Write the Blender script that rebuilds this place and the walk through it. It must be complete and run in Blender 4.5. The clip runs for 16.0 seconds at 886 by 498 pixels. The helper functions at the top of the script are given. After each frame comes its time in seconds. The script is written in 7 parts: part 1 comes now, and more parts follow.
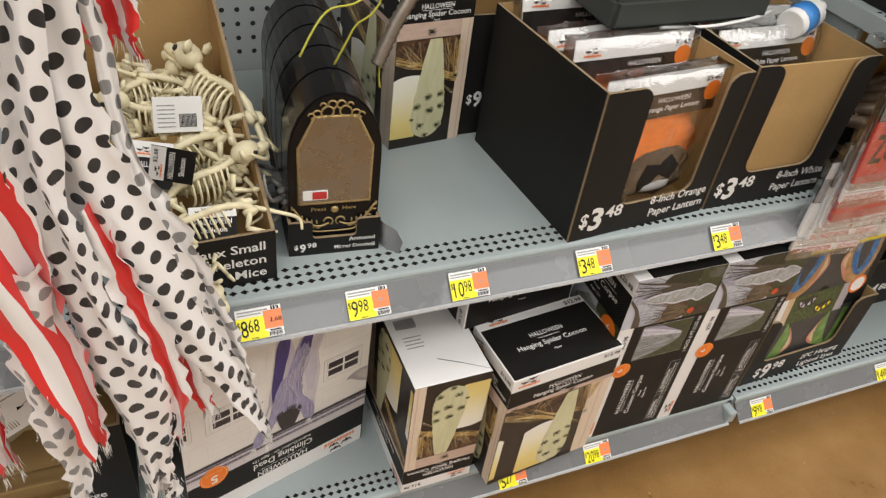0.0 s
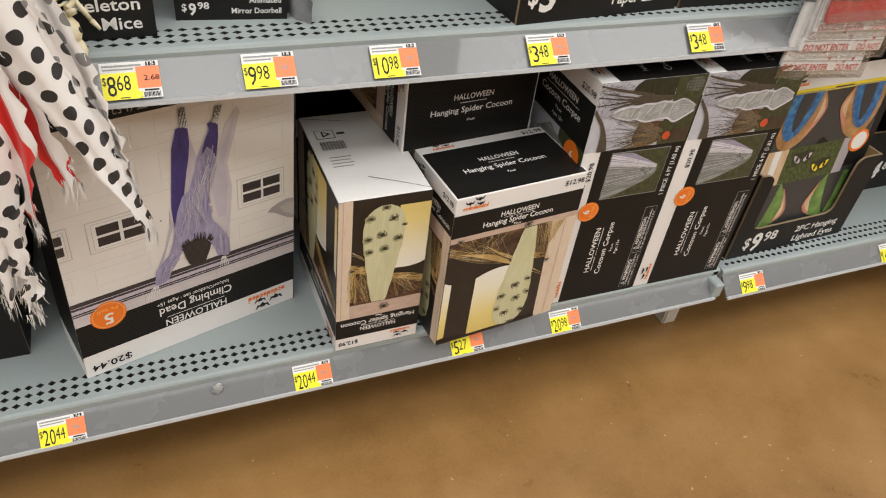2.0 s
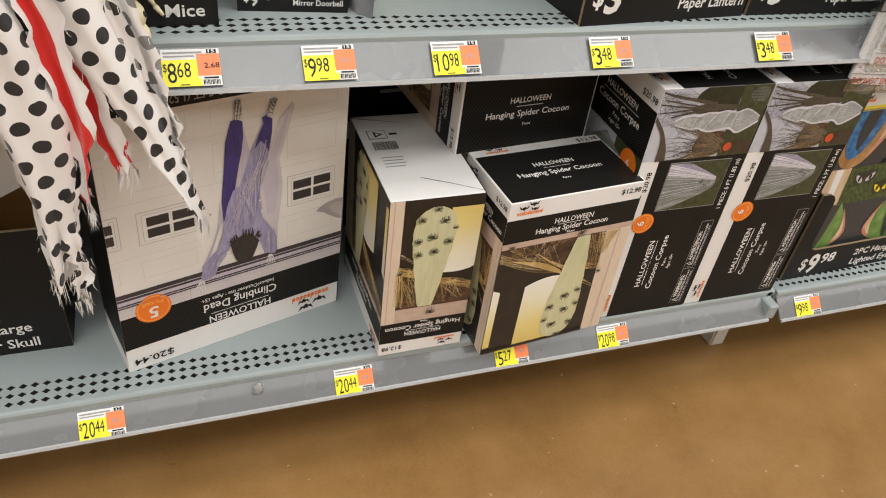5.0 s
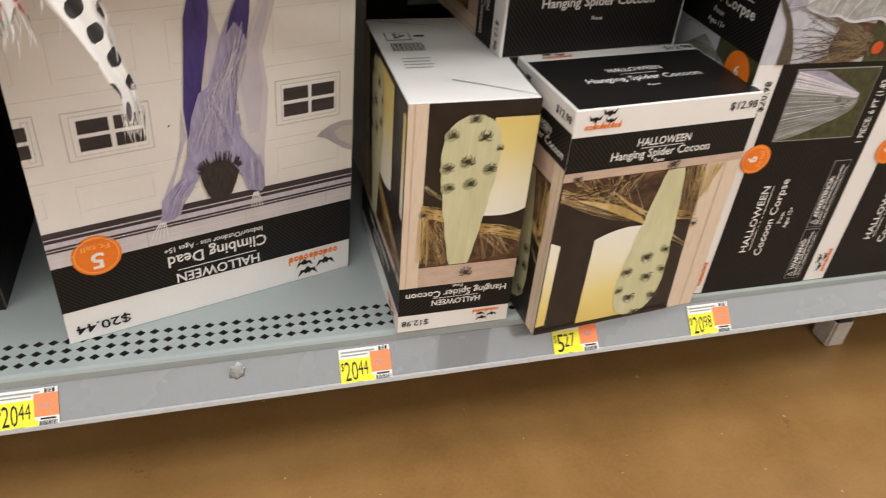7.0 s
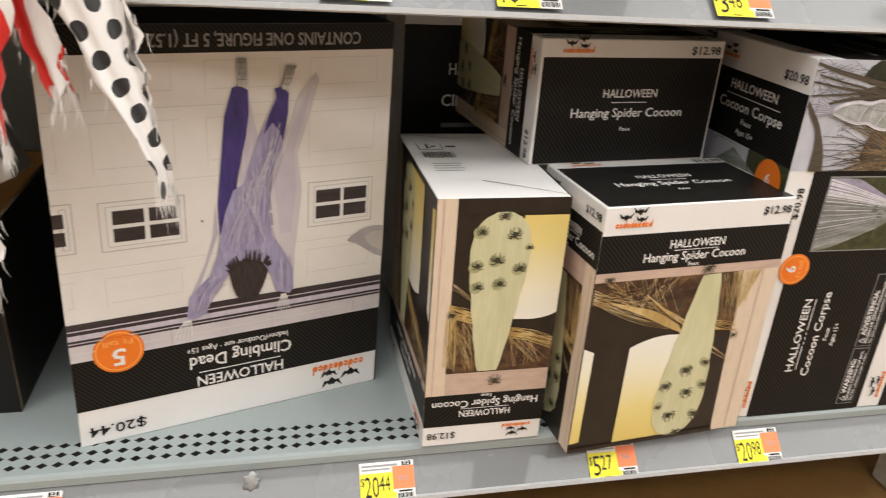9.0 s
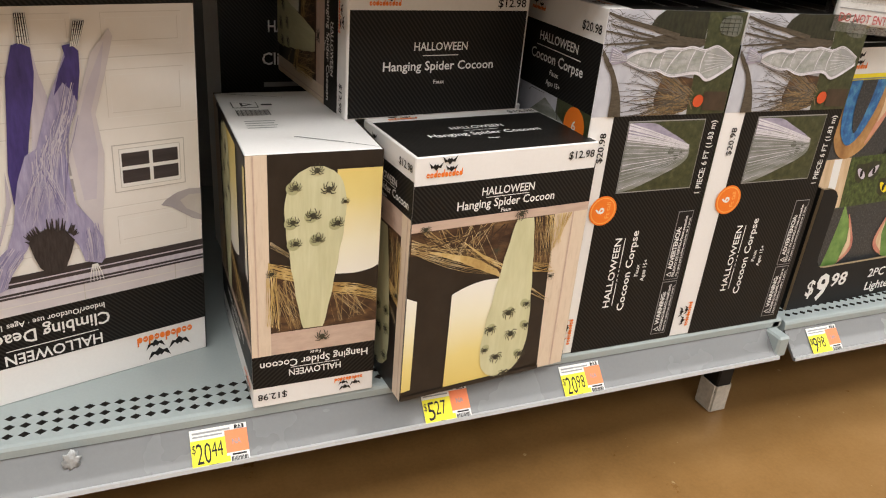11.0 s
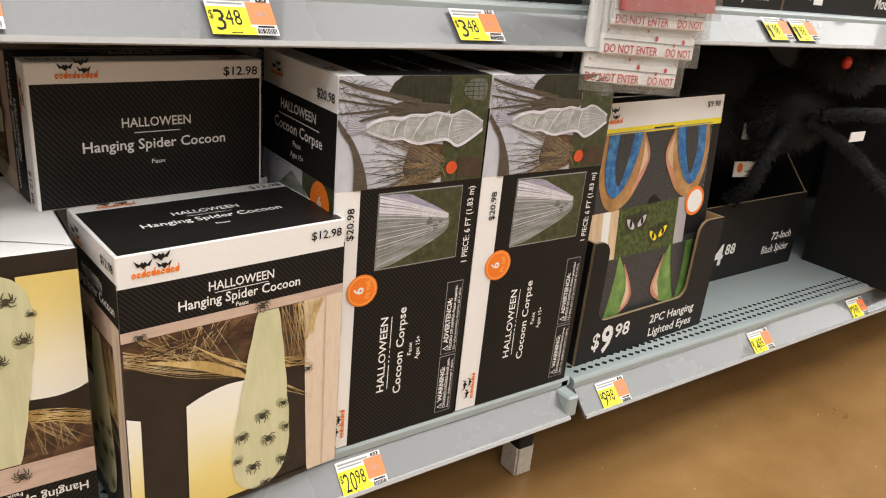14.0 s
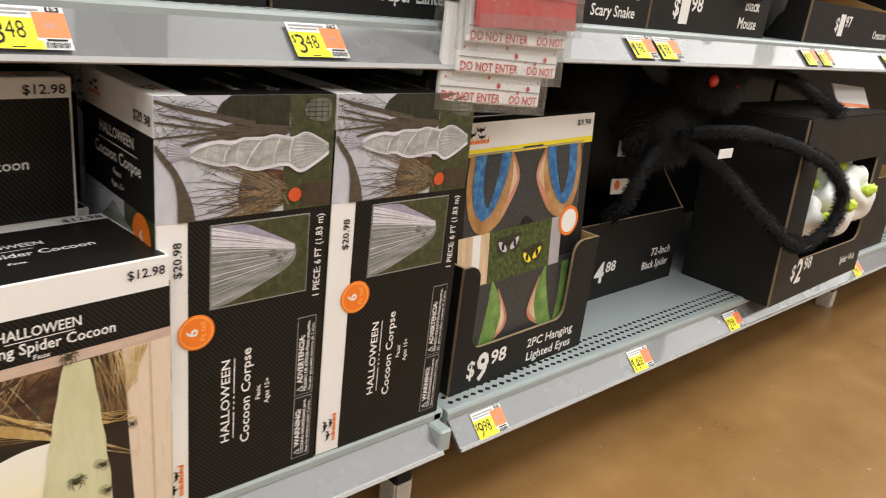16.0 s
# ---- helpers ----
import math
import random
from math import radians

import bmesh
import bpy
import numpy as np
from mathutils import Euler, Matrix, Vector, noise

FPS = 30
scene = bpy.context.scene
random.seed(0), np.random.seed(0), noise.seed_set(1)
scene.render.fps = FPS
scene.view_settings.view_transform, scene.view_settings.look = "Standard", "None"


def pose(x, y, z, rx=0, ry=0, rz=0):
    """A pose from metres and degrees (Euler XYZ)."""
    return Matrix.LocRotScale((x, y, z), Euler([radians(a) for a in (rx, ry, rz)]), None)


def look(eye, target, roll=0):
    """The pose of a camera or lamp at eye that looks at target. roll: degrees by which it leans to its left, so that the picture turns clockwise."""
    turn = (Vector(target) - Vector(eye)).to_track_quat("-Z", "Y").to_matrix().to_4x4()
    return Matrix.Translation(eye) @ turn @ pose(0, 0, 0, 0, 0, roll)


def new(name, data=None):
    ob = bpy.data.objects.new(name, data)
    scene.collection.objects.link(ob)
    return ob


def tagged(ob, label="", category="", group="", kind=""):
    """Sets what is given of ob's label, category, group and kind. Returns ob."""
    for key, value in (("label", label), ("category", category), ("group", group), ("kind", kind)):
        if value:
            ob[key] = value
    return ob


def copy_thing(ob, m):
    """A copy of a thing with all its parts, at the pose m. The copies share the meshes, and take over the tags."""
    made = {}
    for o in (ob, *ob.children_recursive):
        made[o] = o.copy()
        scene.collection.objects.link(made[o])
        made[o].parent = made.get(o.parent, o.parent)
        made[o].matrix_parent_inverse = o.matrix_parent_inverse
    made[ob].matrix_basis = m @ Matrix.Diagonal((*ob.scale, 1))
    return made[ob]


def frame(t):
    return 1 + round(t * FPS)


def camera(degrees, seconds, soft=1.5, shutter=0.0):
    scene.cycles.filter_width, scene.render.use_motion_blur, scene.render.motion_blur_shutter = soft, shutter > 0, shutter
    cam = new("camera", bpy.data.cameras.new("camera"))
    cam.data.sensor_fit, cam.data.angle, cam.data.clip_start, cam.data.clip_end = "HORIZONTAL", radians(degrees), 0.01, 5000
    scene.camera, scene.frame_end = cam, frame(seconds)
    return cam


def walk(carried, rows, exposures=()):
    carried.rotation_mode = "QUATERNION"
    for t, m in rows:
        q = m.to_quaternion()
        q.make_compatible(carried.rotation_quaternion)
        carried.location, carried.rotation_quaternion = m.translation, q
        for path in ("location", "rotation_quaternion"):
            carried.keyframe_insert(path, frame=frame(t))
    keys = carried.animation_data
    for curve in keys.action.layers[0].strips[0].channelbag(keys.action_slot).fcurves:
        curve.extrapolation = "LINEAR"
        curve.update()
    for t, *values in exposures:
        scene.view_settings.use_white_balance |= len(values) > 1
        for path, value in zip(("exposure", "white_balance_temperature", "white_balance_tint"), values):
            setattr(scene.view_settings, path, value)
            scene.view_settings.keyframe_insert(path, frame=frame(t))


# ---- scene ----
cam = camera(61.3, 16.0, soft=1.1, shutter=0.2)
PATH = [
    (0, (0.228, 0.275, 1.551), (0.92, 1.651, 0.276), 8.4),
    (0.5, (0.271, 0.143, 1.559), (0.966, 1.501, 0.266), 8.6),
    (1, (0.3, 0.035, 1.526), (1.01, 1.396, 0.243), 8.6),
    (1.5, (0.331, 0.092, 1.339), (1.043, 1.452, 0.057), 8.6),
    (2, (0.343, 0.177, 1.216), (1.03, 1.554, -0.061), 8.0),
    (2.5, (0.317, 0.197, 1.18), (0.976, 1.59, -0.094), 7.7),
    (3, (0.313, 0.203, 1.179), (0.948, 1.61, -0.092), 7.6),
    (5.3, (0.322, 0.189, 1.176), (0.945, 1.626, -0.067), 8.2),
    (5.5, (0.337, 0.187, 1.169), (0.971, 1.619, -0.075), 8.4),
    (6, (0.389, 0.231, 1.146), (1.022, 1.656, -0.106), 8.1),
    (6.5, (0.444, 0.315, 1.095), (1.049, 1.749, -0.161), 7.3),
    (7, (0.418, 0.335, 0.903), (0.906, 1.868, -0.285), 5.2),
    (7.5, (0.392, 0.325, 0.82), (0.644, 2.026, -0.201), 3.8),
    (8, (0.381, 0.3, 0.835), (0.542, 2.092, -0.038), 3.7),
    (8.5, (0.391, 0.296, 0.839), (0.596, 2.107, 0.015), 3.3),
    (9, (0.423, 0.312, 0.834), (0.851, 2.087, 0.017), 4.0),
    (9.5, (0.478, 0.299, 0.824), (1.111, 2.005, -0.007), 4.9),
    (10, (0.483, 0.289, 0.827), (1.196, 1.955, -0.02), 5.2),
    (12.3, (0.493, 0.277, 0.827), (1.238, 1.912, -0.051), 4.9),
    (12.5, (0.504, 0.278, 0.819), (1.281, 1.907, -0.043), 5.0),
    (13, (0.559, 0.302, 0.824), (1.459, 1.889, 0.004), 5.4),
    (13.5, (0.612, 0.32, 0.839), (1.629, 1.859, 0.066), 5.6),
    (14, (0.625, 0.321, 0.843), (1.733, 1.819, 0.117), 5.7),
    (14.5, (0.625, 0.314, 0.844), (1.781, 1.79, 0.146), 5.7),
    (15, (0.621, 0.308, 0.849), (1.812, 1.763, 0.166), 5.7),
    (15.5, (0.638, 0.309, 0.847), (1.872, 1.732, 0.172), 6.0),
    (16, (0.719, 0.333, 0.846), (2.019, 1.697, 0.178), 6.8),
]
walk(cam, [(t, look(eye, target, roll)) for t, eye, target, roll in PATH], [(0.0, -0.37), (6.3, -0.29), (7.6, -0.17), (10.0, -0.08), (12.5, -0.02), (16.0, -0.11)])

# ---- world and light ----
world = bpy.data.worlds.new("world")
scene.world = world
world.use_nodes = True
world.node_tree.nodes["Background"].inputs[0].default_value = (1.0, 0.98, 0.96, 1)
world.node_tree.nodes["Background"].inputs[1].default_value = 0.012


def strip_light(x, y, power):
    lamp = bpy.data.lights.new("strip_light", "AREA")
    lamp.shape, lamp.size, lamp.size_y, lamp.energy = "RECTANGLE", 7.0, 1.3, power
    lamp.color = (0.98, 0.98, 0.962)
    ob = new("strip_light", lamp)
    ob.matrix_world = pose(x, y, 4.42)
    return ob


for row_y, row_power in ((-3.3, 135), (-1.2, 182), (0.45, 116)):
    for row_x in (-1.5, 6.0, 13.5):
        strip_light(row_x, row_y, row_power)



# ---- materials ----
def nodes_of(name):
    m = bpy.data.materials.new(name)
    m.use_nodes = True
    t = m.node_tree
    return m, t, t.nodes["Principled BSDF"]


def link(t, a, b):
    t.links.new(a, b)


def noise_node(t, coord, scale, detail=4.0, rough=0.6):
    n = t.nodes.new("ShaderNodeTexNoise")
    n.inputs["Scale"].default_value, n.inputs["Detail"].default_value, n.inputs["Roughness"].default_value = scale, detail, rough
    link(t, coord, n.inputs["Vector"])
    return n.outputs["Fac"]


def ramp(t, fac, stops):
    r = t.nodes.new("ShaderNodeValToRGB")
    e = r.color_ramp.elements
    e[0].position, e[0].color = stops[0][0], (*stops[0][1], 1)
    e[1].position, e[1].color = stops[-1][0], (*stops[-1][1], 1)
    for p, c in stops[1:-1]:
        k = e.new(p)
        k.color = (*c, 1)
    link(t, fac, r.inputs["Fac"])
    return r.outputs["Color"]


def mixed(t, fac, a, b):
    n = t.nodes.new("ShaderNodeMix")
    n.data_type = "RGBA"
    for s, v in ((n.inputs[0], fac), (n.inputs[6], a), (n.inputs[7], b)):
        if isinstance(v, (tuple, list)):
            s.default_value = (*v, 1)
        elif isinstance(v, (int, float)):
            s.default_value = v
        else:
            link(t, v, s)
    return n.outputs[2]


def calc(t, op, a, b=0.0):
    n = t.nodes.new("ShaderNodeMath")
    n.operation = op
    for s, v in zip(n.inputs, (a, b)):
        if isinstance(v, (int, float)):
            s.default_value = v
        else:
            link(t, v, s)
    return n.outputs[0]


def bumped(t, p, height, strength, distance=0.002):
    b = t.nodes.new("ShaderNodeBump")
    b.inputs["Strength"].default_value, b.inputs["Distance"].default_value = strength, distance
    link(t, height, b.inputs["Height"])
    link(t, b.outputs["Normal"], p.inputs["Normal"])


def surface(name, c, rough=0.5, metal=0.0, spread=0.10, fine=220.0, coarse=9.0, bump=0.08, coat=0.0, sheen=0.0):
    """A painted, printed or moulded surface with grain and larger unevenness."""
    m, t, p = nodes_of(name)
    co = t.nodes.new("ShaderNodeTexCoord").outputs["Object"]
    f, g = noise_node(t, co, fine), noise_node(t, co, coarse)
    both = calc(t, "ADD", calc(t, "MULTIPLY", f, 0.4), calc(t, "MULTIPLY", g, 0.6))
    lo, hi = [v * (1 - spread) for v in c], [min(1, v * (1 + spread)) for v in c]
    link(t, ramp(t, both, [(0.3, lo), (0.7, hi)]), p.inputs["Base Color"])
    r = calc(t, "MULTIPLY_ADD", g, 0.18)
    r.node.inputs[2].default_value = max(0.02, rough - 0.09)
    link(t, r, p.inputs["Roughness"])
    p.inputs["Metallic"].default_value, p.inputs["Coat Weight"].default_value = metal, coat
    p.inputs["Sheen Weight"].default_value = sheen
    p.inputs["Specular IOR Level"].default_value = 0.24 if max(c) < 0.06 and coat < 0.1 else 0.5
    bumped(t, p, f, bump)
    return m


def black_print(name, lo=(0.0035, 0.0032, 0.003), hi=(0.025, 0.0228, 0.0205), pitch=0.0052):
    """Black carton print with fine slanting pinstripes."""
    m, t, p = nodes_of(name)
    co = t.nodes.new("ShaderNodeTexCoord").outputs["Object"]
    d = t.nodes.new("ShaderNodeVectorMath")
    d.operation = "DOT_PRODUCT"
    d.inputs[1].default_value = (1.0, 0.8, 0.9)
    link(t, co, d.inputs[0])
    s = calc(t, "SINE", calc(t, "MULTIPLY", d.outputs["Value"], 2 * math.pi / pitch))
    g = noise_node(t, co, 14.0)
    f = calc(t, "MULTIPLY_ADD", s, 0.35)
    f.node.inputs[2].default_value = 0.4
    link(t, ramp(t, f, [(0.2, lo), (0.8, hi)]), p.inputs["Base Color"])
    r = calc(t, "MULTIPLY_ADD", g, 0.2)
    r.node.inputs[2].default_value = 0.34
    p.inputs["Specular IOR Level"].default_value = 0.20
    link(t, r, p.inputs["Roughness"])
    bumped(t, p, noise_node(t, co, 160.0), 0.05)
    return m


def photo(name, stops, scale=30.0, stretch=(1, 1, 1), rough=0.36, detail=8.0, along=None):
    """A printed photograph's area: colours run over the panel's own coordinates."""
    m, t, p = nodes_of(name)
    uv = t.nodes.new("ShaderNodeTexCoord").outputs["UV"]
    if along is None:
        k = t.nodes.new("ShaderNodeMapping")
        k.inputs["Scale"].default_value = stretch
        link(t, uv, k.inputs["Vector"])
        f = noise_node(t, k.outputs["Vector"], scale, detail, 0.65)
    else:
        s = t.nodes.new("ShaderNodeSeparateXYZ")
        link(t, uv, s.inputs[0])
        f = calc(t, "ADD", s.outputs[along], calc(t, "MULTIPLY", calc(t, "SUBTRACT", noise_node(t, uv, scale, 3.0), 0.5), 0.12))
    link(t, ramp(t, f, stops), p.inputs["Base Color"])
    p.inputs["Roughness"].default_value = rough
    return m


def glass_film(name, tint=(1, 1, 1), gloss=0.22, rough=0.08, clear=0.86):
    """Thin clear plastic: light goes through, highlights stay on it."""
    m, t, p = nodes_of(name)
    out = t.nodes["Material Output"]
    tr, gl, mx = t.nodes.new("ShaderNodeBsdfTransparent"), t.nodes.new("ShaderNodeBsdfGlossy"), t.nodes.new("ShaderNodeMixShader")
    tr.inputs[0].default_value = (*[v * clear for v in tint], 1)
    gl.inputs["Roughness"].default_value = rough
    fr = t.nodes.new("ShaderNodeLayerWeight")
    fr.inputs["Blend"].default_value = gloss
    co = t.nodes.new("ShaderNodeTexCoord").outputs["Object"]
    b = t.nodes.new("ShaderNodeBump")
    b.inputs["Strength"].default_value, b.inputs["Distance"].default_value = 0.7, 0.006
    link(t, noise_node(t, co, 38.0, 3.0), b.inputs["Height"])
    link(t, b.outputs["Normal"], gl.inputs["Normal"])
    link(t, b.outputs["Normal"], fr.inputs["Normal"])
    link(t, calc(t, "MINIMUM", calc(t, "ADD", fr.outputs["Facing"], 0.06), 0.75), mx.inputs[0])
    link(t, tr.outputs[0], mx.inputs[1])
    link(t, gl.outputs[0], mx.inputs[2])
    link(t, mx.outputs[0], out.inputs["Surface"])
    return m


def dotted_cloth(name, dot, ground=(0.82, 0.79, 0.77), pitch=0.034, radius=0.0082):
    """White satin with staggered round dots."""
    m, t, p = nodes_of(name)
    uv = t.nodes.new("ShaderNodeTexCoord").outputs["UV"]
    w = noise_node(t, uv, 30.0, 2.0)
    s = t.nodes.new("ShaderNodeSeparateXYZ")
    link(t, uv, s.inputs[0])
    dist = []
    for off in (0.0, 0.5):
        a = []
        for i in (0, 1):
            q = calc(t, "ADD", calc(t, "DIVIDE", s.outputs[i], pitch * (1.0 if i == 0 else 1.35)), off)
            q = calc(t, "SUBTRACT", calc(t, "FRACT", q), 0.5)
            q = calc(t, "MULTIPLY", q, pitch * (1.0 if i == 0 else 1.35))
            a.append(calc(t, "MULTIPLY", q, q))
        dist.append(calc(t, "SQRT", calc(t, "ADD", a[0], a[1])))
    d = calc(t, "ADD", calc(t, "MINIMUM", dist[0], dist[1]), calc(t, "MULTIPLY", calc(t, "SUBTRACT", w, 0.5), 0.0015))
    col = mixed(t, calc(t, "LESS_THAN", d, radius), ground, dot)
    link(t, col, p.inputs["Base Color"])
    p.inputs["Roughness"].default_value = 0.42
    p.inputs["Sheen Weight"].default_value = 0.25
    weave = calc(t, "ADD", calc(t, "SINE", calc(t, "MULTIPLY", s.outputs[0], 9000.0)), calc(t, "SINE", calc(t, "MULTIPLY", s.outputs[1], 9000.0)))
    bumped(t, p, calc(t, "ADD", calc(t, "MULTIPLY", weave, 0.05), noise_node(t, uv, 60.0, 3.0)), 0.18, 0.003)
    return m


def striped_cloth(name, pitch=0.042):
    m, t, p = nodes_of(name)
    uv = t.nodes.new("ShaderNodeTexCoord").outputs["UV"]
    s = t.nodes.new("ShaderNodeSeparateXYZ")
    link(t, uv, s.inputs[0])
    f = calc(t, "LESS_THAN", calc(t, "FRACT", calc(t, "DIVIDE", s.outputs[0], pitch)), 0.5)
    link(t, mixed(t, f, (0.80, 0.77, 0.75), (0.66, 0.018, 0.014)), p.inputs["Base Color"])
    p.inputs["Roughness"].default_value = 0.45
    p.inputs["Sheen Weight"].default_value = 0.25
    bumped(t, p, noise_node(t, uv, 60.0, 4.0), 0.18, 0.003)
    return m


def floor_material():
    m, t, p = nodes_of("polished_concrete")
    co = t.nodes.new("ShaderNodeTexCoord").outputs["Object"]
    big, mid, fine = noise_node(t, co, 1.3, 5.0), noise_node(t, co, 7.0, 8.0, 0.7), noise_node(t, co, 160.0, 3.0)
    f = calc(t, "ADD", calc(t, "MULTIPLY", big, 0.45), calc(t, "ADD", calc(t, "MULTIPLY", mid, 0.4), calc(t, "MULTIPLY", fine, 0.15)))
    col = ramp(t, f, [(0.30, (0.17, 0.085, 0.026)), (0.48, (0.29, 0.155, 0.052)), (0.60, (0.35, 0.195, 0.072)), (0.74, (0.42, 0.26, 0.115))])
    sp = noise_node(t, co, 55.0, 2.0, 0.4)
    link(t, mixed(t, calc(t, "GREATER_THAN", sp, 0.755), col, (0.46, 0.33, 0.19)), p.inputs["Base Color"])
    r = calc(t, "MULTIPLY_ADD", mid, 0.22)
    r.node.inputs[2].default_value = 0.20
    link(t, r, p.inputs["Roughness"])
    p.inputs["Coat Weight"].default_value, p.inputs["Coat Roughness"].default_value = 0.40, 0.20
    bumped(t, p, calc(t, "ADD", calc(t, "MULTIPLY", mid, 0.7), calc(t, "MULTIPLY", fine, 0.3)), 0.06, 0.004)
    return m


FLOOR = floor_material()
STEEL = surface("grey_enamelled_steel", (0.33, 0.375, 0.375), 0.36, 0.0, 0.07, 300, 5, 0.03, 0.15)
RAIL = surface("grey_price_rail", (0.150, 0.154, 0.158), 0.26, 0.0, 0.07, 260, 6, 0.03, 0.6)
RAIL_EDGE = surface("pale_rail_lip", (0.50, 0.51, 0.52), 0.28, 0.0, 0.06, 200, 6, 0.02, 0.3)
PANEL_GREY = surface("back_panel_grey", (0.38, 0.40, 0.40), 0.5, 0, 0.06, 240, 3, 0.04)
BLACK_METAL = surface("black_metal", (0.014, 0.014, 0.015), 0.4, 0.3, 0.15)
FOOT = surface("scuffed_white_plastic", (0.62, 0.59, 0.53), 0.5, 0, 0.22, 120, 30, 0.1)
WHITE = surface("white_carton", (0.82, 0.80, 0.785), 0.42, 0, 0.04, 260, 7, 0.04)
PAPER = surface("white_paper", (0.80, 0.79, 0.77), 0.6, 0, 0.03, 300, 9, 0.03)
BLACK = black_print("black_carton_print")
PLAIN_BLACK = surface("plain_black_card", (0.011, 0.0105, 0.010), 0.52, 0, 0.25, 240, 9, 0.07)
INK = surface("black_ink", (0.012, 0.011, 0.011), 0.45, 0, 0.1)
WHITE_INK = surface("white_ink", (0.80, 0.79, 0.77), 0.45, 0, 0.03)
GREY_INK = surface("grey_ink", (0.30, 0.30, 0.30), 0.45, 0, 0.05)
PALE_ORANGE = surface("pale_orange_ink", (0.92, 0.40, 0.10), 0.4, 0, 0.04)
ORANGE_INK = surface("orange_ink", (0.86, 0.20, 0.018), 0.4, 0, 0.06)
KRAFT = surface("brown_cardboard", (0.42, 0.265, 0.105), 0.7, 0, 0.10, 200, 14, 0.15)
KRAFT_EDGE = surface("cut_cardboard_edge", (0.26, 0.185, 0.105), 0.8, 0, 0.2, 400, 30, 0.2)
TAG_YELLOW = surface("yellow_label_ink", (0.90, 0.82, 0.015), 0.4, 0, 0.03)
TAG_ORANGE = surface("orange_label_ink", (0.90, 0.23, 0.075), 0.4, 0, 0.04)
BONE = surface("cream_plastic_bone", (0.74, 0.66, 0.44), 0.5, 0, 0.16, 90, 25, 0.12)
BONE_GREY = surface("grey_plastic_bone", (0.20, 0.19, 0.175), 0.5, 0, 0.25, 90, 25, 0.12)
# near-black for hollows; in shelf and panel holes it paints the shade
PAINTED_HOLLOW = surface("painted_dark_hollow", (0.03, 0.027, 0.024), 0.7)
GLOSS_BLACK = surface("glossy_black_plastic", (0.007, 0.007, 0.008), 0.20, 0, 0.15, 90, 12, 0.05, 0.06)
GOLD = surface("antique_gold_paint", (0.44, 0.32, 0.14), 0.38, 0.55, 0.3, 160, 40, 0.15)
FILM = glass_film("clear_poly_bag", (1, 1, 1), 0.22, 0.08, 0.95)
HAZY = glass_film("hazy_poly_bag", (0.97, 0.98, 1.0), 0.35, 0.16, 0.80)
FUR = surface("black_fur", (0.012, 0.012, 0.0125), 0.8, 0, 0.4, 200, 30, 0.3)
# lighter copy of the black fur; light on the hair is in its colour
FUR_LIT = surface("lit_black_fur", (0.045, 0.045, 0.046), 0.85, 0, 0.4, 200, 30, 0.3)
RED_EYE = surface("red_plastic_eye", (0.72, 0.03, 0.012), 0.15, 0, 0.1, 100, 10, 0.0, 0.6)
WEBBING = surface("white_webbing", (0.78, 0.79, 0.76), 0.7, 0, 0.08, 60, 14, 0.9)
LIME_INK = surface("lime_ink", (0.52, 0.68, 0.05), 0.45, 0, 0.08)
RED_INK = surface("red_tape_ink", (0.52, 0.035, 0.035), 0.4, 0, 0.14, 60, 10, 0.05)
YELLOW_INK = surface("yellow_ink", (0.88, 0.72, 0.02), 0.4, 0, 0.05)
BLUE_INK = surface("blue_ink", (0.05, 0.24, 0.62), 0.4, 0, 0.08)
SNAKE = surface("brown_rubber", (0.13, 0.085, 0.055), 0.5, 0, 0.4, 70, 22, 0.3)
ORANGE_PAPER = surface("orange_tissue_paper", (0.84, 0.20, 0.015), 0.6, 0, 0.15, 40, 20, 0.4)
SPRING = surface("dull_spring_metal", (0.32, 0.28, 0.24), 0.35, 0.8, 0.2)
WIRE = surface("yellow_green_wire", (0.46, 0.44, 0.05), 0.4)
DOTS = dotted_cloth("polka_dot_satin", (0.014, 0.013, 0.014))
DOTS_BACK = dotted_cloth("polka_dot_satin_reverse", (0.24, 0.235, 0.23))
STRIPES = striped_cloth("red_striped_satin")
WALL_PAINT = surface("warm_white_wall_paint", (0.66, 0.63, 0.58), 0.7, 0, 0.05, 120, 1.5, 0.05)

# printed photographs
BEAM = photo("printed_pink_beam", [(0.3, (0.50, 0.36, 0.29)), (0.7, (0.62, 0.47, 0.38))], 6, (1, 6, 1))
COLUMN = photo("printed_pale_column", [(0.0, (0.48, 0.36, 0.25)), (0.5, (0.72, 0.59, 0.46)), (1.0, (0.60, 0.46, 0.34))], 7, (5, 1, 1))
NIGHT = photo("printed_dark_wall", [(0.3, (0.012, 0.009, 0.007)), (0.7, (0.026, 0.019, 0.015))], 8)
STRAW = photo("printed_straw", [(0.3, (0.016, 0.008, 0.006)), (0.48, (0.060, 0.030, 0.018)), (0.62, (0.14, 0.075, 0.035)), (0.8, (0.34, 0.21, 0.085))], 5, (1, 4, 1))
STRAND = photo("printed_straw_strand", [(0.3, (0.22, 0.125, 0.05)), (0.5, (0.46, 0.32, 0.14)), (0.7, (0.76, 0.65, 0.45))], 7)
DARK_STRAND = photo("printed_dark_strand", [(0.3, (0.020, 0.010, 0.007)), (0.7, (0.09, 0.05, 0.028))], 9)
SPIDER_INK = photo("printed_spider", [(0.3, (0.022, 0.020, 0.014)), (0.7, (0.085, 0.082, 0.052))], 60)
BRANCH = photo("printed_branch", [(0.3, (0.042, 0.033, 0.023)), (0.7, (0.115, 0.094, 0.068))], 22, (1, 8, 1))
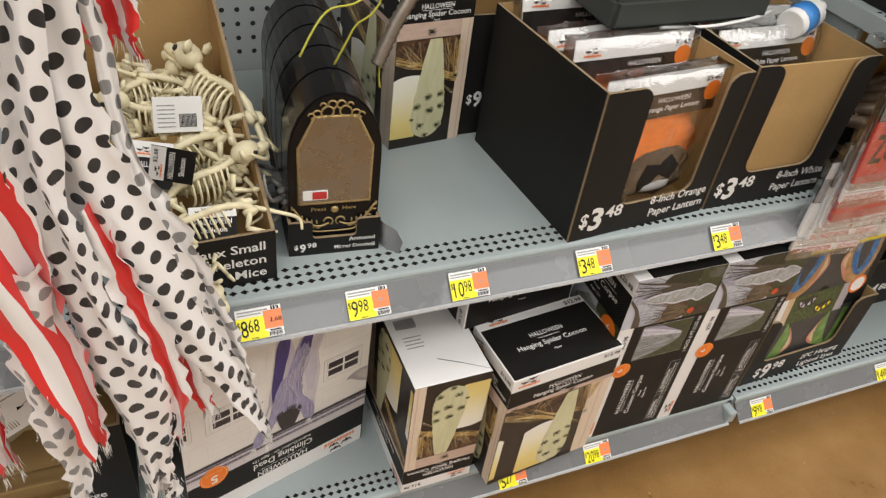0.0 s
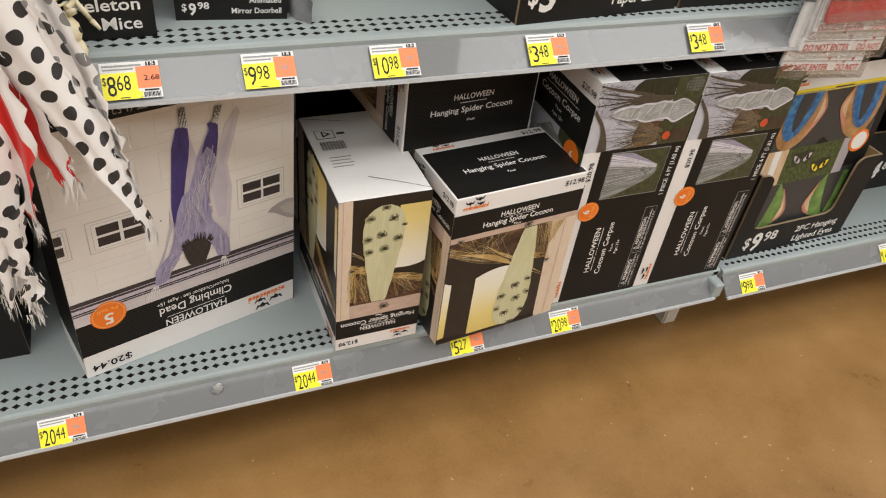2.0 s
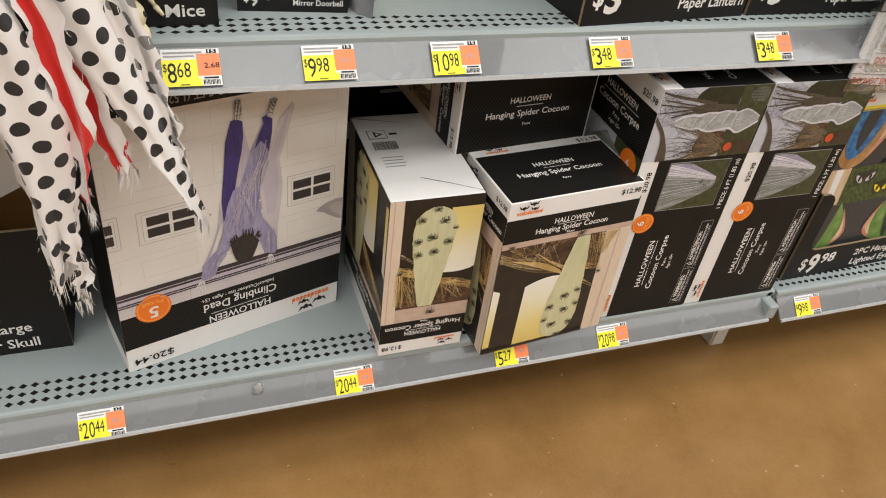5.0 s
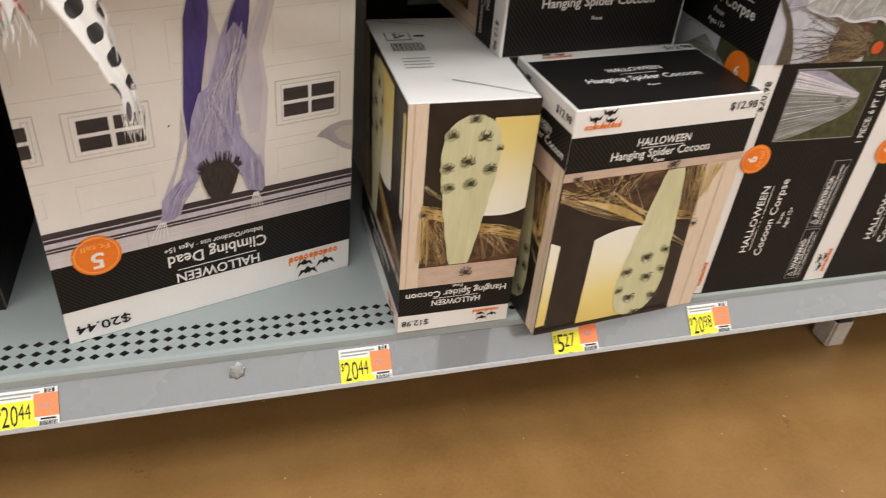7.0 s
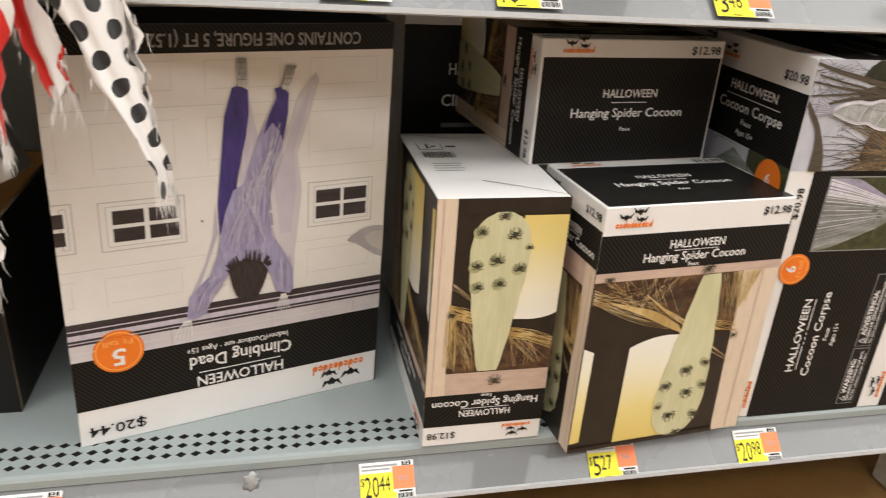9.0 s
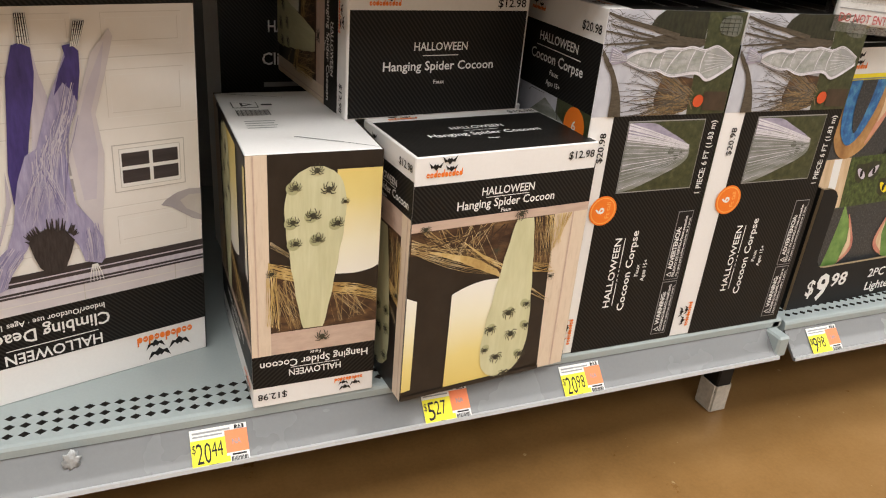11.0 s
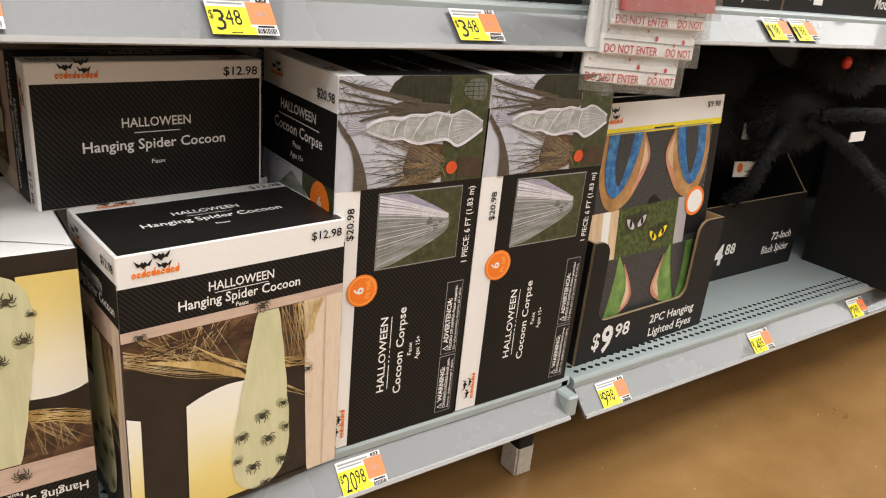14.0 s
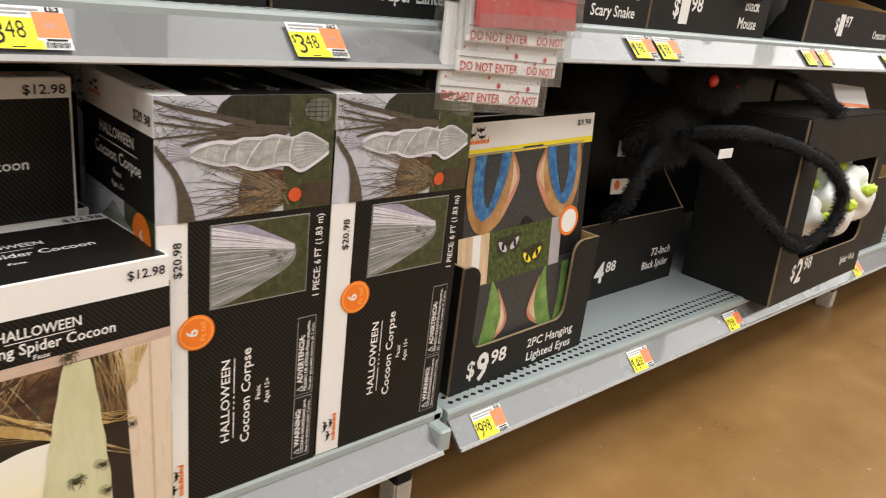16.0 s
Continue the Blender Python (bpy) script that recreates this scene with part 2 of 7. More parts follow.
GOLD_STRAND = photo("printed_golden_strand", [(0.3, (0.34, 0.20, 0.06)), (0.5, (0.56, 0.39, 0.15)), (0.7, (0.80, 0.66, 0.38))], 7)
TWIG = photo("printed_twig", [(0.3, (0.10, 0.085, 0.075)), (0.7, (0.22, 0.19, 0.165))], 30)
VEIL = photo("printed_veil_streak", [(0.3, (0.56, 0.54, 0.59)), (0.7, (0.82, 0.80, 0.85))], 9)
VEIL_DIM = photo("printed_dim_veil_streak", [(0.3, (0.26, 0.27, 0.26)), (0.7, (0.42, 0.42, 0.44))], 9)
VEIL_FOOT = photo("printed_veil_foot", [(0.3, (0.24, 0.22, 0.30)), (0.7, (0.46, 0.42, 0.54))], 9, (1, 4, 1))
PUMPKIN = photo("printed_pumpkin", [(0.3, (0.50, 0.055, 0.018)), (0.7, (0.68, 0.115, 0.03))], 12)
GLOW = photo("printed_lit_window", [(0.0, (0.72, 0.55, 0.16)), (0.16, (0.80, 0.66, 0.26)), (0.34, (0.85, 0.80, 0.60)), (0.5, (0.85, 0.83, 0.78))], 2.0, along=1)
GLOW_TURNED = photo("printed_lit_window_turned", [(0.38, (0.85, 0.83, 0.78)), (0.6, (0.84, 0.74, 0.40)), (0.85, (0.72, 0.58, 0.24))], 2.0, along=1)
COCOON = photo("printed_pale_cocoon", [(0.3, (0.555, 0.535, 0.32)), (0.55, (0.615, 0.595, 0.37)), (0.75, (0.665, 0.645, 0.43))], 4, (4, 1, 1), detail=3.0)
SMUDGE = photo("printed_spider_shadow", [(0.3, (0.38, 0.38, 0.20)), (0.7, (0.46, 0.455, 0.26))], 20)
SKY = photo("printed_pale_sky", [(0.3, (0.40, 0.41, 0.47)), (0.6, (0.56, 0.57, 0.63)), (0.75, (0.66, 0.66, 0.68))], 4)
LAWN = photo("printed_lawn", [(0.3, (0.022, 0.028, 0.011)), (0.55, (0.055, 0.062, 0.026)), (0.75, (0.11, 0.115, 0.055))], 22, (1, 2, 1))
BUSH = photo("printed_dark_bush", [(0.35, (0.009, 0.011, 0.006)), (0.65, (0.034, 0.037, 0.020))], 35)
SHRUB = photo("printed_bare_shrub", [(0.35, (0.11, 0.068, 0.032)), (0.65, (0.34, 0.235, 0.115))], 26, (5, 1, 1))
BARK = photo("printed_bark", [(0.3, (0.035, 0.03, 0.026)), (0.7, (0.11, 0.095, 0.08))], 40)
SHRUB_BOX = photo("printed_brown_planter", [(0.3, (0.035, 0.022, 0.014)), (0.7, (0.075, 0.05, 0.032))], 12)
HAZE_DARK = photo("printed_grey_haze", [(0.3, (0.10, 0.11, 0.085)), (0.7, (0.17, 0.175, 0.15))], 12)
GAUZE = photo("printed_gauze", [(0.3, (0.25, 0.27, 0.23)), (0.5, (0.38, 0.39, 0.37)), (0.75, (0.56, 0.55, 0.57))], 5, (3, 6, 1), detail=4.0)
GAUZE_HEAD = photo("printed_gauze_head", [(0.3, (0.13, 0.145, 0.11)), (0.5, (0.24, 0.25, 0.225)), (0.72, (0.44, 0.42, 0.46))], 4, (1, 9, 1), detail=4.0)
DOOR_ART = photo("printed_garage_door", [(0.3, (0.77, 0.735, 0.695)), (0.7, (0.84, 0.81, 0.775))], 4)
DOOR_LINE = photo("printed_panel_line", [(0.3, (0.655, 0.62, 0.575)), (0.7, (0.71, 0.675, 0.635))], 9)
DOOR_LIGHT = photo("printed_panel_highlight", [(0.3, (0.80, 0.775, 0.74)), (0.7, (0.84, 0.82, 0.79))], 9)
FRAME_LINE = photo("printed_window_outline", [(0.3, (0.46, 0.43, 0.40)), (0.7, (0.56, 0.53, 0.50))], 9)
LILAC = photo("printed_lilac_rag", [(0.3, (0.26, 0.24, 0.40)), (0.55, (0.37, 0.34, 0.51)), (0.75, (0.50, 0.47, 0.62))], 16, (5, 1, 1))
PALE_LILAC = photo("printed_pale_rag", [(0.3, (0.50, 0.46, 0.55)), (0.7, (0.64, 0.60, 0.66))], 10, (6, 1, 1))
INDIGO = photo("printed_indigo_rag", [(0.3, (0.030, 0.022, 0.12)), (0.7, (0.075, 0.055, 0.26))], 12, (4, 1, 1))
PALE_SHADE = photo("printed_faint_shade", [(0.3, (0.48, 0.44, 0.52)), (0.7, (0.60, 0.56, 0.62))], 6)
SHADOW_PALE = photo("printed_pale_shade", [(0.3, (0.56, 0.52, 0.56)), (0.7, (0.66, 0.62, 0.63))], 6)
INDIGO_SOFT = photo("printed_faded_indigo", [(0.3, (0.16, 0.14, 0.30)), (0.7, (0.26, 0.23, 0.40))], 8)
HAIR = photo("printed_dark_hair", [(0.3, (0.012, 0.010, 0.011)), (0.7, (0.05, 0.042, 0.045))], 30, (5, 1, 1))
ROOF_ART = photo("printed_dark_trim", [(0.3, (0.02, 0.016, 0.018)), (0.7, (0.06, 0.05, 0.055))], 4, (1, 8, 1))
SHADOW_ART = photo("printed_grey_blur", [(0.3, (0.36, 0.33, 0.36)), (0.7, (0.46, 0.43, 0.44))], 5)
FOAM = photo("printed_black_foam", [(0.35, (0.014, 0.015, 0.016)), (0.55, (0.040, 0.043, 0.046)), (0.75, (0.13, 0.135, 0.14))], 110)
EYE_BLUE = photo("printed_blue_iris", [(0.3, (0.010, 0.045, 0.16)), (0.5, (0.026, 0.14, 0.36)), (0.7, (0.10, 0.32, 0.47))], 24)
EYE_TAN = photo("printed_tan_lid", [(0.3, (0.26, 0.12, 0.04)), (0.55, (0.44, 0.24, 0.09)), (0.75, (0.56, 0.37, 0.19))], 12)
EYE_GREEN = photo("printed_green_iris", [(0.3, (0.06, 0.15, 0.03)), (0.7, (0.22, 0.36, 0.10))], 12)
EYE_ROSE = photo("printed_rose_lid", [(0.3, (0.45, 0.12, 0.10)), (0.7, (0.66, 0.36, 0.24))], 7)
IVY = photo("printed_ivy", [(0.35, (0.010, 0.022, 0.006)), (0.55, (0.06, 0.09, 0.022)), (0.75, (0.18, 0.21, 0.07))], 48)
PEACH = photo("printed_peach_wood", [(0.3, (0.55, 0.38, 0.22)), (0.7, (0.74, 0.58, 0.40))], 6, (6, 1, 1))


# ---- building helpers ----
def mesh_of(name, verts, faces, mats, slots=None, uvs=None, smooth=False):
    me = bpy.data.meshes.new(name)
    me.from_pydata([tuple(v) for v in verts], [], faces)
    for m in mats:
        me.materials.append(m)
    if slots:
        me.polygons.foreach_set("material_index", slots)
    if smooth:
        me.polygons.foreach_set("use_smooth", [True] * len(me.polygons))
    if uvs:
        layer = me.uv_layers.new(name="UVMap")
        for loop in me.loops:
            layer.data[loop.index].uv = uvs[loop.vertex_index]
    me.update()
    return me


def hang(ob, parent):
    ob.parent = parent
    return ob


def part(name, bm, material, parent, label=""):
    """Links a bmesh as one mesh object under a thing or a part."""
    me = bpy.data.meshes.new(name)
    bm.to_mesh(me)
    bm.free()
    me.materials.append(material)
    ob = hang(new(name, me), parent)
    return tagged(ob, label)


def thing(name, m, label, category, group=""):
    ob = new(name)
    ob.empty_display_size = 0.05
    ob.matrix_world = m
    return tagged(ob, label, category, group)


def block(x0, x1, y0, y1, z0, z1, bevel=0.0, seg=1):
    bm = bmesh.new()
    bmesh.ops.create_cube(bm, size=1)
    for v in bm.verts:
        v.co = Vector(((x0 + x1) / 2 + v.co.x * (x1 - x0), (y0 + y1) / 2 + v.co.y * (y1 - y0), (z0 + z1) / 2 + v.co.z * (z1 - z0)))
    if bevel:
        bmesh.ops.bevel(bm, geom=bm.edges[:], offset=bevel, segments=seg, affect="EDGES")
    return bm


def blob(center, radii, sub=2, wobble=0.0, freq=20.0, turn=None):
    bm = bmesh.new()
    bmesh.ops.create_icosphere(bm, subdivisions=sub, radius=1)
    for v in bm.verts:
        k = 1 + wobble * noise.noise(v.co * freq * 0.1 + Vector(center) * 13)
        q = Vector([a * b * k for a, b in zip(v.co, radii)])
        v.co = (turn @ q if turn else q) + Vector(center)
    for f in bm.faces:
        f.smooth = True
    return bm


def tube(points, radii, seg=7):
    """A round bar along points, with a radius at each."""
    bm = bmesh.new()
    pts = [Vector(p) for p in points]
    if isinstance(radii, (int, float)):
        radii = [radii] * len(pts)
    rings, side = [], None
    for i, p in enumerate(pts):
        d = (pts[min(i + 1, len(pts) - 1)] - pts[max(i - 1, 0)]).normalized()
        if side is None:
            side = d.orthogonal().normalized()
        side = (side - d * side.dot(d)).normalized()
        up = d.cross(side)
        rings.append([bm.verts.new(p + (side * math.cos(a) + up * math.sin(a)) * radii[i]) for a in [2 * math.pi * k / seg for k in range(seg)]])
    for a, b in zip(rings, rings[1:]):
        for k in range(seg):
            bm.faces.new((a[k], a[(k + 1) % seg], b[(k + 1) % seg], b[k])).smooth = True
    bm.faces.new(rings[0][::-1])
    bm.faces.new(rings[-1])
    return bm


def joined(*bms):
    out = bms[0]
    for b in bms[1:]:
        me = bpy.data.meshes.new("piece")
        b.to_mesh(me)
        b.free()
        out.from_mesh(me)
        bpy.data.meshes.remove(me)
    return out


def smooth_line(pts, n=6):
    """Points of a soft curve through pts."""
    p = [Vector(v) for v in pts]
    out = []
    for i in range(len(p) - 1):
        a, b, c, d = p[max(i - 1, 0)], p[i], p[i + 1], p[min(i + 2, len(p) - 1)]
        for k in range(n):
            s = k / n
            out.append(0.5 * ((2 * b) + (c - a) * s + (2 * a - 5 * b + 4 * c - d) * s * s + (3 * b - a - 3 * c + d) * s ** 3))
    return out + [p[-1]]


GLYPHS = {}


def glyphs(text, bold=0.0):
    if (text, bold) not in GLYPHS:
        cu = bpy.data.curves.new("lettering", "FONT")
        cu.body, cu.size, cu.resolution_u, cu.offset = text, 1.0, 2, bold
        ob = bpy.data.objects.new("lettering", cu)
        me = bpy.data.meshes.new_from_object(ob)
        GLYPHS[(text, bold)] = ([tuple(v.co) for v in me.vertices], [tuple(f.vertices) for f in me.polygons])
        bpy.data.objects.remove(ob)
        bpy.data.meshes.remove(me)
        bpy.data.curves.remove(cu)
    return GLYPHS[(text, bold)]


class Face:
    """A flat side of a thing: u to the right and v up, as one who reads it sees it, in shares of its width and height."""

    def __init__(self, parent, origin, u, v, w, h):
        self.parent, self.o, self.u, self.v, self.w, self.h = parent, Vector(origin), Vector(u), Vector(v), w, h
        self.n = self.u.cross(self.v)

    def at(self, u, v, lift):
        return self.o + self.u * (u * self.w) + self.v * (v * self.h) + self.n * lift

    def printed(self, name):
        return Print(self, name)


class Print:
    """Ink on a Face, gathered into one part."""

    def __init__(self, face, name):
        self.f, self.name, self.verts, self.faces, self.slots, self.uvs, self.mats, self.strokes = face, name, [], [], [], [], [], 0

    def slot(self, m):
        if m not in self.mats:
            self.mats.append(m)
        return self.mats.index(m)

    def poly(self, pts, m, layer=1):
        k = len(self.verts)
        area = sum(a[0] * b[1] - b[0] * a[1] for a, b in zip(pts, pts[1:] + pts[:1]))
        if area < 0:
            pts = pts[::-1]
        for u, v in pts:
            self.verts.append(self.f.at(u, v, 0.0003 * layer))
            self.uvs.append((u, v))
        self.faces.append(tuple(range(k, k + len(pts))))
        self.slots.append(self.slot(m))
        return self

    def rect(self, u0, v0, u1, v1, m, layer=1):
        return self.poly([(u0, v0), (u1, v0), (u1, v1), (u0, v1)], m, layer)

    def disc(self, u, v, r, m, layer=2, n=28):
        a = self.f.w / self.f.h
        return self.poly([(u + r * math.cos(2 * math.pi * i / n), v + r * a * math.sin(2 * math.pi * i / n)) for i in range(n)], m, layer)

    def line(self, pts, width, m, layer=2):
        """A thin stroke; width in metres, tapering to its end."""
        self.strokes += 1
        layer += 0.9 * ((self.strokes * 7) % 61) / 61
        q = [Vector((u * self.f.w, v * self.f.h)) for u, v in pts]
        left, right = [], []
        for i, p in enumerate(q):
            d = (q[min(i + 1, len(q) - 1)] - q[max(i - 1, 0)])
            d = d.normalized() if d.length > 1e-9 else Vector((1, 0))
            s = Vector((-d.y, d.x)) * width / 2 * (1 - 0.6 * i / max(1, len(q) - 1))
            left.append(p + s)
            right.append(p - s)
        for i in range(len(q) - 1):
            four = [left[i], left[i + 1], right[i + 1], right[i]]
            self.poly([(p.x / self.f.w, p.y / self.f.h) for p in four], m, layer)
        return self

    def text(self, s, u, v, width, height, m, layer=3, turn=0, bold=0.013, align="left"):
        """Letters from (u, v) on, width and capitals' height in metres."""
        vs, fs = glyphs(s, bold)
        x0, x1 = min(p[0] for p in vs), max(p[0] for p in vs)
        sx, sy = width / (x1 - x0), height / 0.69
        shift = {"left": 0.0, "centre": -width / 2, "right": -width}[align]
        c, n = math.cos(radians(turn)), math.sin(radians(turn))
        k = len(self.verts)
        for p in vs:
            x, y = (p[0] - x0) * sx + shift, p[1] * sy
            x, y = x * c - y * n, x * n + y * c
            uu, vv = u + x / self.f.w, v + y / self.f.h
            self.verts.append(self.f.at(uu, vv, 0.0003 * layer))
            self.uvs.append((uu, vv))
        for f in fs:
            self.faces.append(tuple(i + k for i in f))
            self.slots.append(self.slot(m))
        return self

    def apart(self, label=""):
        """As done(), but each ink is a part of its own, named after it."""
        for k, m in enumerate(self.mats):
            mine = [f for f, sl in zip(self.faces, self.slots) if sl == k]
            for group in [[f] for f in mine] if len(mine) <= 6 else [mine]:
                p = Print(self.f, m.name.replace("printed_", ""))
                for f in group:
                    n = len(p.verts)
                    p.verts += [self.verts[i] for i in f]
                    p.uvs += [self.uvs[i] for i in f]
                    p.faces.append(tuple(range(n, n + len(f))))
                    p.slots.append(0)
                p.mats = [m]
                ob = p.done(label)
                if len(group) > 1:
                    tagged(ob, kind="stuff")

    def done(self, label="", parent=None):
        ob = hang(new(self.name, mesh_of(self.name, self.verts, self.faces, self.mats, self.slots, self.uvs)), parent or self.f.parent)
        return tagged(ob, label)


def logo(face, u, v, size, name="logo"):
    """Three little bats over an orange bar."""
    p = face.printed(name)
    a, b = 1 / face.w, 1 / face.h
    for dx, dy, s in ((-0.26, -0.04, 0.80), (0.10, 0.12, 0.85), (0.16, -0.13, 0.70)):
        q = []
        for x, y in ((-0.24, 0.16), (-0.10, 0.02), (-0.04, 0.10), (0, 0.05), (0.04, 0.10), (0.10, 0.02), (0.24, 0.16), (0.16, -0.06), (0.08, -0.04), (0, -0.14), (-0.08, -0.04), (-0.16, -0.06)):
            q.append((u + (dx + x * s) * size * a, v + (0.225 + dy * 0.8 + y * s * 0.85) * size * b))
        p.poly(q, INK, 3)
    for i in range(10):
        x, r_ = -0.46 + i * 0.098, 0.046
        ring = [(u + (x + r_ * math.cos(g * 0.785)) * size * a, v + (-0.02 + 1.35 * r_ * math.sin(g * 0.785)) * size * b) for g in range(8)]
        p.poly(ring, ORANGE_INK, 3)
        if i in (2, 4, 7, 9):
            p.rect(u + (x + 0.02) * size * a, v - 0.06 * size * b, u + (x + 0.046) * size * a, v + 0.11 * size * b, ORANGE_INK, 3)
        elif i != 5:
            p.rect(u + (x - 0.02) * size * a, v - 0.03 * size * b, u + (x + 0.03) * size * a, v - 0.015 * size * b, WHITE, 4)
    return p.done("orange and black maker's mark")


def small_spider(p, u, v, s, m=SPIDER_INK, layer=4, seed=0):
    """A printed spider of s metres across."""
    r = random.Random(seed)
    a, b = 1 / p.f.w, 1 / p.f.h
    for i in range(8):
        side = -1 if i < 4 else 1
        g = radians(-50 + 33 * (i % 4) + r.uniform(-8, 8))
        k = (math.cos(g) * side, math.sin(g))
        e = (math.cos(g - 0.5) * side, math.sin(g - 0.5))
        p.line([(u, v), (u + k[0] * s * 0.32 * a, v + (k[1] * 0.30 + 0.04) * s * b), (u + e[0] * s * 0.50 * a, v + e[1] * s * 0.50 * b)], s * 0.105, m, layer)
    for r_, dv in ((0.145, -0.06), (0.095, 0.12)):
        p.poly([(u + r_ * s * a * math.cos(t * math.pi / 5), v + (dv + r_ * math.sin(t * math.pi / 5)) * s * b) for t in range(10)], m, layer + 1)


def wisps(p, u0, v0, u1, v1, n, m, width, seed, layer=3, lean=0.5):
    """Loose printed strands within a rectangle."""
    r = random.Random(seed)
    for _ in range(n):
        a = (r.uniform(u0, u1), r.uniform(v0, v1))
        g = r.gauss(0, lean)
        ln = r.uniform(0.35, 1.0) * (u1 - u0)
        bend = r.uniform(-0.05, 0.05)
        pts = []
        for k in range(5):
            s = k / 4
            u, v = a[0] + math.cos(g) * ln * s, a[1] + math.sin(g) * ln * 0.5 * s + bend * math.sin(s * 3.1)
            pts.append((min(max(u, u0), u1), min(max(v, v0), v1)))
        p.line(pts, width * r.uniform(0.5, 1.3), m, layer)


# ---- structure ----
def setting(name, bm, material, label=""):
    me = bpy.data.meshes.new(name)
    bm.to_mesh(me)
    bm.free()
    me.materials.append(material)
    return tagged(new(name, me), label, "", "", "structure")


setting("floor", block(-9, 22, -8, 7, -0.1, 0), FLOOR, "polished brown-stained concrete shop floor")
setting("ceiling", block(-9, 22, -8, 7, 4.6, 4.7), WALL_PAINT, "plain pale shop ceiling")
# unseen wall added across the aisle to throw light onto the shelf fronts
setting("bounce_wall", block(-7, 12, -2.1, -1.9, 0, 2.2), WALL_PAINT, "plain pale back of the shelving across the aisle")
setting("wall_north", block(-9, 22, 6.8, 7, 0, 4.6), WALL_PAINT, "plain pale shop wall")
setting("wall_south", block(-9, 22, -8, -7.8, 0, 4.6), WALL_PAINT, "plain pale shop wall")
setting("wall_west", block(-9, -8.8, -7.8, 6.8, 0, 4.6), WALL_PAINT, "plain pale shop wall")
setting("wall_east", block(21.8, 22, -7.8, 6.8, 0, 4.6), WALL_PAINT, "plain pale shop wall")

LOW, HIGH, LOW_B, HIGH_B = 0.26, 0.80, 0.25, 0.812
BACK = 1.72


def deck_mesh(x0, x1, y0, y1, first, pitch=0.016, rows=3):
    """A steel shelf: three rows of punched diamond holes behind its front edge, a rolled lip and a closed underside."""
    v, f = [], []

    slots = []

    def quad(*p, slot=0):
        k = len(v)
        v.extend(p)
        f.append(tuple(range(k, k + len(p))))
        slots.append(slot)

    n = int((x1 - x0 - 0.012) / pitch)
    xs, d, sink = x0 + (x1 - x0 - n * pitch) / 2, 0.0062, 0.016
    ya = y0 + first
    yb = ya + rows * pitch
    for i in range(n):
        for j in range(rows):
            a, b = xs + i * pitch, ya + j * pitch
            cx, cy = a + pitch / 2, b + pitch / 2
            sq = [(a, b, 0), (a + pitch, b, 0), (a + pitch, b + pitch, 0), (a, b + pitch, 0)]
            di = [(cx, cy - d * 0.8, 0), (cx + d, cy, 0), (cx, cy + d * 0.8, 0), (cx - d, cy, 0)]
            for k in range(4):
                quad(sq[k], sq[(k + 1) % 4], di[k])
                quad(sq[(k + 1) % 4], di[(k + 1) % 4], di[k])
                e, g = di[k], di[(k + 1) % 4]
                # hole walls get the near-black slot, so shade inside is in the colour
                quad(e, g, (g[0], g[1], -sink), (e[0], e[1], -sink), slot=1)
    quad((x0, y0, 0), (x1, y0, 0), (x1, ya, 0), (x0, ya, 0))
    quad((x0, yb, 0), (x1, yb, 0), (x1, y1, 0), (x0, y1, 0))
    quad((x0, ya, 0), (xs, ya, 0), (xs, yb, 0), (x0, yb, 0))
    quad((xs + n * pitch, ya, 0), (x1, ya, 0), (x1, yb, 0), (xs + n * pitch, yb, 0))
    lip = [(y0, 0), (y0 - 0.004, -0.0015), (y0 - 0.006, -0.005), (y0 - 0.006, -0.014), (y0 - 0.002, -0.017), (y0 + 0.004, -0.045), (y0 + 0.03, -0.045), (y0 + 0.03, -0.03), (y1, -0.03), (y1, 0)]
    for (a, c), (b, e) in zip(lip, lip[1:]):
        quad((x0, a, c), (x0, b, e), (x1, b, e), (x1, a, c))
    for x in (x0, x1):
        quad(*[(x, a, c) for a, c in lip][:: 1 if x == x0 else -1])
    return v, f, slots


def rail_mesh(x0, x1):
    """A sloping price channel with a pale lip at top and bottom; its top edge is the origin."""
    prof = [(0.003, 0.002), (-0.001, 0.003), (-0.004, -0.001), (-0.0015, -0.004), (-0.0385, -0.041), (-0.0425, -0.0405), (-0.0435, -0.0455), (-0.0395, -0.0475), (0.002, -0.010)]
    v, f, s = [], [], []
    for i in range(len(prof)):
        (a, b), (c, d) = prof[i], prof[(i + 1) % len(prof)]
        k = len(v)
        v += [(x0, a, b), (x0, c, d), (x1, c, d), (x1, a, b)]
        f.append((k, k + 1, k + 2, k + 3))
        s.append(1 if i in (0, 1, 2, 4, 5, 6) else 0)
    for x in (x0, x1):
        k = len(v)
        v += [(x, a, b) for a, b in prof]
        f.append(tuple(range(k, k + len(prof)))[:: 1 if x == x0 else -1])
        s.append(0)
    return v, f, s


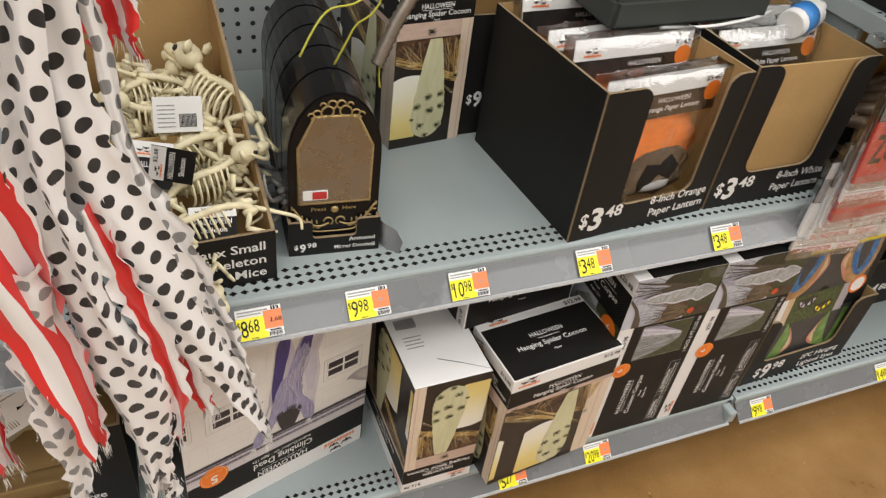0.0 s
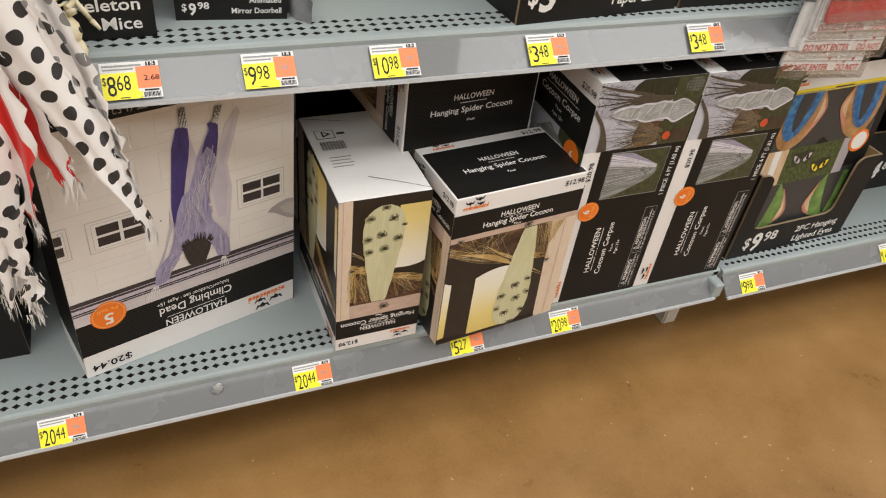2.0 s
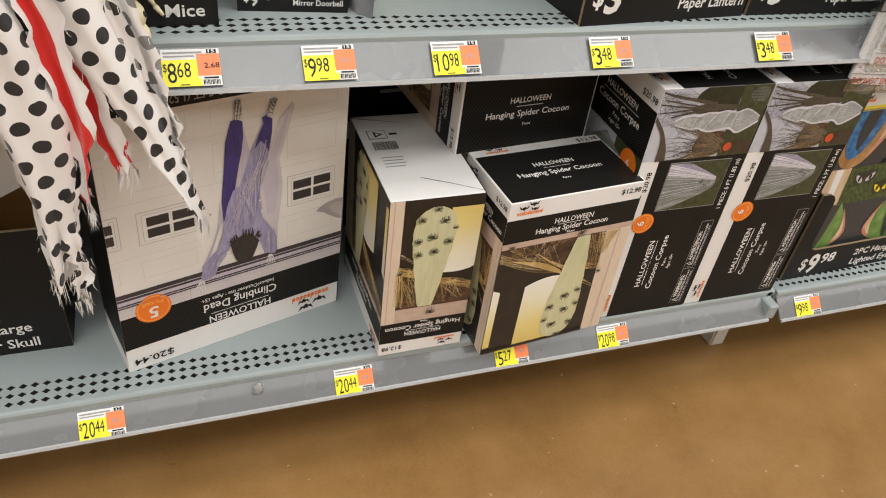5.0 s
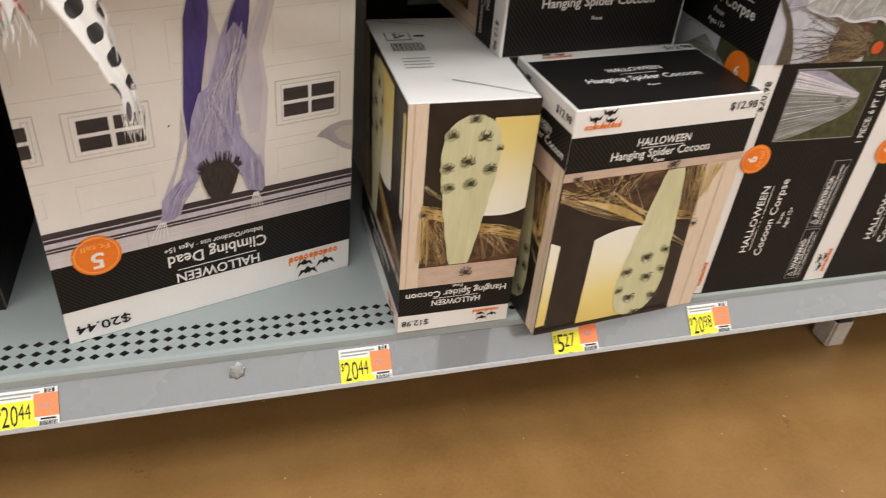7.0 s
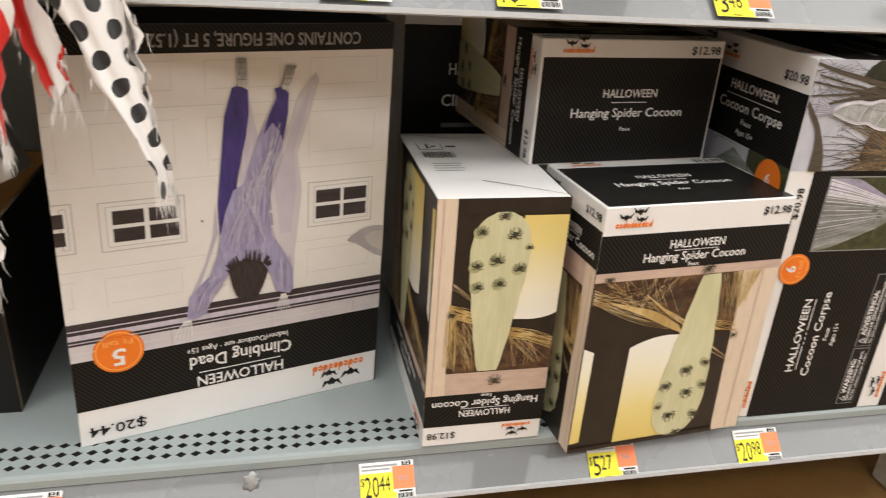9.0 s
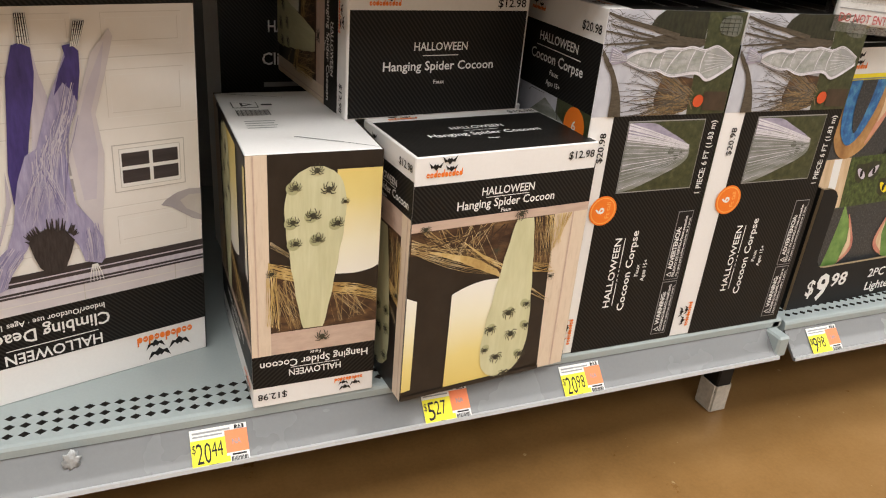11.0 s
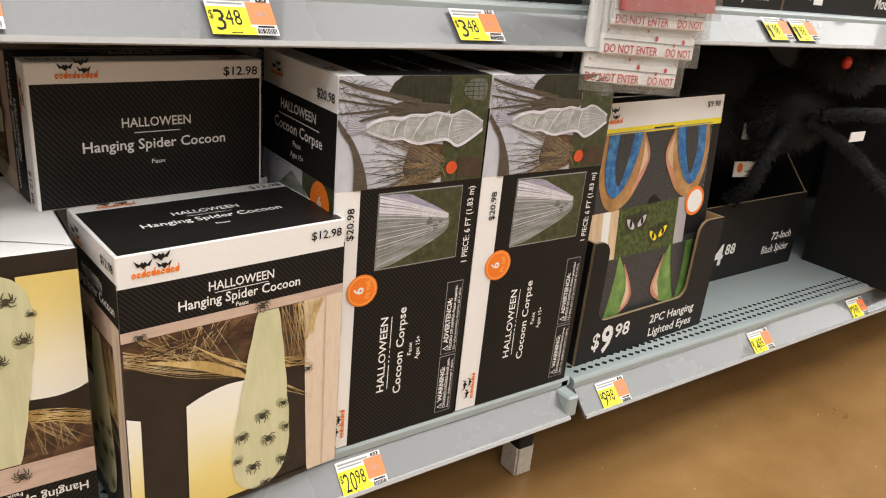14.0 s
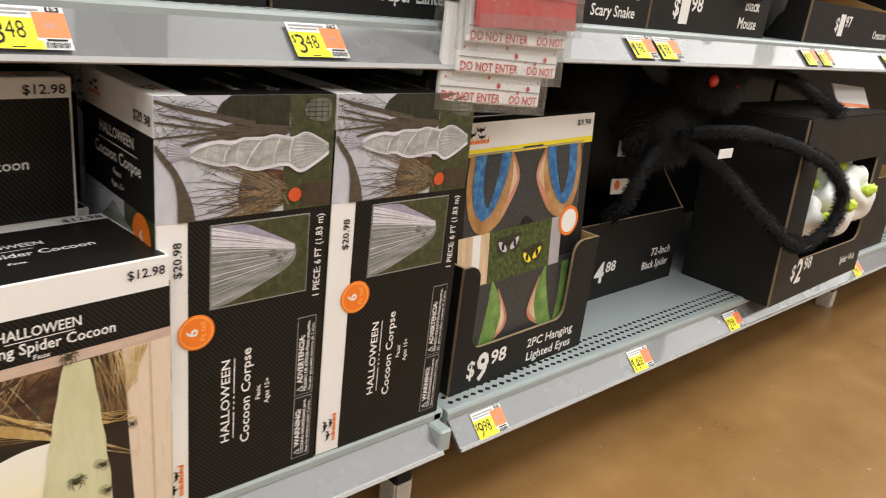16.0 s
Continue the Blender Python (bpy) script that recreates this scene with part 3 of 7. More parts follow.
def shelf(x0, x1, front, z, depth_end, label, end_cap=False, first=0.005, rail=(-0.0020, -0.0045)):
    t = thing("shelf", pose(0, 0, z), label, "shelf", "steel gondola shelves")
    v, f, s = deck_mesh(x0, x1, front, depth_end, first)
    hang(new("deck", mesh_of("deck", v, f, [STEEL, PAINTED_HOLLOW], s)), t)
    v, f, s = rail_mesh(x0 + 0.004, x1 - (0.004 if not end_cap else 0.02))
    r = hang(new("price_rail", mesh_of("price_rail", v, f, [RAIL, RAIL_EDGE], s)), t)
    r.location = (0, front + rail[0], rail[1])
    tagged(r, "grey plastic price channel")
    if end_cap:
        part("end_cap", joined(block(x1 - 0.02, x1, front - 0.006, front + 0.03, -0.05, -0.001, 0.004, 2), block(x1 - 0.026, x1 - 0.004, front - 0.035, front, -0.052, -0.016, 0.003)), STEEL, t)
    for x in (x0 + 0.02, x1 - 0.02):
        part("bracket", joined(block(x - 0.008, x + 0.008, front + 0.06, depth_end, -0.075, -0.031, 0.003)), STEEL, t)
    return t


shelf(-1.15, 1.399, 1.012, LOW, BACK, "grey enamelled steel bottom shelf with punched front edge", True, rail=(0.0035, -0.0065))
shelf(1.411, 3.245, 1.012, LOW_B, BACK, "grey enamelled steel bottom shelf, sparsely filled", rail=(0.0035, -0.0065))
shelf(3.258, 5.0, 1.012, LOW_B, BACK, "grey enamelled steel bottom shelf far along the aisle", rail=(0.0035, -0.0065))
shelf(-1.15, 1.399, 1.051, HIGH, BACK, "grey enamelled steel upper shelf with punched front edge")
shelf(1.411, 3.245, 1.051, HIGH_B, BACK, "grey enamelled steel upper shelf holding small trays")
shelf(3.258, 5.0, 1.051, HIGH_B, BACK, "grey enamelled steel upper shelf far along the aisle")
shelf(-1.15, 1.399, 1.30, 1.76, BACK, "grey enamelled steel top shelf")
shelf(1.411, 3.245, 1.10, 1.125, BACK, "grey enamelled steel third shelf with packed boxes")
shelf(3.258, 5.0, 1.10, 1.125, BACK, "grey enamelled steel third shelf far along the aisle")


def back_panel(x0, x1):
    """A steel back between two uprights; its round holes are dark discs laid on separately."""
    t = thing("gondola_back", pose(0, BACK, 0), "grey perforated steel back panel between slotted uprights", "shelving", "gondola backs")
    part("panel", block(x0, x1, 0.006, 0.03, 0.02, 2.1), PANEL_GREY, t)
    for x in (x0 + 0.02, x1 - 0.02):
        part("upright", block(x - 0.02, x + 0.02, -0.012, 0.04, 0.0, 2.14, 0.003), STEEL, t)
    return t


for a, b in ((-1.16, 1.403), (1.405, 3.25), (3.252, 5.0)):
    back_panel(a, b)
# dark discs on the panel above the upper shelf, painting the shade of punched holes
holes_v, holes_f = [], []
for i in range(26):
    for j in range(14):
        cx, cz = 0.02 + i * 0.0295, 0.84 + j * 0.0295
        k = len(holes_v)
        ring = [(cx + 0.0052 * math.cos(q * math.pi / 5), cz + 0.0052 * math.sin(q * math.pi / 5)) for q in range(10)]
        holes_v += [(x, BACK + 0.0055, z) for x, z in ring] + [(x, BACK + 0.0020, z) for x, z in ring]
        holes_f.append(tuple(range(k, k + 10))[::-1])
holes = tagged(new("hole_shade_discs", mesh_of("hole_shade_discs", holes_v, holes_f, [PAINTED_HOLLOW])), "round dark peg holes in the grey back panel", "", "", "stuff")


def foot(x, y):
    t = thing("shelf_support", pose(x, y, 0), "black steel shelf support with a scuffed white plastic foot", "shelf support", "shelf supports")
    part("post", block(-0.017, 0.017, 0.002, 0.04, 0.04, 0.222, 0.003), BLACK_METAL, t)
    part("foot", block(-0.0195, 0.0195, 0, 0.044, 0, 0.062, 0.004, 2), FOOT, t, "scuffed white plastic foot")
    part("base_beam", block(-0.017, 0.017, 0.04, 0.6, 0.14, 0.19, 0.003), BLACK_METAL, t)
    return t


for x in (-1.12, 1.425, 3.195, 4.97):
    foot(x, 1.098)


# ---- price labels ----
def price_tag(x, top_y, top_z, price, small, orange="NA", code="22", label=""):
    """A paper label in the sloping channel."""
    t = thing("price_label", Matrix.Translation((x, top_y, top_z)), label or "yellow and orange paper price label in the shelf rail", "price label", "shelf price labels")
    w, h, s = 0.064, 0.0435, math.sqrt(0.5)
    down, out = Vector((0, -s, -s)), Vector((0, -s, s))
    o = down * h + out * 0.0011
    f = Face(t, o, (1, 0, 0), tuple(-down), w, h)
    c = f.printed("card").rect(0, 0, 1, 1, PAPER, 0)
    c.rect(0.62, 0.02, 0.98, 0.05, PAPER, 1)
    c.done()
    f.printed("yellow_field").rect(0, 0.0, 0.60, 0.72, TAG_YELLOW, 1).rect(0.60, 0.0, 0.66, 0.2, TAG_YELLOW, 1).done("bright yellow price field")
    f.printed("orange_field").rect(0.60, 0.27, 1.0, 0.86, TAG_ORANGE, 1).done("orange field")
    k = f.printed("lettering")
    k.text("$", 0.015, 0.40, 0.0042, 0.0095, INK, 2, bold=0.0)
    one = 0.0098 if len(price) == 1 else 0.0082
    k.text(price, 0.085, 0.10, (0.005 if price == "1" else one) * len(price), 0.0235, INK, 2, bold=0.0)
    k.text(small, 0.095 + one * len(price) / w, 0.24, 0.0150 if len(price) == 1 else 0.0125, 0.0175, INK, 2, bold=0.0)
    k.text(orange, 0.72, 0.48, 0.010 if len(orange) < 3 else 0.017, 0.006, INK if len(orange) > 2 else GREY_INK, 2)
    k.rect(0.04, 0.79, 0.56, 0.83, GREY_INK, 2).rect(0.04, 0.88, 0.7, 0.93, GREY_INK, 2).rect(0.78, 0.87, 0.95, 0.98, INK, 2)
    k.text(code, 0.81, 0.89, 0.007, 0.0035, WHITE_INK, 3)
    k.rect(0.28, 0.03, 0.44, 0.055, INK, 2)
    for i in range(12):
        k.rect(0.68 + i * 0.025, 0.03, 0.68 + i * 0.025 + (0.012 if i % 3 else 0.018), 0.16, INK, 2)
    k.rect(0.70, 0.19, 0.95, 0.235, INK, 2)
    k.done("black price lettering")
    return t


UP, DOWN = (1.0405, 0.7890), (1.0050, 0.2410)
for x, p, s, o in ((0.305, "8", "68", "2.68"), (0.464, "9", "98", "NA"), (0.627, "10", "98", "NA"), (0.854, "3", "48", "NA"), (1.130, "3", "48", "NA")):
    price_tag(x, UP[0], UP[1], p, s, o, "15", f"yellow and orange price label reading {p}.{s}")
for x, p, s, o in ((1.721, "1", "98", "NA"), (1.795, "1", "98", "NA"), (2.335, "1", "97", "NA"), (2.410, "1", "97", "NA"), (2.79, "1", "97", "NA")):
    price_tag(x, UP[0], UP[1] + 0.012, p, s, o, "15", f"yellow and orange price label reading {p}.{s}")
for x, p, s in ((0.124, "20", "44"), (0.507, "20", "44"), (0.790, "5", "27"), (0.995, "20", "98")):
    price_tag(x, DOWN[0], DOWN[1], p, s, "NA", "22", f"yellow and orange price label reading {p}.{s}")
for x, p, s in ((1.456, "9", "98"), (1.863, "14", "88"), (2.222, "2", "98"), (2.93, "2", "98")):
    price_tag(x, DOWN[0], DOWN[1] - 0.010, p, s, "NA", "22", f"yellow and orange price label reading {p}.{s}")
tape = thing("tape_scrap", pose(0.385, 1.009, 0.252), "crumpled scrap of clear tape on the shelf rail", "tape scrap")
bits = blob((0, -0.0150, -0.0140), (0.008, 0.0025, 0.011), 3, 0.9, 70)
part("scrap", bits, surface("cloudy_clear_tape", (0.40, 0.41, 0.415), 0.16, 0, 0.25, 160, 60, 0.5, 0.4), tape)


# ---- cartons ----
def carton(name, m, w, d, h, label, group, body=WHITE, rack=0.0):
    """A printed carton; rack leans its upright edges sideways, as in a box pushed out of square."""
    t = thing(name, m, label, "carton", group)
    bm = block(0, w, 0, d, 0, h, 0.0012)
    for v in bm.verts:
        v.co.x += rack * v.co.z
    part("body", bm, body, t)
    s = rack * h
    faces = {
        "front": Face(t, (0, 0, 0), (1, 0, 0), (rack, 0, 1), w, h),
        "left": Face(t, (0, d, 0), (0, -1, 0), (rack, 0, 1), d, h),
        "right": Face(t, (w, 0, 0), (0, 1, 0), (rack, 0, 1), d, h),
        "back": Face(t, (w, d, 0), (-1, 0, 0), (rack, 0, 1), w, h),
        "top": Face(t, (s, 0, h), (1, 0, 0), (0, 1, 0), w, d),
        "bottom": Face(t, (0, d, 0), (1, 0, 0), (0, -1, 0), w, d),
        "turned": Face(t, (w + s, 0, h), (-1, 0, 0), (-rack, 0, -1), w, h),
    }
    return t, faces


def cocoon_shape(p, top, bottom, wide, layer=4):
    """A hanging pale cocoon, narrow above and full below, with spiders over it."""
    left, right = [], []
    for i in range(33):
        s = i / 32
        u, v = top[0] + (bottom[0] - top[0]) * s, top[1] + (bottom[1] - top[1]) * s
        r = wide * (0.34 + 0.67 * min(1, s / 0.68) ** 0.80) * (1 if s < 0.80 else math.sqrt(max(0.02, 1 - ((s - 0.80) / 0.205) ** 2)))
        r *= 1 + 0.02 * math.sin(i * 1.1)
        left.append((u - r, v))
        right.append((u + r, v))
    p.poly(left + right[::-1], COCOON, layer)


def strands(p, a, b, n, m, width, seed, layer=4, sag=0.03, clip=(0, 0, 1, 1)):
    """Printed web threads from somewhere on the line a to somewhere on the line b, sagging a little."""
    r = random.Random(seed)
    for _ in range(n):
        i, j = r.random(), r.random()
        x0, y0 = a[0][0] + (a[1][0] - a[0][0]) * i, a[0][1] + (a[1][1] - a[0][1]) * i
        x1, y1 = b[0][0] + (b[1][0] - b[0][0]) * j, b[0][1] + (b[1][1] - b[0][1]) * j
        dip = r.uniform(-0.4, 1.0) * sag
        pts = [(x0 + (x1 - x0) * k / 5, y0 + (y1 - y0) * k / 5 - dip * math.sin(math.pi * k / 5)) for k in range(6)]
        p.line([(min(max(u, clip[0]), clip[2]), min(max(v, clip[1]), clip[3])) for u, v in pts], width * r.uniform(0.4, 1.3), m, layer)


def cocoon_wide_face(face):
    """The broad printed side of the spider cocoon carton."""
    face.printed("black_band").rect(0, 0.757, 1, 0.897, BLACK, 1).done()
    p = face.printed("photo")
    p.rect(0, 0, 1, 0.757, NIGHT, 1).rect(0.0, 0.722, 1, 0.757, BEAM, 2).poly([(0.795, 0.722), (1, 0.722), (1, 0), (0.835, 0)], COLUMN, 2)
    p.poly([(0, 0.722), (0.80, 0.722), (0.81, 0.50), (0.70, 0.495), (0.60, 0.45), (0.516, 0.478), (0.43, 0.525), (0.34, 0.567), (0.19, 0.612), (0, 0.632)], STRAW, 2)
    p.poly([(0, 0.462), (0.055, 0.441), (0.051, 0.045), (0, 0.04)], GLOW, 4)
    p.poly([(0.242, 0.02), (0.62, 0.02), (0.62, 0.475)] + [(q_.x, q_.y) for q_ in smooth_line([(0.60, 0.477, 0), (0.51, 0.479, 0), (0.43, 0.482, 0), (0.36, 0.475, 0), (0.30, 0.462, 0), (0.244, 0.444, 0)], 4)], GLOW, 4)
    p.poly([(0.905, 0.722), (0.914, 0.722), (0.926, 0), (0.916, 0)], BEAM, 3)
    p.rect(0, 0, 0.835, 0.018, NIGHT, 6)
    p.apart("printed photo of a hung cocoon on a porch")
    k = face.printed("straw_print")
    room = (0.004, 0.30, 0.90, 0.722)
    strands(k, ((0.004, 0.70), (0.004, 0.64)), ((0.30, 0.70), (0.52, 0.49)), 26, STRAND, 0.0007, 3, 4, 0.03, room)
    strands(k, ((0.05, 0.722), (0.50, 0.722)), ((0.20, 0.60), (0.56, 0.47)), 30, STRAND, 0.0006, 9, 4, 0.0, room)
    strands(k, ((0.10, 0.64), (0.30, 0.60)), ((0.48, 0.53), (0.54, 0.465)), 34, GOLD_STRAND, 0.0014, 13, 5, -0.02, room)
    strands(k, ((0.28, 0.66), (0.40, 0.58)), ((0.54, 0.54), (0.55, 0.50)), 16, GOLD_STRAND, 0.0010, 17, 5, 0.01, room)
    strands(k, ((0.66, 0.54), (0.66, 0.48)), ((0.80, 0.51), (0.86, 0.46)), 14, GOLD_STRAND, 0.0012, 19, 5, 0.02, room)
    strands(k, ((0.68, 0.722), (0.80, 0.722)), ((0.70, 0.50), (0.82, 0.50)), 22, STRAND, 0.0007, 23, 5, 0.0, room)
    strands(k, ((0.76, 0.722), (0.90, 0.722)), ((0.79, 0.56), (0.86, 0.60)), 26, GOLD_STRAND, 0.0010, 29, 5, 0.0, room)
    strands(k, ((0.70, 0.42), (0.72, 0.36)), ((0.84, 0.34), (0.85, 0.31)), 5, STRAND, 0.0007, 31, 5, 0.0, room)
    strands(k, ((0.02, 0.71), (0.60, 0.71)), ((0.02, 0.66), (0.60, 0.60)), 22, DARK_STRAND, 0.0020, 37, 4, 0.02, room)
    tagged(k.done(), kind="stuff")
    c = face.printed("cocoon_picture")
    cocoon_shape(c, (0.619, 0.722), (0.578, 0.012), 0.140, 6)
    tagged(c.done("pale green cocoon picture"))
    c = face.printed("spider_print")
    for i, (u, v, z) in enumerate(((0.592, 0.314, 0.020), (0.699, 0.339, 0.014), (0.491, 0.251, 0.018), (0.622, 0.211, 0.020), (0.714, 0.237, 0.014), (0.469, 0.156, 0.012), (0.547, 0.111, 0.020), (0.700, 0.100, 0.018), (0.609, 0.022, 0.017), (0.590, 0.745, 0.018), (0.071, 0.732, 0.014), (0.825, 0.45, 0.012), (0.47, 0.605, 0.013))):
        if i in (0, 1, 2, 4, 5, 7):
            c.disc(u + (0.006 if u < 0.68 else -0.018), v + 0.008, 0.024, SMUDGE, 6.5, 12)
        small_spider(c, u, v, z, SPIDER_INK, 7, i)
    tagged(c.done("small black printed spiders"), kind="stuff")
    logo(face, 0.15, 0.935, 0.045)
    k = face.printed("lettering")
    k.text("HALLOWEEN", 0.500, 0.836, 0.070, 0.0095, WHITE_INK, 3, align="centre")
    k.rect(0.38, 0.825, 0.62, 0.8275, WHITE_INK, 2)
    k.text("Hanging Spider Cocoon", 0.50, 0.788, 0.131, 0.0102, WHITE_INK, 3, align="centre")
    k.text("Faux", 0.50, 0.763, 0.014, 0.0045, WHITE_INK, 3, align="centre")
    k.done()
    k = face.printed("price_print")
    k.text("$12.98", 0.98, 0.942, 0.037, 0.0090, INK, 3, align="right")
    k.done()


def cocoon_narrow_face(face):
    """The narrow printed side."""
    face.printed("black_band").rect(0, 0.771, 1, 0.912, BLACK, 1).done()
    p = face.printed("photo")
    p.rect(0, 0, 1, 0.771, NIGHT, 1).rect(0, 0.678, 1, 0.771, BEAM, 2).rect(0.85, 0, 1, 0.771, COLUMN, 3).rect(0.945, 0, 0.956, 0.771, BEAM, 4)
    p.poly([(0.85, 0.678), (0, 0.678), (0, 0.56), (0.20, 0.535), (0.36, 0.505), (0.60, 0.47), (0.85, 0.40)], STRAW, 2)
    p.poly([(0.345, 0.063), (0, 0.063), (0, 0.441)] + [(q_.x, q_.y) for q_ in smooth_line([(0.01, 0.443, 0), (0.074, 0.456, 0), (0.197, 0.465, 0), (0.345, 0.461, 0)], 4)], GLOW, 3)
    p.rect(0, 0, 0.85, 0.055, NIGHT, 4)
    p.apart("printed photo of a hung cocoon on a porch")
    k = face.printed("straw_print")
    room = (0.004, 0.31, 0.90, 0.677)
    strands(k, ((0.86, 0.44), (0.86, 0.39)), ((0.36, 0.53), (0.40, 0.48)), 26, GOLD_STRAND, 0.0012, 5, 4, 0.02, room)
    strands(k, ((0.40, 0.49), (0.36, 0.54)), ((0.004, 0.60), (0.004, 0.54)), 26, GOLD_STRAND, 0.0011, 6, 4, 0.02, room)
    strands(k, ((0.85, 0.33), (0.83, 0.30)), ((0.66, 0.40), (0.68, 0.37)), 5, STRAND, 0.0007, 7, 4, 0.0, room)
    strands(k, ((0.84, 0.50), (0.70, 0.45)), ((0.80, 0.67), (0.45, 0.67)), 26, STRAND, 0.0007, 16, 4, 0.0, room)
    strands(k, ((0.45, 0.52), (0.05, 0.58)), ((0.40, 0.67), (0.01, 0.64)), 20, STRAND, 0.0006, 18, 4, 0.0, room)
    strands(k, ((0.80, 0.43), (0.88, 0.45)), ((0.78, 0.66), (0.90, 0.64)), 18, GOLD_STRAND, 0.0009, 21, 5, 0.0, room)
    tagged(k.done(), kind="stuff")
    c = face.printed("cocoon_picture")
    cocoon_shape(c, (0.520, 0.672), (0.498, 0.048), 0.226, 5)
    c.done("pale green cocoon picture")
    c = face.printed("spider_print")
    for i, (u, v, z) in enumerate(((0.498, 0.061, 0.016), (0.656, 0.118, 0.015), (0.409, 0.132, 0.018), (0.285, 0.18, 0.010), (0.673, 0.245, 0.015), (0.524, 0.225, 0.018), (0.340, 0.259, 0.016), (0.654, 0.325, 0.014), (0.485, 0.315, 0.016), (0.447, 0.716, 0.018), (0.837, 0.433, 0.013))):
        if i in (1, 4, 5, 6, 7, 8):
            c.disc(u + 0.018, v + 0.004, 0.050, SMUDGE, 6, 12)
        small_spider(c, u, v, z, SPIDER_INK, 7, i + 20)
    tagged(c.done("small black printed spiders"), kind="stuff")
    logo(face, 0.22, 0.930, 0.036)
    k = face.printed("lettering")
    k.text("HALLOWEEN", 0.50, 0.845, 0.062, 0.0085, WHITE_INK, 3, align="centre")
    k.rect(0.30, 0.835, 0.70, 0.8375, WHITE_INK, 2)
    k.text("Hanging Spider Cocoon", 0.50, 0.800, 0.128, 0.0095, WHITE_INK, 3, align="centre")
    k.text("Faux", 0.50, 0.775, 0.013, 0.0042, WHITE_INK, 3, align="centre")
    k.done()
    k = face.printed("price_print")
    k.text("$12.98", 0.965, 0.940, 0.034, 0.0085, INK, 3, align="right")
    k.done()


def cocoon_lid(face):
    face.printed("black_lid").rect(0.012, 0.01, 0.988, 0.86, BLACK, 1).done()
    logo(face, 0.19, 0.915, 0.040)
    k = face.printed("lettering")
    k.text("HALLOWEEN", 0.50, 0.545, 0.072, 0.0095, WHITE_INK, 3, align="centre")
    k.rect(0.40, 0.50, 0.60, 0.507, WHITE_INK, 2)
    k.text("Hanging Spider Cocoon", 0.50, 0.385, 0.150, 0.0105, WHITE_INK, 3, align="centre")
    k.text("Faux", 0.50, 0.27, 0.015, 0.0045, WHITE_INK, 3, align="centre")
    k.done()
    k = face.printed("price_print")
    k.text("$12.98", 0.975, 0.89, 0.040, 0.0090, INK, 3, align="right")
    k.done()


def carton_base(face):
    """A plain white end with closing flap, barcode and recycling mark."""
    k = face.printed("barcode")
    for i in range(22):
        k.rect(0.10 + i * 0.012, 0.56, 0.10 + i * 0.012 + (0.004 if i % 3 else 0.008), 0.66, INK, 2)
    for j in range(4):
        k.rect(0.12, 0.36 + j * 0.035, 0.34 + 0.02 * (j % 2), 0.37 + j * 0.035, GREY_INK, 2)
    k.rect(0.09, 0.695, 0.30, 0.80, INK, 2).rect(0.098, 0.70, 0.292, 0.795, WHITE, 3).disc(0.195, 0.747, 0.070, INK, 4, 3).disc(0.195, 0.747, 0.034, WHITE, 5, 3).rect(0.33, 0.735, 0.42, 0.760, INK, 2)
    tagged(k.done("black barcode and recycling mark"), kind="stuff")
    k = face.printed("flap_slit")
    k.line([(0.42, 0.22), (0.70, 0.13), (1.0, 0.02)], 0.0016, INK, 2)
    k.line([(0.0, 0.98), (0.55, 0.88)], 0.0014, INK, 2)
    k.done()


SC = (0.240, 0.145, 0.312)


def cocoon_carton(m, label, upside=False):
    t, f = carton("spider_cocoon_carton", m, *SC, label, "spider cocoon cartons")
    if upside:
        w, d, h = SC
        f = {
            "front": Face(t, (w, 0, h), (-1, 0, 0), (0, 0, -1), w, h),
            "left": Face(t, (0, 0, h), (0, 1, 0), (0, 0, -1), d, h),
            "right": Face(t, (w, d, h), (0, -1, 0), (0, 0, -1), d, h),
            "back": Face(t, (0, d, h), (1, 0, 0), (0, 0, -1), w, h),
            "top": Face(t, (0, d, h), (0, -1, 0), (1, 0, 0), d, w),
        }
        carton_base(f["top"])
    else:
        cocoon_lid(f["top"])
    cocoon_wide_face(f["front"])
    cocoon_narrow_face(f["left"])
    cocoon_narrow_face(f["right"])
    cocoon_wide_face(f["back"])
    return t


# on its head, turned a quarter so that a narrow side shows
cocoon_carton(pose(0.7255, 1.004, LOW) @ pose(0, 0, 0, 0, 0, 90.7), "white and black cocoon carton standing on its head", True)
cocoon_carton(pose(0.750, 0.970, LOW, 0, 0, 5.6), "white and black cocoon carton standing upright")
cocoon_carton(pose(0.730, 1.135, LOW, 0, 0, 6.0), "white and black cocoon carton behind another")
cocoon_carton(pose(0.677, 1.417, LOW + SC[2] + 0.0006, 0, 0, 6.2) @ pose(0, 0, 0, 90), "white and black cocoon carton lying down with its lid forward")
cocoon_carton(pose(0.640, 1.376, HIGH, 0, 0, 7) @ pose(SC[1], 0, 0, 0, 0, 90), "white and black cocoon carton at the back of the shelf")


def branchy(p, u0, v0, u1, v1, seed, n=26, m=BARK):
    r = random.Random(seed)
    for _ in range(n):
        a = [r.uniform(u0, u1), r.uniform(v0, v1)]
        g = r.uniform(0, 6.3)
        pts = [tuple(a)]
        for _k in range(4):
            g += r.uniform(-0.5, 0.5)
            a = [min(max(a[0] + 0.07 * math.cos(g), u0), u1), min(max(a[1] + 0.03 * math.sin(g), v0), v1)]
            pts.append(tuple(a))
        p.line(pts, 0.0012 * r.uniform(0.6, 1.6), m, 4)


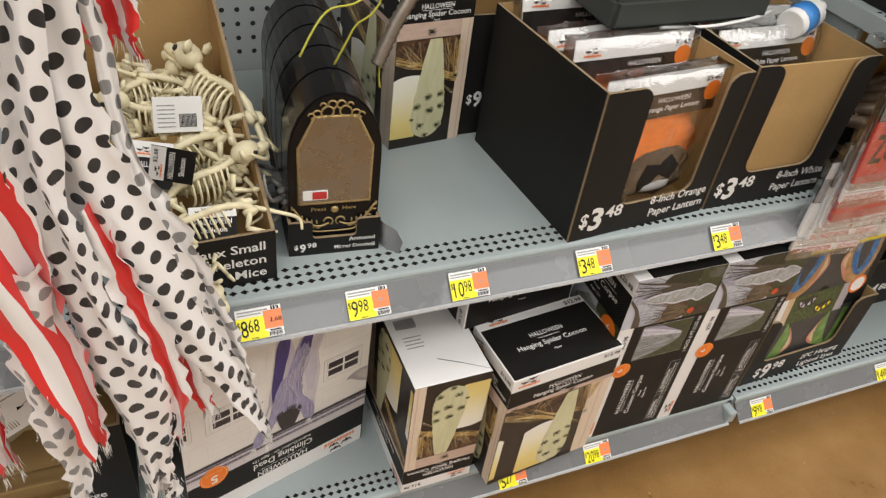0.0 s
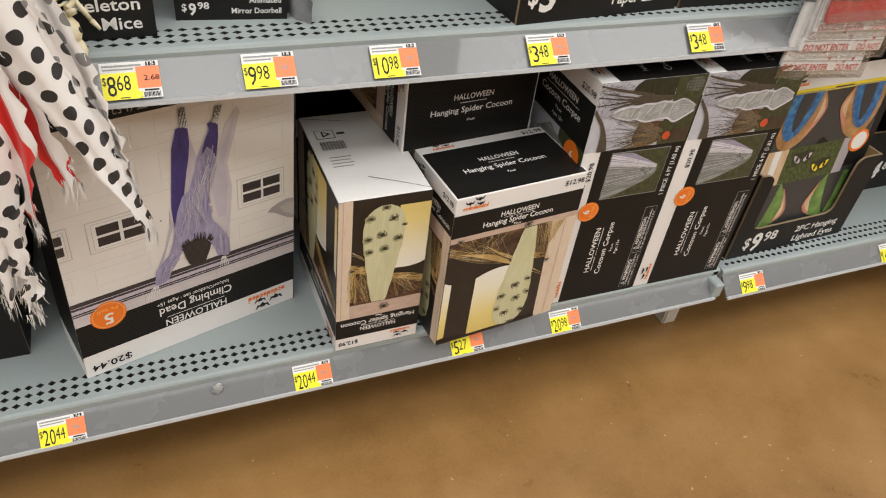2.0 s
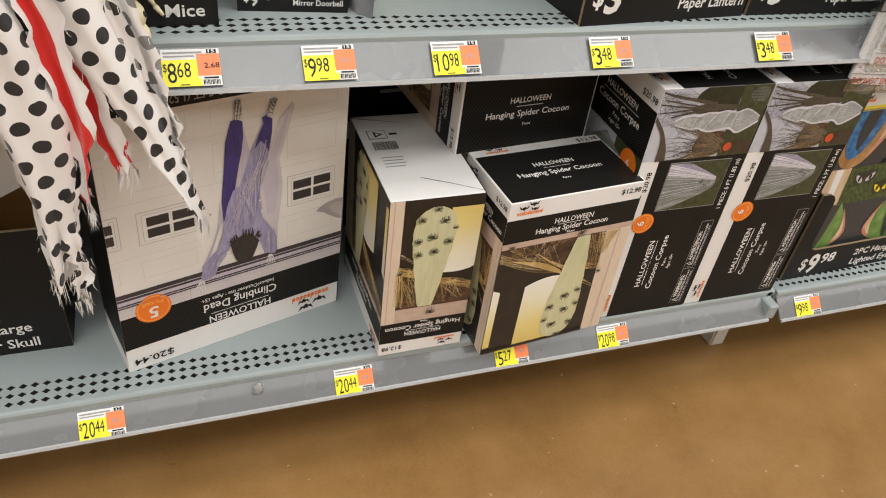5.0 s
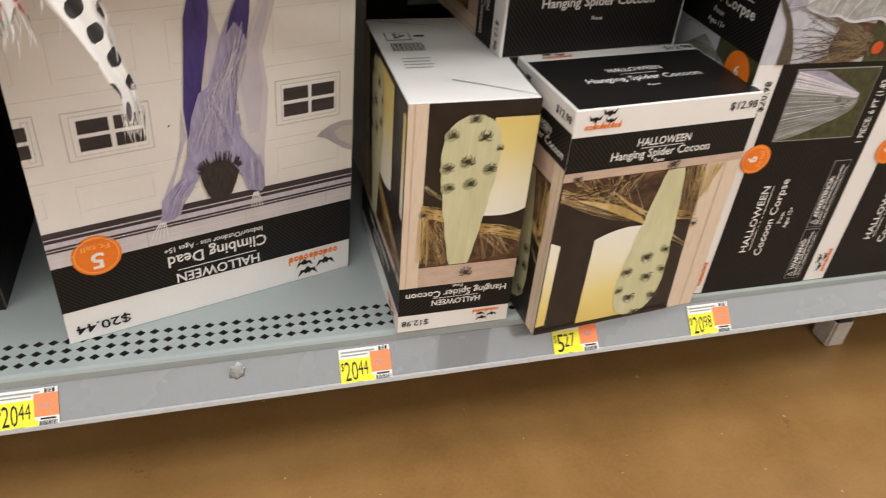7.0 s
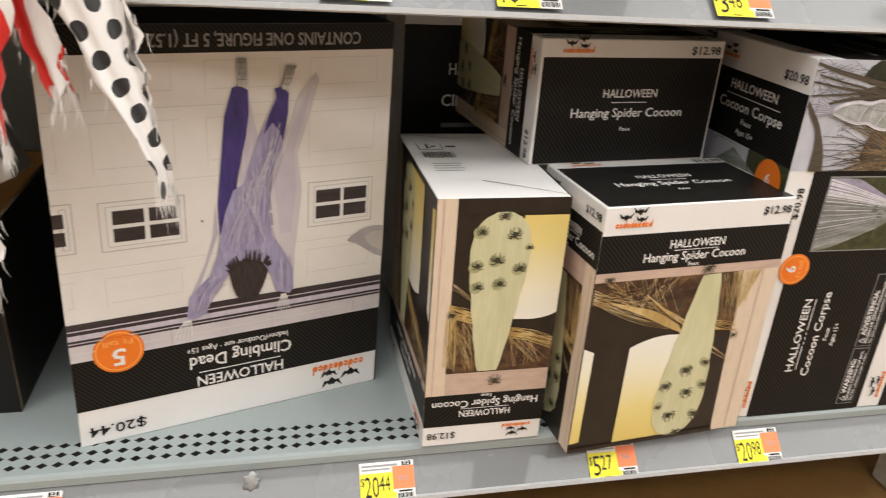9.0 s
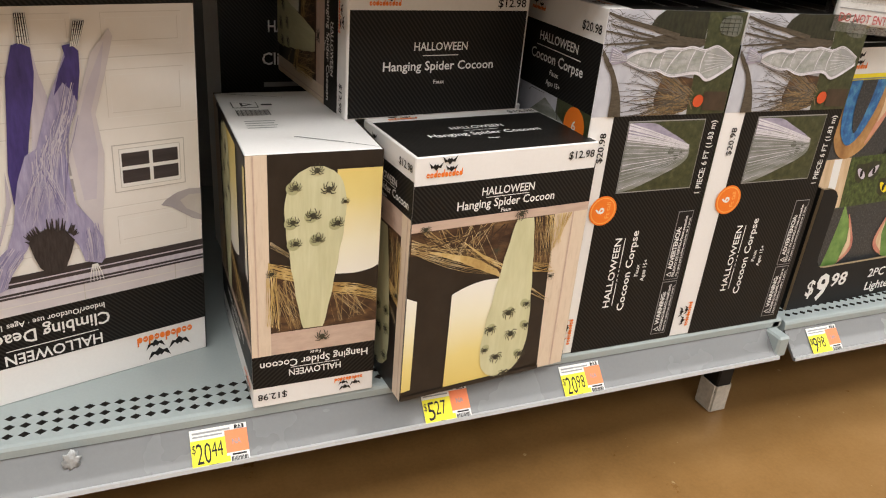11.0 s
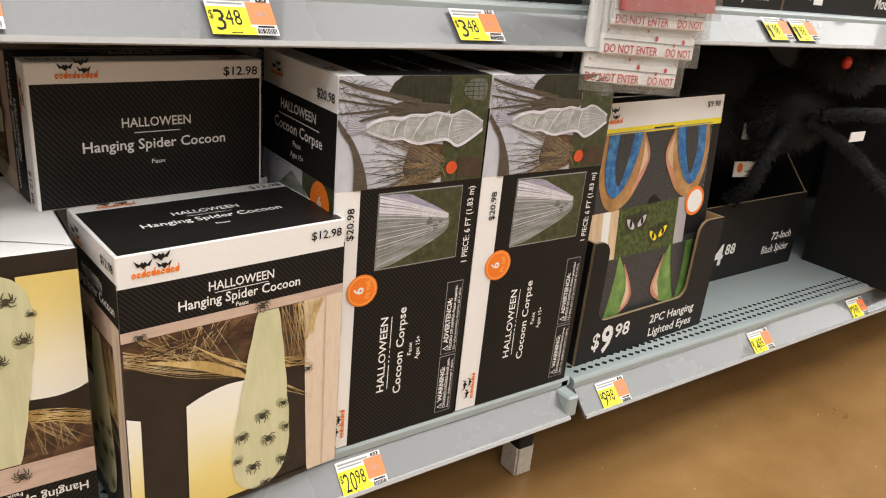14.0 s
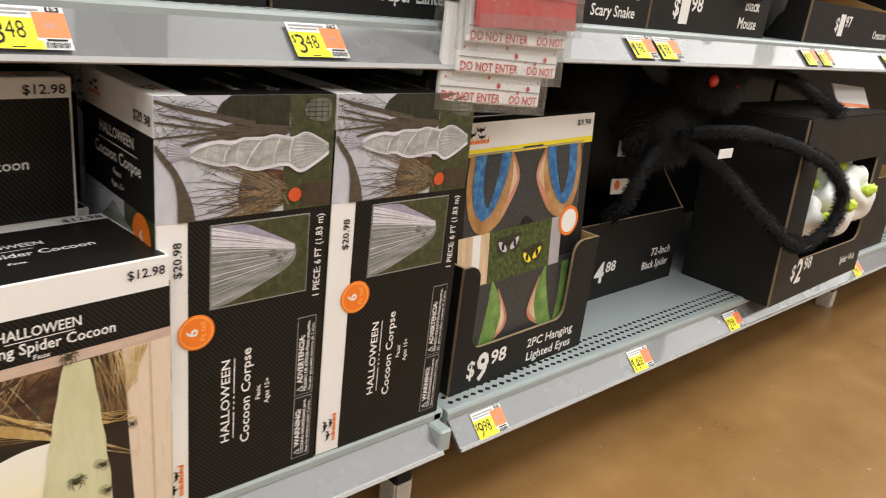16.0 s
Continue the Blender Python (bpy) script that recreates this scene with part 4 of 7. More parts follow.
def corpse_front(face):
    """Tall face of the cocoon corpse carton: lawn photo above, sideways lettering below."""
    w, h = face.w, face.h

    def rounded(pts, n=4):
        return [(q_.x, q_.y) for q_ in smooth_line([(x, y, 0) for x, y in pts], n)]

    def within(pts):
        return [(min(max(x, 0.0), 1.0), min(max(y, 0.732), 0.999)) for x, y in pts]

    face.printed("black_field").rect(0.162, 0, 1, 0.731, BLACK, 1).done()
    p = face.printed("lawn_photo")
    p.rect(0, 0.731, 1, 1, SKY, 1)
    p.poly([(1, 1)] + rounded([(0.712, 1.0), (0.712, 0.975), (0.722, 0.92), (0.700, 0.86), (0.690, 0.83), (0.690, 0.79), (0.700, 0.731)]) + [(1, 0.731)], LAWN, 2)
    p.poly([(0.712, 1.0)] + rounded([(0.386, 1.0), (0.345, 0.988), (0.33, 0.982), (0.305, 0.962), (0.325, 0.952), (0.36, 0.944), (0.45, 0.940), (0.60, 0.935), (0.716, 0.930)]), BUSH, 3)
    p.poly(rounded([(0.72, 0.934), (0.55, 0.938), (0.40, 0.940), (0.30, 0.925), (0.36, 0.905), (0.50, 0.908), (0.66, 0.906), (0.72, 0.915)]), BRANCH, 2.5)
    p.poly(rounded([(0.695, 0.829), (0.55, 0.836), (0.47, 0.834), (0.44, 0.80), (0.43, 0.765), (0.49, 0.735), (0.60, 0.733), (0.695, 0.745)]), STRAW, 2.5)
    r = random.Random(12)
    for pts, width in (([(0, 0.990), (0.154, 0.971), (0.317, 0.956), (0.516, 0.936)], 0.0062), ([(0, 0.948), (0.195, 0.934), (0.36, 0.927), (0.72, 0.921)], 0.0040), ([(0.10, 0.893), (0.22, 0.906), (0.40, 0.915), (0.72, 0.921)], 0.0052), ([(0, 0.915), (0.14, 0.918), (0.30, 0.922)], 0.0030), ([(0.02, 0.965), (0.16, 0.950), (0.34, 0.935)], 0.0026)):
        p.line(rounded(pts, 4)[::-1], width * 1.1, BRANCH, 4)
    for i in range(64):
        x, y = r.uniform(0.02, 0.36), r.uniform(0.885, 0.995)
        g, ln = math.pi + r.gauss(0, 0.5), r.uniform(0.06, 0.22)
        p.line(within([(x, y), (x + 0.5 * ln * math.cos(g), y + 0.22 * ln * math.sin(g) + r.uniform(-0.006, 0.006)), (x + ln * math.cos(g), y + 0.42 * ln * math.sin(g))]), r.uniform(0.0003, 0.0008), (BARK, BRANCH)[i % 2], 4)
    for i in range(120):
        x, y = 0.66 + r.gauss(0, 0.03), 0.775 + r.gauss(0, 0.016)
        g, ln = math.pi + r.uniform(-0.85, 0.75), r.uniform(0.12, 0.56)
        bend = r.uniform(-0.012, 0.012)
        m = (SHRUB, SHRUB, BRANCH, SHRUB)[i % 4] if ln < 0.40 else (BRANCH, TWIG, BARK)[i % 3]
        q_ = [(x + ln * s * math.cos(g), y + 0.43 * ln * s * math.sin(g) + bend * math.sin(3 * s)) for s in (0, 0.3, 0.6, 0.8, 1.0)]
        p.line([(min(max(a, 0.02), 0.73), min(max(b, 0.733), 0.868)) for a, b in q_], r.uniform(0.0006, 0.0016), m, 4)
    for i in range(40):
        x, y = r.uniform(0.20, 0.45), r.uniform(0.745, 0.862)
        g, ln = r.uniform(2.2, 4.1), r.uniform(0.03, 0.10)
        p.line([(x, y), (max(0.2, x + ln * math.cos(g)), min(0.868, max(0.735, y + 0.43 * ln * math.sin(g))))], 0.0005, BARK, 4)
    left = rounded([(0.0, 0.890), (0.027, 0.870), (0.084, 0.835), (0.107, 0.791), (0.110, 0.731)])
    right = rounded([(0.202, 0.731), (0.177, 0.779), (0.121, 0.834), (0.069, 0.869), (0.032, 0.888), (0.0, 0.905)])
    p.poly(left + right, BRANCH, 5)
    upper = [(0.171, 0.884), (0.219, 0.896), (0.312, 0.904), (0.39, 0.900), (0.454, 0.908), (0.562, 0.907), (0.63, 0.912), (0.73, 0.904), (0.80, 0.914), (0.859, 0.909), (0.964, 0.884)]
    lower = [(0.966, 0.863), (0.878, 0.839), (0.791, 0.823), (0.724, 0.839), (0.659, 0.842), (0.535, 0.835), (0.466, 0.840), (0.398, 0.851), (0.333, 0.850), (0.216, 0.865), (0.172, 0.873)]
    p.poly(rounded(upper, 3) + rounded(lower, 3), GAUZE, 6)
    p.poly([(0.059, 0.911), (0.077, 0.908), (0.17, 0.888), (0.168, 0.873), (0.075, 0.866), (0.051, 0.874)], VEIL_FOOT, 6)
    p.poly(rounded([(0.79, 0.911), (0.859, 0.908), (0.962, 0.884), (0.90, 0.880), (0.83, 0.890)], 3), VEIL_DIM, 6.5)
    for edge, step in ((upper, -0.004), (lower, 0.004)):
        for k in range(3):
            p.line(rounded([(x, y + step * k) for x, y in edge], 3), (0.0028, 0.0014, 0.0008)[k], (VEIL, VEIL, VEIL_DIM)[k], 7)
    for x0, y0, x1, y1, wide in ((0.384, 0.898, 0.345, 0.852, 0.0018), (0.436, 0.899, 0.418, 0.851, 0.0010), (0.556, 0.904, 0.465, 0.845, 0.0020), (0.660, 0.905, 0.623, 0.843, 0.0016), (0.738, 0.902, 0.723, 0.842, 0.0018), (0.27, 0.898, 0.25, 0.862, 0.0007)):
        p.line(rounded([(x0, y0), ((x0 + x1) / 2 - 0.01, (y0 + y1) / 2), (x1, y1)], 4), wide, VEIL, 7)
    for i in range(26):
        x = r.uniform(0.22, 0.72)
        y = r.uniform(0.850, 0.898)
        p.line([(x, y), (x + r.uniform(0.04, 0.16), y + r.uniform(-0.006, 0.004))], 0.0006, VEIL_DIM, 6.8)
    for i in range(12):
        p.line([(0.74 + 0.01 * (i % 3), 0.845 + 0.005 * i), (0.86, 0.858 + 0.003 * i), (0.955, 0.868 + 0.0014 * i)], 0.0006, (VEIL, VEIL_DIM)[i % 2], 7)
        p.line([(0.062, 0.871 + 0.0032 * i), (0.165, 0.876 + 0.0009 * i)], 0.0007, (VEIL_DIM, VEIL)[i % 2], 7)
    p.poly([(0.801, 0.793), (0.985, 0.792), (0.990, 0.739), (0.812, 0.742)], SHRUB_BOX, 5).disc(0.765, 0.768, 0.040, PUMPKIN, 6, 18)
    p.poly(rounded([(0.803, 0.965), (0.83, 0.985), (0.90, 0.992), (0.966, 0.985), (0.965, 0.942), (0.88, 0.940), (0.82, 0.948)], 3), HAZE_DARK, 4)
    for i in range(4):
        p.line([(0.83 + 0.04 * i, 0.942), (0.83 + 0.04 * i, 0.990)], 0.0010, BUSH, 5)
        p.line([(0.81, 0.950 + 0.011 * i), (0.965, 0.950 + 0.011 * i)], 0.0010, BUSH, 5)
    p.apart("printed photo of a gauzy cocoon hung over a lawn")
    q = face.printed("head_photo")
    q.rect(0.281, 0.513, 0.872, 0.717, GREY_INK, 1.5).rect(0.285, 0.516, 0.868, 0.714, LAWN, 2)
    q.poly([(0.286, 0.516)] + [(0.286, 0.713)] + rounded([(0.30, 0.713), (0.474, 0.710), (0.56, 0.694), (0.625, 0.680), (0.72, 0.659), (0.775, 0.645), (0.790, 0.632), (0.785, 0.604), (0.722, 0.582), (0.594, 0.557), (0.415, 0.526), (0.33, 0.518)], 3), GAUZE_HEAD, 3)
    q.poly([(0.286, 0.712)] + rounded([(0.30, 0.712), (0.474, 0.709), (0.60, 0.685), (0.75, 0.650), (0.62, 0.655), (0.45, 0.672), (0.30, 0.672)], 3) + [(0.286, 0.672)], VEIL_FOOT, 3.5)
    for i in range(64):
        k = i / 63
        v0 = 0.520 + 0.190 * k + r.uniform(-0.004, 0.004)
        tip = (0.735 + 0.045 * min(1, 2 * k), 0.596 + 0.048 * k)
        q.line([(0.288, v0), (0.45, v0 * 0.66 + tip[1] * 0.34 + 0.006 * (k - 0.5)), (0.62, v0 * 0.30 + tip[1] * 0.70 + 0.006 * (k - 0.5)), tip], r.choice((0.0004, 0.0006, 0.0010, 0.0015)) * (1.3 if k > 0.72 or k < 0.12 else 0.8), VEIL if k > 0.74 or i % 5 == 0 else (VEIL_DIM, GAUZE_HEAD)[i % 2], 4)
    for u_, v_, r_ in ((0.645, 0.628, 0.024), (0.690, 0.612, 0.020), (0.725, 0.622, 0.013)):
        q.disc(u_, v_, r_, HAZE_DARK, 4.5, 12)
    q.apart("printed photo of a veiled head")
    b = face.printed("badge")
    b.disc(0.206, 0.465, 0.103, ORANGE_INK, 4, 32).disc(0.206, 0.465, 0.092, PALE_ORANGE, 4.5, 32).disc(0.206, 0.465, 0.085, ORANGE_INK, 5, 32)
    b.text("6", 0.212, 0.466, 0.009, 0.0125, WHITE_INK, 6, 90, align="centre", bold=0.02)
    b.text("Ft tall", 0.256, 0.466, 0.022, 0.0060, PALE_ORANGE, 6, 90, align="centre")
    b.done("round orange badge with a white number")
    logo(Face(face.parent, face.at(0.0, 0.0, 0), tuple(face.v), tuple(-face.u), face.h, face.w), 0.079, -0.118, 0.042)
    face.printed("brand_lettering").text("HALLOWEEN", 0.403, 0.146, 0.105, 0.0100, WHITE_INK, 3, 90).done()
    k = face.printed("lettering_rule")
    for i, (a, b_) in enumerate(((0.150, 0.225), (0.232, 0.240), (0.247, 0.255), (0.262, 0.270), (0.277, 0.372))):
        k.rect(0.428, a, 0.434, b_, WHITE_INK, 2)
    tagged(k.done(), kind="stuff")
    face.printed("title_lettering").text("Cocoon Corpse", 0.530, 0.128, 0.122, 0.0108, WHITE_INK, 3, 90).done()
    face.printed("faux_lettering").text("Faux", 0.596, 0.241, 0.0185, 0.0058, WHITE_INK, 3, 90).done()
    face.printed("age_lettering").text("Ages 15+", 0.654, 0.222, 0.0335, 0.0058, WHITE_INK, 3, 90).done()
    face.printed("size_print").text("1 PIECE: 6 FT (1.83 m)", 0.960, 0.495, 0.0998, 0.0085, WHITE_INK, 3, 90).done()
    face.printed("price_print").text("$20.98", 0.128, 0.605, 0.038, 0.0085, INK, 3, 90).done()
    for v0, v1, s1, s2, s3 in ((0.020, 0.208, "WARNING:", "CHOKING HAZARD-Small parts.", "Not for children under 3 years."), (0.214, 0.441, "ADVERTENCIA:", "PELIGRO DE ASFIXIA-Piezas pequeñas.", "No apto para niños menores de 3 años.")):
        k = face.printed("warning_label")
        k.rect(0.830, v0, 0.956, v1, GREY_INK, 2).rect(0.8345, v0 + 0.0020, 0.9515, v1 - 0.0020, INK, 3)
        long = (v1 - v0) * h
        k.text(s1, 0.880, v0 + 0.036, long * 0.62, 0.0070, WHITE_INK, 4, 90, bold=0.03)
        k.poly([(0.884, v0 + 0.010), (0.884, v0 + 0.028), (0.842, v0 + 0.019)], WHITE_INK, 4).poly([(0.879, v0 + 0.0135), (0.879, v0 + 0.0245), (0.853, v0 + 0.019)], INK, 5)
        k.text(s2, 0.913, v0 + 0.010, long * 0.90, 0.0042, WHITE_INK, 4, 90, bold=0.02)
        k.text(s3, 0.943, v0 + 0.010, long * 0.86, 0.0036, WHITE_INK, 4, 90, bold=0.01)
        tagged(k.done("boxed white warning print"), kind="stuff")


def corpse_side(face):
    face.printed("black_field").rect(0, 0.735, 1, 0.915, BLACK, 1).done()
    face.printed("black_foot").rect(0, 0, 1, 0.2, BLACK, 1).done()
    p = face.printed("lawn_photo")
    p.rect(0, 0.2, 1, 0.735, LAWN, 1).rect(0, 0.55, 0.6, 0.735, SKY, 2)
    p.poly([(0.25, 0.66), (0.45, 0.72), (0.7, 0.68), (0.9, 0.5), (0.6, 0.4), (0.3, 0.5)], GAUZE_HEAD, 3)
    branchy(p, 0.0, 0.45, 1.0, 0.73, 8, 24)
    p.apart()
    b = face.printed("badge")
    b.disc(0.84, 0.685, 0.12, ORANGE_INK, 5, 24)
    b.text("6", 0.84, 0.675, 0.009, 0.012, WHITE_INK, 6, align="centre")
    b.done("round orange badge with a white number")
    logo(face, 0.22, 0.95, 0.036)
    face.printed("price_print").text("$20.98", 0.97, 0.935, 0.042, 0.010, INK, 3, align="right").done()
    face.printed("brand_lettering").text("HALLOWEEN", 0.52, 0.868, 0.095, 0.011, WHITE_INK, 3, align="centre").done()
    face.printed("lettering_rule").rect(0.25, 0.852, 0.80, 0.8545, WHITE_INK, 2).done()
    face.printed("title_lettering").text("Cocoon Corpse", 0.52, 0.815, 0.130, 0.0125, WHITE_INK, 3, align="centre").done()
    face.printed("faux_lettering").text("Faux", 0.52, 0.785, 0.022, 0.0062, WHITE_INK, 3, align="centre").done()
    face.printed("age_lettering").text("Ages 15+", 0.52, 0.757, 0.036, 0.0062, WHITE_INK, 3, align="centre").done()


def corpse_top(face):
    face.printed("black_lid").rect(0.16, 0, 1, 1, BLACK, 1).done()
    k = face.printed("brand_lettering")
    k.text("HALLOWEEN", 0.50, 0.12, 0.075, 0.010, WHITE_INK, 3, 90)
    k.done()
    k = face.printed("title_lettering")
    k.text("Cocoon Corpse", 0.72, 0.10, 0.115, 0.012, WHITE_INK, 3, 90)
    k.done()
    logo(Face(face.parent, face.at(0.0, 0.0, 0), tuple(face.v), tuple(-face.u), face.h, face.w), 0.2, -0.09, 0.034)


def corpse_carton(m, w, label):
    t, f = carton("cocoon_corpse_carton", m, w, 0.200, 0.461, label, "cocoon corpse cartons", WHITE)
    corpse_front(f["front"])
    corpse_side(f["left"])
    corpse_top(f["top"])
    f["right"].printed("black_side").rect(0, 0, 1, 0.9, BLACK, 1).done()
    return t


corpse_carton(pose(0.9815, 1.008, LOW), 0.197, "black and white cocoon carton with a lawn photo")
corpse_carton(pose(1.1815, 1.008, LOW), 0.206, "black and white cocoon carton with a lawn photo")
for x, y in ((0.985, 1.24), (1.19, 1.24)):
    corpse_carton(pose(x, y, LOW, 0, 0, 1.0), 0.18, "black and white cocoon carton standing behind another")


# ---- the large carton with the climbing figure ----
def figure_carton(m, label):
    w, h = 0.356, 0.462
    t, f = carton("climbing_figure_carton", m, w, 0.12, h, label, "climbing figure cartons", rack=0.0243)
    face = f["front"]
    r = random.Random(44)

    def upright(pts):
        return [(x - 0.031 * y, y) for x, y in pts]

    p = face.printed("door_photo")
    p.rect(0, 0.24, 1, 0.94, DOOR_ART, 1)
    for v in (0.826, 0.662, 0.468):
        p.rect(0, v, 1, v + 0.0022, DOOR_LINE, 2).rect(0, v - 0.003, 1, v, DOOR_LIGHT, 2)
    for v0, v1 in ((0.850, 0.925), (0.688, 0.800), (0.368, 0.445)):
        for u in (-0.19, 0.117, 0.424, 0.731):
            a, b = max(0.0, u), u + 0.230
            for d, mm in ((0.0, DOOR_LINE), (0.012, DOOR_LIGHT)):
                p.rect(a + d, v1 - d - 0.0018, b - d, v1 - d, mm, 2).rect(a + d, v0 + d, b - d, v0 + d + 0.0018, DOOR_LIGHT if mm is DOOR_LINE else DOOR_LINE, 2)
                if u > 0:
                    p.rect(u + d, v0 + d, u + d + 0.0020, v1 - d, mm, 2)
                p.rect(b - d - 0.0020, v0 + d, b - d, v1 - d, DOOR_LIGHT if mm is DOOR_LINE else DOOR_LINE, 2)
    p.rect(0, 0.240, 1, 0.285, SHADOW_PALE, 3).rect(0, 0.312, 1, 0.341, ROOF_ART, 4).rect(0, 0.284, 1, 0.298, ROOF_ART, 4).rect(0, 0.298, 1, 0.312, PALE_LILAC, 3)
    p.rect(0, 0.3215, 1, 0.3245, PALE_LILAC, 5).rect(0, 0.290, 1, 0.2925, PALE_LILAC, 5).rect(0, 0.262, 1, 0.2645, DOOR_LINE, 4)
    for u in (0.29, 0.61, 0.90):
        p.rect(u, 0.241, u + 0.003, 0.284, FRAME_LINE, 4)
    for lo, hi, panes, v0, v1 in ((0.117, 0.354, ((0.153, 0.238), (0.252, 0.334)), 0.530, 0.604), (0.731, 0.952, ((0.757, 0.840), (0.851, 0.930)), 0.527, 0.602), (0.0, 0.052, ((0.0, 0.028),), 0.535, 0.609)):
        p.rect(lo, v0 - 0.022, hi, v1 + 0.022, FRAME_LINE, 2.5).rect(lo + (0.003 if lo else 0), v0 - 0.0195, hi - 0.003, v1 + 0.0195, DOOR_ART, 3)
        p.rect(max(0, lo + 0.019), v0 - 0.011, hi - 0.014, v1 + 0.011, FRAME_LINE, 3.5).rect(max(0, lo + 0.021), v0 - 0.0095, hi - 0.016, v1 + 0.0095, PAPER, 4)
        mid = (v0 + v1) / 2
        for a, b in panes:
            p.rect(a, v0, b, mid - 0.0045, ROOF_ART, 5).rect(a, mid + 0.0045, b, v1, ROOF_ART, 5)
    for a, b in ((0.525, 0.557), (0.565, 0.596)):
        p.rect(0.604, a, 0.636, b, SHADOW_ART, 4)
    p.poly([(1.0, 0.485), (0.96, 0.488), (0.92, 0.482), (0.885, 0.468), (0.868, 0.455), (0.90, 0.446), (0.935, 0.425), (0.97, 0.405), (1.0, 0.395)], SHADOW_ART, 4)
    p.poly([(1.0, 0.470), (0.96, 0.472), (0.93, 0.460), (0.95, 0.435), (1.0, 0.41)], FRAME_LINE, 4.5)
    p.disc(0.40, 0.556, 0.0035, HAIR, 4, 8)
    p.apart("printed photo of a white garage door")
    g = face.printed("figure_picture")
    g.poly(upright([(0.779, 0.891), (0.787, 0.872), (0.755, 0.79), (0.717, 0.702), (0.728, 0.607), (0.715, 0.52), (0.701, 0.445), (0.697, 0.388), (0.666, 0.44), (0.637, 0.495), (0.626, 0.624), (0.687, 0.763), (0.723, 0.84)]), SHADOW_PALE, 5)
    g.poly(upright([(0.762, 0.865), (0.745, 0.80), (0.705, 0.71), (0.712, 0.62), (0.69, 0.50), (0.655, 0.50), (0.640, 0.63), (0.70, 0.765)]), PALE_SHADE, 5.5)
    g.poly(upright([(0.458, 0.594), (0.448, 0.52), (0.415, 0.44), (0.372, 0.374), (0.350, 0.315), (0.372, 0.340), (0.43, 0.455), (0.462, 0.52)]), PALE_SHADE, 5)
    g.poly(upright([(0.526, 0.863), (0.545, 0.868), (0.572, 0.857), (0.572, 0.806), (0.560, 0.75), (0.546, 0.71), (0.530, 0.65), (0.521, 0.61), (0.496, 0.56), (0.467, 0.514), (0.466, 0.592), (0.483, 0.693), (0.500, 0.799)]), INDIGO, 6)
    g.poly(upright([(0.572, 0.857), (0.582, 0.80), (0.596, 0.75), (0.578, 0.70), (0.550, 0.64), (0.535, 0.63), (0.548, 0.71), (0.566, 0.79)]), PALE_LILAC, 5.8)
    g.poly(upright([(0.650, 0.858), (0.672, 0.862), (0.692, 0.846), (0.688, 0.80), (0.672, 0.735), (0.655, 0.765), (0.640, 0.78), (0.612, 0.752), (0.632, 0.80), (0.655, 0.835)]), INDIGO, 8.5)
    g.poly(upright([(0.655, 0.845), (0.672, 0.835), (0.678, 0.79), (0.668, 0.72), (0.645, 0.68), (0.622, 0.640), (0.622, 0.57), (0.630, 0.497), (0.668, 0.448), (0.694, 0.400), (0.694, 0.345), (0.680, 0.332), (0.634, 0.345), (0.622, 0.388), (0.590, 0.437), (0.542, 0.448), (0.502, 0.436), (0.478, 0.400), (0.425, 0.358), (0.412, 0.315), (0.380, 0.304), (0.350, 0.309), (0.362, 0.364), (0.400, 0.394), (0.429, 0.413), (0.456, 0.466), (0.470, 0.52), (0.486, 0.57), (0.515, 0.625), (0.547, 0.639), (0.575, 0.70), (0.597, 0.747), (0.630, 0.80)]), LILAC, 8)
    for i in range(70):
        k = r.random()
        a = (0.530 + 0.12 * k, 0.600 + 0.13 * k + r.uniform(-0.03, 0.02))
        b = (0.475 + 0.150 * r.random(), r.uniform(0.455, 0.52))
        g.line(upright([a, ((a[0] + b[0]) / 2 + r.uniform(-0.006, 0.006), (a[1] + b[1]) / 2), b]), r.uniform(0.0004, 0.0013), (PALE_LILAC, LILAC, INDIGO_SOFT, PALE_LILAC)[i % 4], 9)
    for i in range(26):
        a = (0.636 + 0.034 * r.random(), r.uniform(0.70, 0.78))
        g.line(upright([a, (a[0] - 0.02, a[1] - 0.05), (a[0] - 0.045, a[1] - 0.10)]), 0.0008, (PALE_LILAC, INDIGO_SOFT)[i % 2], 9)
        a = (0.425 + 0.05 * r.random(), r.uniform(0.385, 0.415))
        g.line(upright([a, (a[0] - 0.035, a[1] - 0.035), (max(0.358, a[0] - 0.062), max(0.312, a[1] - 0.085))]), 0.0009, (PALE_LILAC, LILAC, INDIGO_SOFT)[i % 3], 9)
        a = (0.640 + 0.045 * r.random(), r.uniform(0.40, 0.44))
        g.line(upright([a, (a[0] + 0.003, a[1] - 0.04), (min(0.690, a[0]), 0.345)]), 0.0008, (PALE_LILAC, LILAC, INDIGO_SOFT)[i % 3], 9)
    g.poly(upright([(0.486, 0.419), (0.502, 0.436), (0.542, 0.446), (0.590, 0.434), (0.612, 0.407), (0.598, 0.375), (0.580, 0.345), (0.562, 0.330), (0.525, 0.333), (0.505, 0.352), (0.495, 0.380)]), HAIR, 10)
    for i in range(46):
        a = math.pi * r.random()
        x, y, l = 0.548 + 0.060 * math.cos(a), 0.418 + 0.016 * math.sin(a), r.uniform(0.012, 0.036)
        g.line(upright([(x, y), (x + 0.55 * l * math.cos(a), y + l * math.sin(a) + 0.004)]), r.uniform(0.0012, 0.0028), HAIR, 10)
